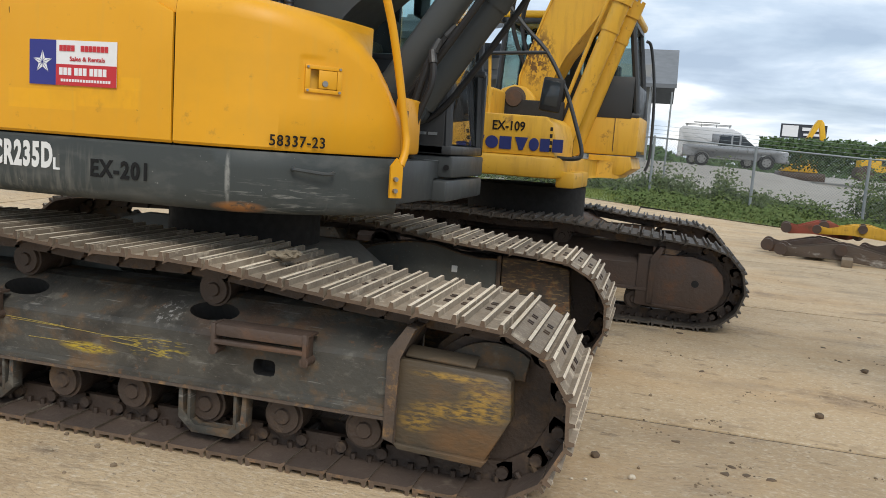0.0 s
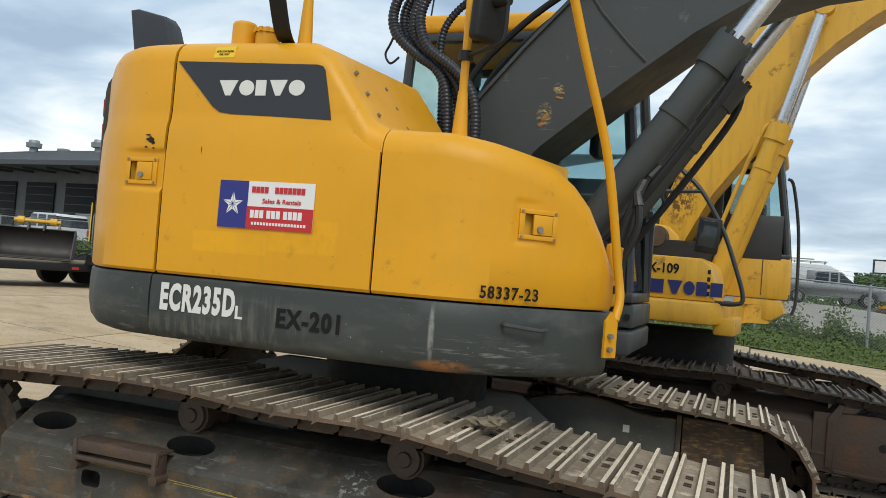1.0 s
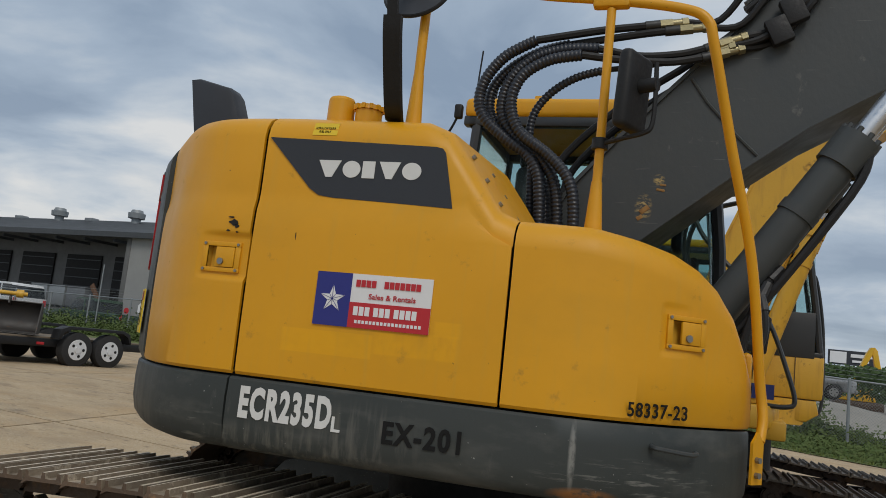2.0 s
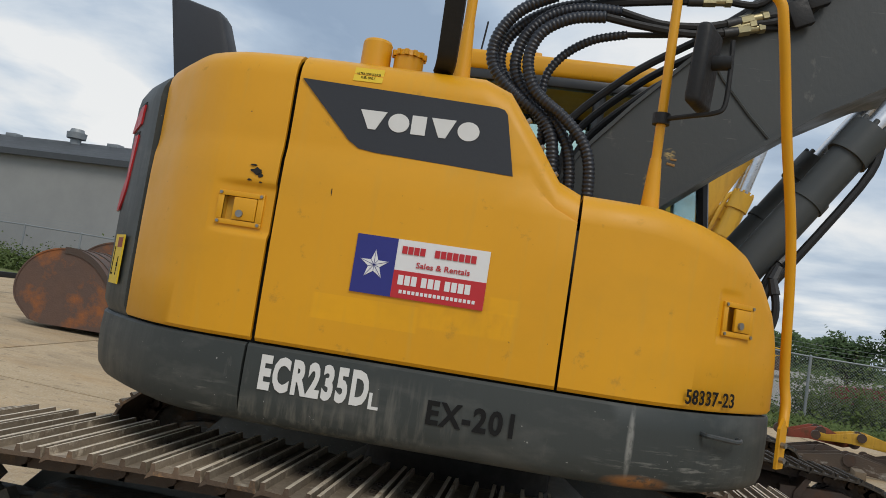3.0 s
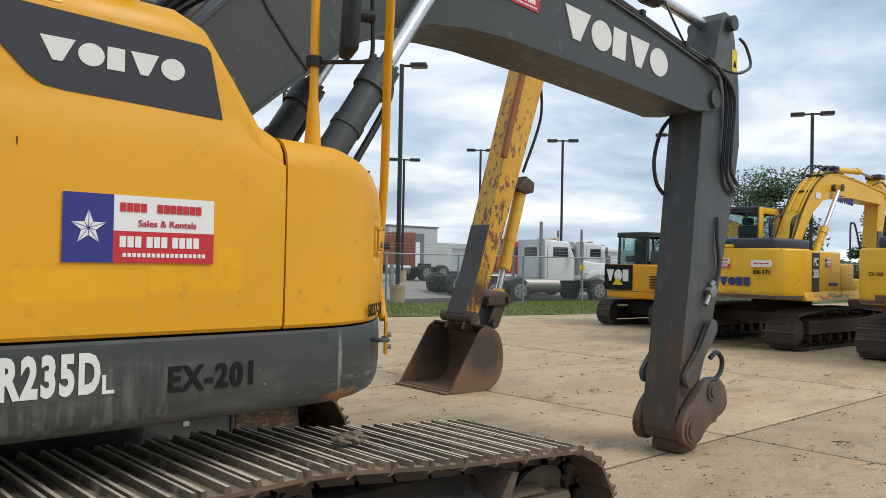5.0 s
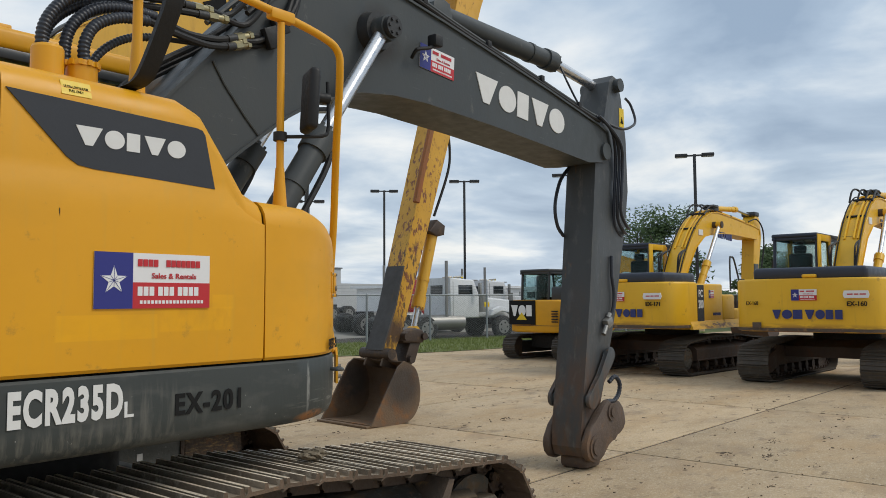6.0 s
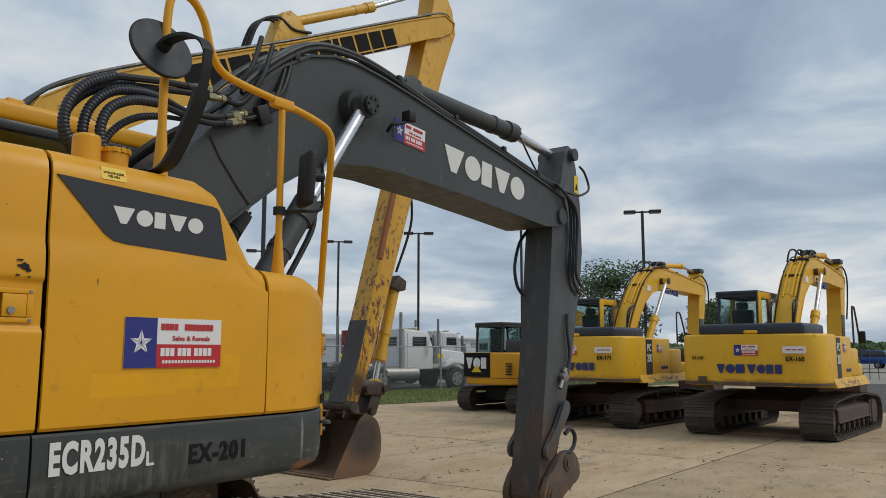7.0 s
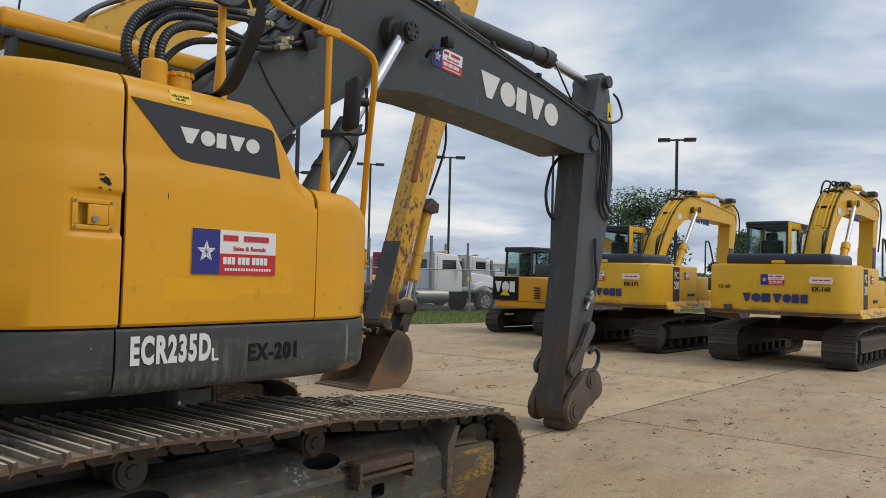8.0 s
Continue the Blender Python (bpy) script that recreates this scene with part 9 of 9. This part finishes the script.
for k in range(8):
    p = back0.lerp(back1, (k + 0.5) / 8)
    dr = part("dock_door", box(B(), (p.x, p.y - 0.22, 3.45), (3.0, 0.12, 3.4), 0.02, rz=-8), DARK, wh, "dark roll-up dock door")
    for j in range(6):
        part("door_slat", box(B(), (p.x, p.y - 0.30, 2.1 + 0.55 * j), (2.9, 0.03, 0.05), rz=-8), ROOF_DARK, dr)
for v in (A0, A1):
    part("column", box(B(), (v[0], v[1], 3.1), (0.35, 0.35, 5.8), 0.02, rz=-8), COLUMN, wh)
for (s0, s1) in ((A0, A1), (A1, A2)):
    rb = B()
    e0, e1 = Vector(s0) - up_v * 0.5, Vector(s1) - up_v * 0.5
    r0, r1 = Vector(s0) + up_v * 15, Vector(s1) + up_v * 15
    q = [rb.verts.new(v) for v in ((e0.x, e0.y, 6.25), (e1.x, e1.y, 6.25), (r1.x, r1.y, 9.45), (r0.x, r0.y, 9.45))]
    rb.faces.new(q)
    bmesh.ops.solidify(rb, geom=rb.faces[:], thickness=0.2)
    part("roof", rb, ROOF, wh, "grey sheet-metal roof")
    fac((e0.x, e0.y), (e1.x, e1.y), 5.98, 6.28, ROOF_DARK, "fascia", wh, 0.15)
for k in range(14):
    p = Vector(A0).lerp(Vector(A1), (k + 0.5) / 14) + up_v * 0.1
    part("canopy_beam", box(B(), (p.x, p.y + 1.1, 5.86), (0.10, 2.6, 0.16), rz=-8), ROOF_DARK, wh)
for k in range(6):
    p = Vector(A0).lerp(Vector(A2), 0.055 + 0.15 * k) + up_v * 12
    v = cyl(B(), (p.x, p.y, 8.4), (p.x, p.y, 9.4), 0.35, seg=16)
    cyl(v, (p.x, p.y, 9.2), (p.x, p.y, 9.6), 0.62, 0.66, seg=16)
    cyl(v, (p.x, p.y, 9.6), (p.x, p.y, 9.85), 0.50, 0.42, seg=16)
    part("roof_vent", v, GALV, wh, "turbine roof vent")
    p = Vector(A0).lerp(Vector(A2), 0.09 + 0.15 * k) + up_v * 13.5
    part("skylight", box(B(), (p.x, p.y, 9.20), (0.9, 0.7, 0.30), 0.03, rz=-8), GALV, wh, "pale roof hatch")
for x, y, w in ((-36.3, 34.75, 1.35), (-34.8, 34.55, 1.35), (-33.2, 34.3, 1.5)):
    cr = thing("storage_bin", "pale grey plastic bulk bin standing on the loading dock", "bin", pose(x, y, 1.75, 0, 0, -8), "bins on the dock")
    part("bin_body", boxb(-w / 2, w / 2, -0.5, 0.5, 0.14, 1.25, 0.04), GALV if w < 1.4 else ROOF, cr)
    part("bin_lid", boxb(-w / 2 - 0.03, w / 2 + 0.03, -0.53, 0.53, 1.25, 1.32, 0.02), GALV if w < 1.4 else ROOF, cr)
    for dx in (-w / 2 + 0.12, 0.0, w / 2 - 0.12):
        part("runner", boxb(dx - 0.06, dx + 0.06, -0.48, 0.48, 0.0, 0.14, 0.01), ROOF_DARK, cr)
plk = thing("plank", "brown weathered board leaning on the dock edge", "board", pose(-31.0, 33.6, 1.75, 0, -38, -8))
part("board", boxb(-0.16, 0.16, -0.03, 0.03, 0.0, 1.9, 0.006), RUST, plk)
nb = thing("metal_shed", "pale metal shed with an overhanging gable roof behind the fence", "building")
part("wall", boxb(-8.0, 1.6, 38.2, 48.0, 0.8, 6.2), SIDING, nb)
rf = prism([(37.2, 5.2), (43.1, 7.6), (49.0, 5.2), (49.0, 5.0), (43.1, 7.35), (37.2, 5.0)], -9.0, 2.9, axis="x")
part("roof", rf, ROOF, nb, "pale ribbed roof")
part("gable", prism([(38.2, 5.3), (43.1, 7.3), (48.0, 5.3)], 1.55, 1.65, axis="x"), SIDING, nb)
part("door", boxb(-1.2, -0.2, 38.1, 38.2, 1.0, 3.1), ROOF_DARK, nb)
part("window", boxb(0.3, 0.9, 38.1, 38.2, 3.6, 4.6), WINDOW, nb)
ob1 = thing("low_building", "pale grey low commercial building far off", "building")
PALE_WALL = M("pale_wall_panel", (0.46, 0.47, 0.47), 0.7, c2=(0.40, 0.41, 0.41), s=0.3, mix=1.0, bump=0.03)
part("wall", boxb(66, 90.5, 96, 110, 0, 5.9), PALE_WALL, ob1)
part("upper_wall", boxb(80, 90.6, 95.6, 109, 0, 7.1), PALE_WALL, ob1)
part("roof_edge", boxb(65.8, 79.8, 95.8, 110, 5.9, 6.05), ROOF, ob1)
part("roof_edge", boxb(79.8, 90.8, 95.4, 109, 7.1, 7.3), ROOF, ob1)
ent = part("entrance", boxb(81.0, 86.6, 94.4, 95.7, 0, 6.0), ROOF, ob1, "darker grey entrance block")
part("entrance_glass", boxb(82.0, 85.6, 94.3, 94.45, 0.2, 4.6), WHITE_PAINT, ent)
part("side_wing", boxb(90.7, 118, 97, 110, 0, 4.7), PALE_WALL, ob1)
ob2 = thing("low_building", "white flat-roofed depot far off behind the trucks", "building")
part("wall", boxb(60, 120, 48, 60, 0, 3.0), WHITE_PAINT, ob2)
part("roof", boxb(59.5, 120.5, 47.5, 60.5, 3.0, 3.25), WHITE_PAINT, ob2)
for k in range(9):
    part("dock_door", boxb(62 + 6 * k, 65.5 + 6 * k, 47.9, 48.0, 0.6, 2.6), SIDING, ob2)
bb = thing("billboard", "dark roadside billboard with a white field far off", "sign")
part("panel", boxb(17.9, 23.7, 114, 114.3, 5.7, 7.6), CHAR, bb)
part("pale_field", boxb(18.1, 20.1, 113.9, 114.0, 5.9, 7.4), SIGN_WHITE, bb)
part("word_bar", boxb(20.6, 23.2, 113.9, 114.0, 6.75, 7.2), SIGN_WHITE, bb)
part("word_bar", boxb(20.8, 22.8, 113.9, 114.0, 6.1, 6.4), SIGN_WHITE, bb)
part("post", cyl(B(), (21.6, 114.2, 0), (21.6, 114.2, 5.5), 0.25, seg=14), POLE, bb)


# ---- lamp poles ----
def lamp_pole(x, y, h, heads, yaw=0.0):
    e = thing("lamp_pole", "dark bronze car-park lamp pole with box heads", "street lamp", pose(x, y, max(0, rise(x, y) - 0.10), 0, 0, yaw), "lamp poles")
    p = box(B(), (0, 0, h / 2), (0.15, 0.15, h), 0.01)
    part("pole", p, POLE, e)
    part("pole_base", cyl(B(), (0, 0, 0), (0, 0, 0.7), 0.28, seg=18), CONCRETE, e, "round concrete footing")
    for s in heads:
        hd = part("lamp_head", box(B(), (s * 0.65, 0, h - 0.05), (0.62, 0.42, 0.16), 0.03), POLE, e)
        part("lens", boxb(s * 0.65 - 0.24, s * 0.65 + 0.24, -0.17, 0.17, h - 0.142, h - 0.128), LENS, hd)
        part("arm", boxb(min(0, s * 0.4), max(0, s * 0.4), -0.04, 0.04, h - 0.10, h - 0.02), POLE, e)
    return e


lamp_pole(18.3, 19.4, 9.0, (1,), -50)
lamp_pole(30.0, 33.0, 7.4, (-1, 1), -40)
lamp_pole(38.2, 27.5, 9.0, (-1, 1), -50)
lamp_pole(38.2, 34.6, 9.0, (-1, 1), -45)
lamp_pole(41.2, 52.3, 9.0, (-1, 1), -40)
lamp_pole(41.5, 60.6, 9.0, (-1, 1), -35)
lamp_pole(18.4, 27.8, 9.0, (1,), -30)
lamp_pole(37.7, 12.1, 9.0, (-1, 1), -65)
lamp_pole(39.0, 20.3, 9.0, (-1, 1), -60)
lamp_pole(16.8, 32.4, 9.0, (1,), -25)


# ---- trees, far hedge ----
def tree(x, y, h, r, seed, label="leafy green tree with an uneven crown"):
    rg = random.Random(seed)
    z0 = max(0, rise(x, y) - 0.1)
    e = thing("tree", label, "tree", pose(x, y, z0))
    t = tube(B(), smooth_line([(0, 0, 0), (0.05, 0.02, h * 0.25), (-0.04, 0.03, h * 0.5), (0.02, 0, h * 0.8)], 4), 0.13, 8)
    for v in t.verts:
        f = 1 - 0.75 * v.co.z / h
        v.co.x *= f; v.co.y *= f
    for k in range(7):
        a = rg.uniform(0, 6.28)
        zz = h * rg.uniform(0.35, 0.6)
        tube(t, [(0, 0, zz), (math.cos(a) * r * 0.4, math.sin(a) * r * 0.4, zz + h * 0.12), (math.cos(a) * r * 0.8, math.sin(a) * r * 0.8, zz + h * 0.28)], 0.035, 6)
    part("trunk", t, BARK, e)
    lumps = [(rg.gauss(0, 0.45) * r, rg.gauss(0, 0.45) * r, h * rg.uniform(0.42, 0.93), rg.uniform(0.22, 0.5) * r) for _ in range(26)]

    def spot():
        lx, ly, lz, lr = rg.choice(lumps)
        v = Vector((rg.gauss(0, 1), rg.gauss(0, 1), rg.gauss(0, 1))).normalized() * lr * rg.uniform(0.4, 1.0)
        return lx + v.x, ly + v.y, lz + v.z * 0.8
    cr = new("crown", leafy(5200, spot, 0.17, LEAF, "crown", "", ""))
    cr.parent = e
    return e


tree(38.5, 14.2, 6.3, 2.3, 11)
tree(41.0, 16.8, 6.6, 2.5, 12)
tree(41.5, 9.6, 4.6, 1.4, 13)
tree(43.0, 10.6, 4.0, 1.3, 14)
tree(17.0, 34.5, 3.6, 2.0, 15)
tree(14.8, 36.0, 3.0, 1.6, 16)
hv = random.Random(21)


def far_spot():
    a = hv.uniform(-12, 92)
    d = hv.uniform(150, 190)
    hgt = 3.2 + 2.0 * noise.noise(Vector((a * 0.35, 0, 0))) + 1.0 * noise.noise(Vector((a * 1.7, 3, 0)))
    return d * math.cos(radians(a)), d * math.sin(radians(a)), hv.uniform(0, 1) ** 0.6 * hgt


tagged(new("far_trees", leafy(26000, far_spot, 0.9, LEAF, "far_trees", "", "")), "distant dark green tree line at the horizon", "trees", kind="stuff")


def near_wood():
    a = hv.uniform(70, 83)
    d = hv.uniform(70, 80)
    hgt = 4.6 + 1.2 * noise.noise(Vector((a * 0.9, 7, 0)))
    return 2 + d * math.cos(radians(a)), d * math.sin(radians(a)), 1.4 + hv.uniform(0, 1) ** 0.6 * hgt * 0.6


tagged(new("shrubs", leafy(9000, near_wood, 0.35, LEAF, "shrubs", "", "")), "dark green shrubs behind the parked vehicles", "shrubs", kind="stuff")
ye = thing("excavator", "yellow excavator with its boom folded up far off behind the shrubs", "excavator", pose(16.39, 83.6, 1.0) @ Matrix.Scale(1.25, 4))
plate_box([(-0.65, 1.2), (0.45, 4.0), (0.72, 4.42)], [(0.98, 4.40), (0.85, 3.9), (0.35, 2.9), (-0.05, 1.2)], -0.3, 0.3, YEL_FAR, "boom", ye)
part("arm", prism([(0.75, 4.42), (1.0, 4.45), (1.2, 4.2), (1.5, 2.7), (1.42, 2.2), (1.2, 2.2), (0.95, 3.4)], -0.2, 0.2, 0.02), YEL_FAR, ye)
part("body", boxb(-1.6, 1.0, -1.3, 1.3, 0.2, 1.25, 0.1), YEL_FAR, ye)
part("cab", boxb(0.2, 1.2, -1.2, -0.2, 0.9, 2.0, 0.08), CAB_DARK, ye)
part("track", boxb(-1.9, 1.6, -1.4, 1.4, -0.6, 0.2, 0.2), RUST_DARK, ye)
yl = thing("loader", "yellow loader parked far off behind the shrubs", "loader", pose(19.0, 66.0, 1.0))
part("body", prism([(-1.3, 0.7), (1.6, 0.7), (1.6, 1.75), (0.1, 1.8), (-0.2, 1.65), (-1.3, 1.55)], -0.9, 0.9, 0.05), YEL_FAR, yl)
part("hood_panel", boxb(0.15, 1.4, -0.94, -0.91, 1.2, 1.7), CAB_DARK, yl)
for wx in (-0.9, 1.1):
    part("wheel", cyl(B(), (wx, -1.0, 0.55), (wx, 1.0, 0.55), 0.62, seg=20), RUST_DARK, yl)
# iron fence to the east
irf = thing("iron_fence", "black iron picket fence at the east side", "fence")
for k in range(46):
    y = -14 + 0.5 * k
    part("picket", boxb(54.98, 55.02, y - 0.02, y + 0.02, -0.1, 1.6), POLE, irf)
for z in (0.3, 1.4):
    part("rail", boxb(54.97, 55.03, -14, 9, z, z + 0.05), POLE, irf)
CRUMB_DARK = M("dark_mud_flakes", (0.085, 0.058, 0.036), 0.95, c2=(0.15, 0.105, 0.066), s=14, mix=1.0, bump=0.3)
CRUMB = M("brown_dirt_crumbs", (0.15, 0.105, 0.065), 0.95, c2=(0.26, 0.20, 0.13), s=9, mix=1.0, bump=0.3)
# low spread of dark gravel past the parked row
GRAVEL = M("dark_gravel", (0.070, 0.064, 0.058), 0.95, c2=(0.12, 0.105, 0.09), s=1.5, mix=1.0, bump=0.8, bs=18, dirt=(0.04, 0.037, 0.034), dirt_amt=0.4, dirt_s=6)
gvl = B()
gr = [[gvl.verts.new((22 + 0.6 * i + 1.4 * noise.noise(Vector((0, j * 0.3, 2))), -14 + 0.6 * j + 0.9 * noise.noise(Vector((i * 0.2, 0, 5))), -0.03 + min(1.0, min(i, 39 - i, j, 30 - j) / 3) * (0.10 + 0.10 * noise.noise(Vector((i * 0.35, j * 0.35, 0)))))) for i in range(40)] for j in range(31)]
for a, b in zip(gr, gr[1:]):
    for i in range(39):
        gvl.faces.new((a[i], a[i + 1], b[i + 1], b[i]))
solo("gravel_patch", gvl, GRAVEL, "low spread of dark gravel at the edge of the yard", "gravel", kind="structure")
# pebbles and dirt crumbs on the yard
prg = random.Random(8)
peb = B()
for _ in range(420):
    x, y = prg.uniform(-4, 12), prg.uniform(-5.5, 8)
    r = 0.005 + 0.011 * prg.random() ** 3
    rr = bmesh.ops.create_icosphere(peb, subdivisions=1, radius=r, matrix=Matrix.Translation((x, y, rise(x, y) + r * 0.4)))
    for v in rr["verts"]:
        v.co += Vector((prg.uniform(-1, 1), prg.uniform(-1, 1), prg.uniform(-1, 1))) * r * 0.25
for _ in range(80):
    cx, cy = prg.uniform(-2.5, 8), prg.uniform(-3.8, 2.5)
    sp2 = prg.uniform(0.02, 0.11)
    for _ in range(prg.randint(5, 22)):
        x, y = prg.gauss(cx, sp2), prg.gauss(cy, sp2 * 0.7)
        r = 0.003 + 0.007 * prg.random() ** 2
        rr = bmesh.ops.create_icosphere(peb, subdivisions=1, radius=r, matrix=Matrix.Translation((x, y, r * 0.2)))
        for v in rr["verts"]:
            v.co += Vector((prg.uniform(-1, 1), prg.uniform(-1, 1), prg.uniform(-1, 0.2))) * r * 0.4
solo("pebbles", peb, CRUMB, "small pebbles and dirt crumbs scattered on the concrete", "pebbles", kind="stuff")

# flat mud flakes dropped from the tracks, in loose trails and along the joints
def flake(bm, x, y, r, h, rg):
    n = rg.randint(6, 9)
    a0, ax, sq = rg.uniform(0, 6.28), rg.uniform(0, 3.14), rg.uniform(0.45, 0.9)
    ring = []
    for k in range(n):
        a = a0 + 6.2832 * k / n
        q = r * rg.uniform(0.6, 1.25)
        u, v = q * math.cos(a), q * math.sin(a) * sq
        ring.append((x + u * math.cos(ax) - v * math.sin(ax), y + u * math.sin(ax) + v * math.cos(ax)))
    z = rise(x, y)
    low = [bm.verts.new((px, py, z - 0.002)) for px, py in ring]
    top = [bm.verts.new((x + (px - x) * 0.72, y + (py - y) * 0.72, z + h * rg.uniform(0.6, 1.0))) for px, py in ring]
    mid = bm.verts.new((x, y, z + h * 0.9))
    for k in range(n):
        j = (k + 1) % n
        bm.faces.new((low[k], low[j], top[j], top[k]))
        bm.faces.new((top[k], top[j], mid))


frg = random.Random(33)
fl = B()
for _ in range(150):
    cx, cy = frg.uniform(-2.5, 12.5), frg.uniform(-4.2, 6.0)
    dx, dy = frg.uniform(0.02, 0.30), frg.uniform(0.02, 0.10)
    for _ in range(frg.randint(2, 9)):
        flake(fl, frg.gauss(cx, dx), frg.gauss(cy, dy), 0.006 + 0.030 * frg.random() ** 2.5, frg.uniform(0.003, 0.010), frg)
for k in range(-1, 3):
    for _ in range(70):
        # crumbs that lie in the joints
        s, w = frg.uniform(-6, 8), frg.gauss(0, 0.025)
        if frg.random() < 0.5:
            flake(fl, 6.15 + k * 4.3 + w + 0.014 * s, s, 0.010 + 0.014 * frg.random(), 0.004, frg)
        else:
            flake(fl, 4 + s, -0.08 + (k - 1) * 4.3 + w - 0.014 * s, 0.010 + 0.014 * frg.random(), 0.004, frg)
solo("mud_flakes", fl, CRUMB_DARK, "dark brown mud flakes scattered on the concrete", "mud", kind="stuff")

# pale stones and clods near the track
PALE_STONE = M("pale_stone", (0.60, 0.53, 0.42), 0.9, c2=(0.45, 0.38, 0.28), s=30, mix=1.0, bump=0.4, bs=80)
PALE, CLOD = "pale rough stone lying on the concrete", "dark brown dirt clod lying on the concrete"
for x, y, r, mt, lab in ((2.48, -0.91, 0.018, True, PALE), (2.13, -1.13, 0.022, True, PALE), (2.28, -1.01, 0.010, True, PALE), (2.42, -1.09, 0.008, True, PALE), (2.22, -1.03, 0.009, True, PALE), (2.30, -0.71, 0.024, False, CLOD), (3.52, 0.51, 0.026, False, CLOD), (4.07, 1.86, 0.026, False, CLOD)):
    sb = B()
    bmesh.ops.create_icosphere(sb, subdivisions=2, radius=r)
    for v in sb.verts:
        v.co += v.co.normalized() * r * 0.35 * noise.noise(v.co * (1.4 / r) + Vector((x, y, 0)) * 7)
        v.co.z *= 0.7
    solo("stone", sb, PALE_STONE if mt else CRUMB_DARK, lab, "stone", "stones on the yard", m=pose(x, y, r * 0.5, 0, 0, x * 90))

# ---- concrete slabs of the yard, last ----
yard = thing("concrete_yard", "worn tan concrete yard of cast slabs with dark joints", "pavement", kind="structure")
jb = B()
jv = [[jb.verts.new((-44 + 0.75 * i, -36 + 0.75 * j, rise(-44 + 0.75 * i, -36 + 0.75 * j) - 0.010)) for i in range(118)] for j in range(78)]
for a, b in zip(jv, jv[1:]):
    for i in range(len(a) - 1):
        jb.faces.new((a[i], a[i + 1], b[i + 1], b[i]))
part("joint_bed", jb, JOINT, yard, "dark joint filler between the slabs")
SLAB, YAW = 4.3, -0.8
gap = 0.036
bm0 = box(B(), (0, 0, -0.02), (SLAB - gap, SLAB - gap, 0.04), 0.006)
me0 = mesh_of("concrete_slab", bm0, CONCRETE)
for i in range(-11, 9):
    for j in range(-8, 6):
        c = Matrix.Rotation(radians(YAW), 4, "Z") @ Vector(((i + 0.5) * SLAB, (j + 0.5) * SLAB, 0))
        x, y = c.x + 6.15, c.y - 0.08
        edge = grass_y(x) if x > -8 else 20.9
        if y > edge + 1.5 or abs(x) > 42:
            continue
        sl = new("concrete_slab", me0)
        sl.parent = yard
        turn = pose(x, y, 0, 0, 0, YAW)
        if max(rise(x + dx, y + dy) for dx in (-3, 0, 3) for dy in (-3, 0, 3)) > 0.002:
            # slab laid to the fall of the yard
            sb = box(B(), (0, 0, -0.02), (SLAB - gap, SLAB - gap, 0.04))
            bmesh.ops.subdivide_edges(sb, edges=[e for e in sb.edges if abs(e.verts[0].co.z - e.verts[1].co.z) < 1e-5], cuts=5, use_grid_fill=True)
            for v in sb.verts:
                w = turn @ v.co
                v.co.z += rise(w.x, w.y)
            sl.data = mesh_of("concrete_slab", sb, CONCRETE)
            sl.matrix_basis = turn
        else:
            sl.matrix_basis = pose(x, y, rng.uniform(-0.002, 0.002), 0, 0, YAW)
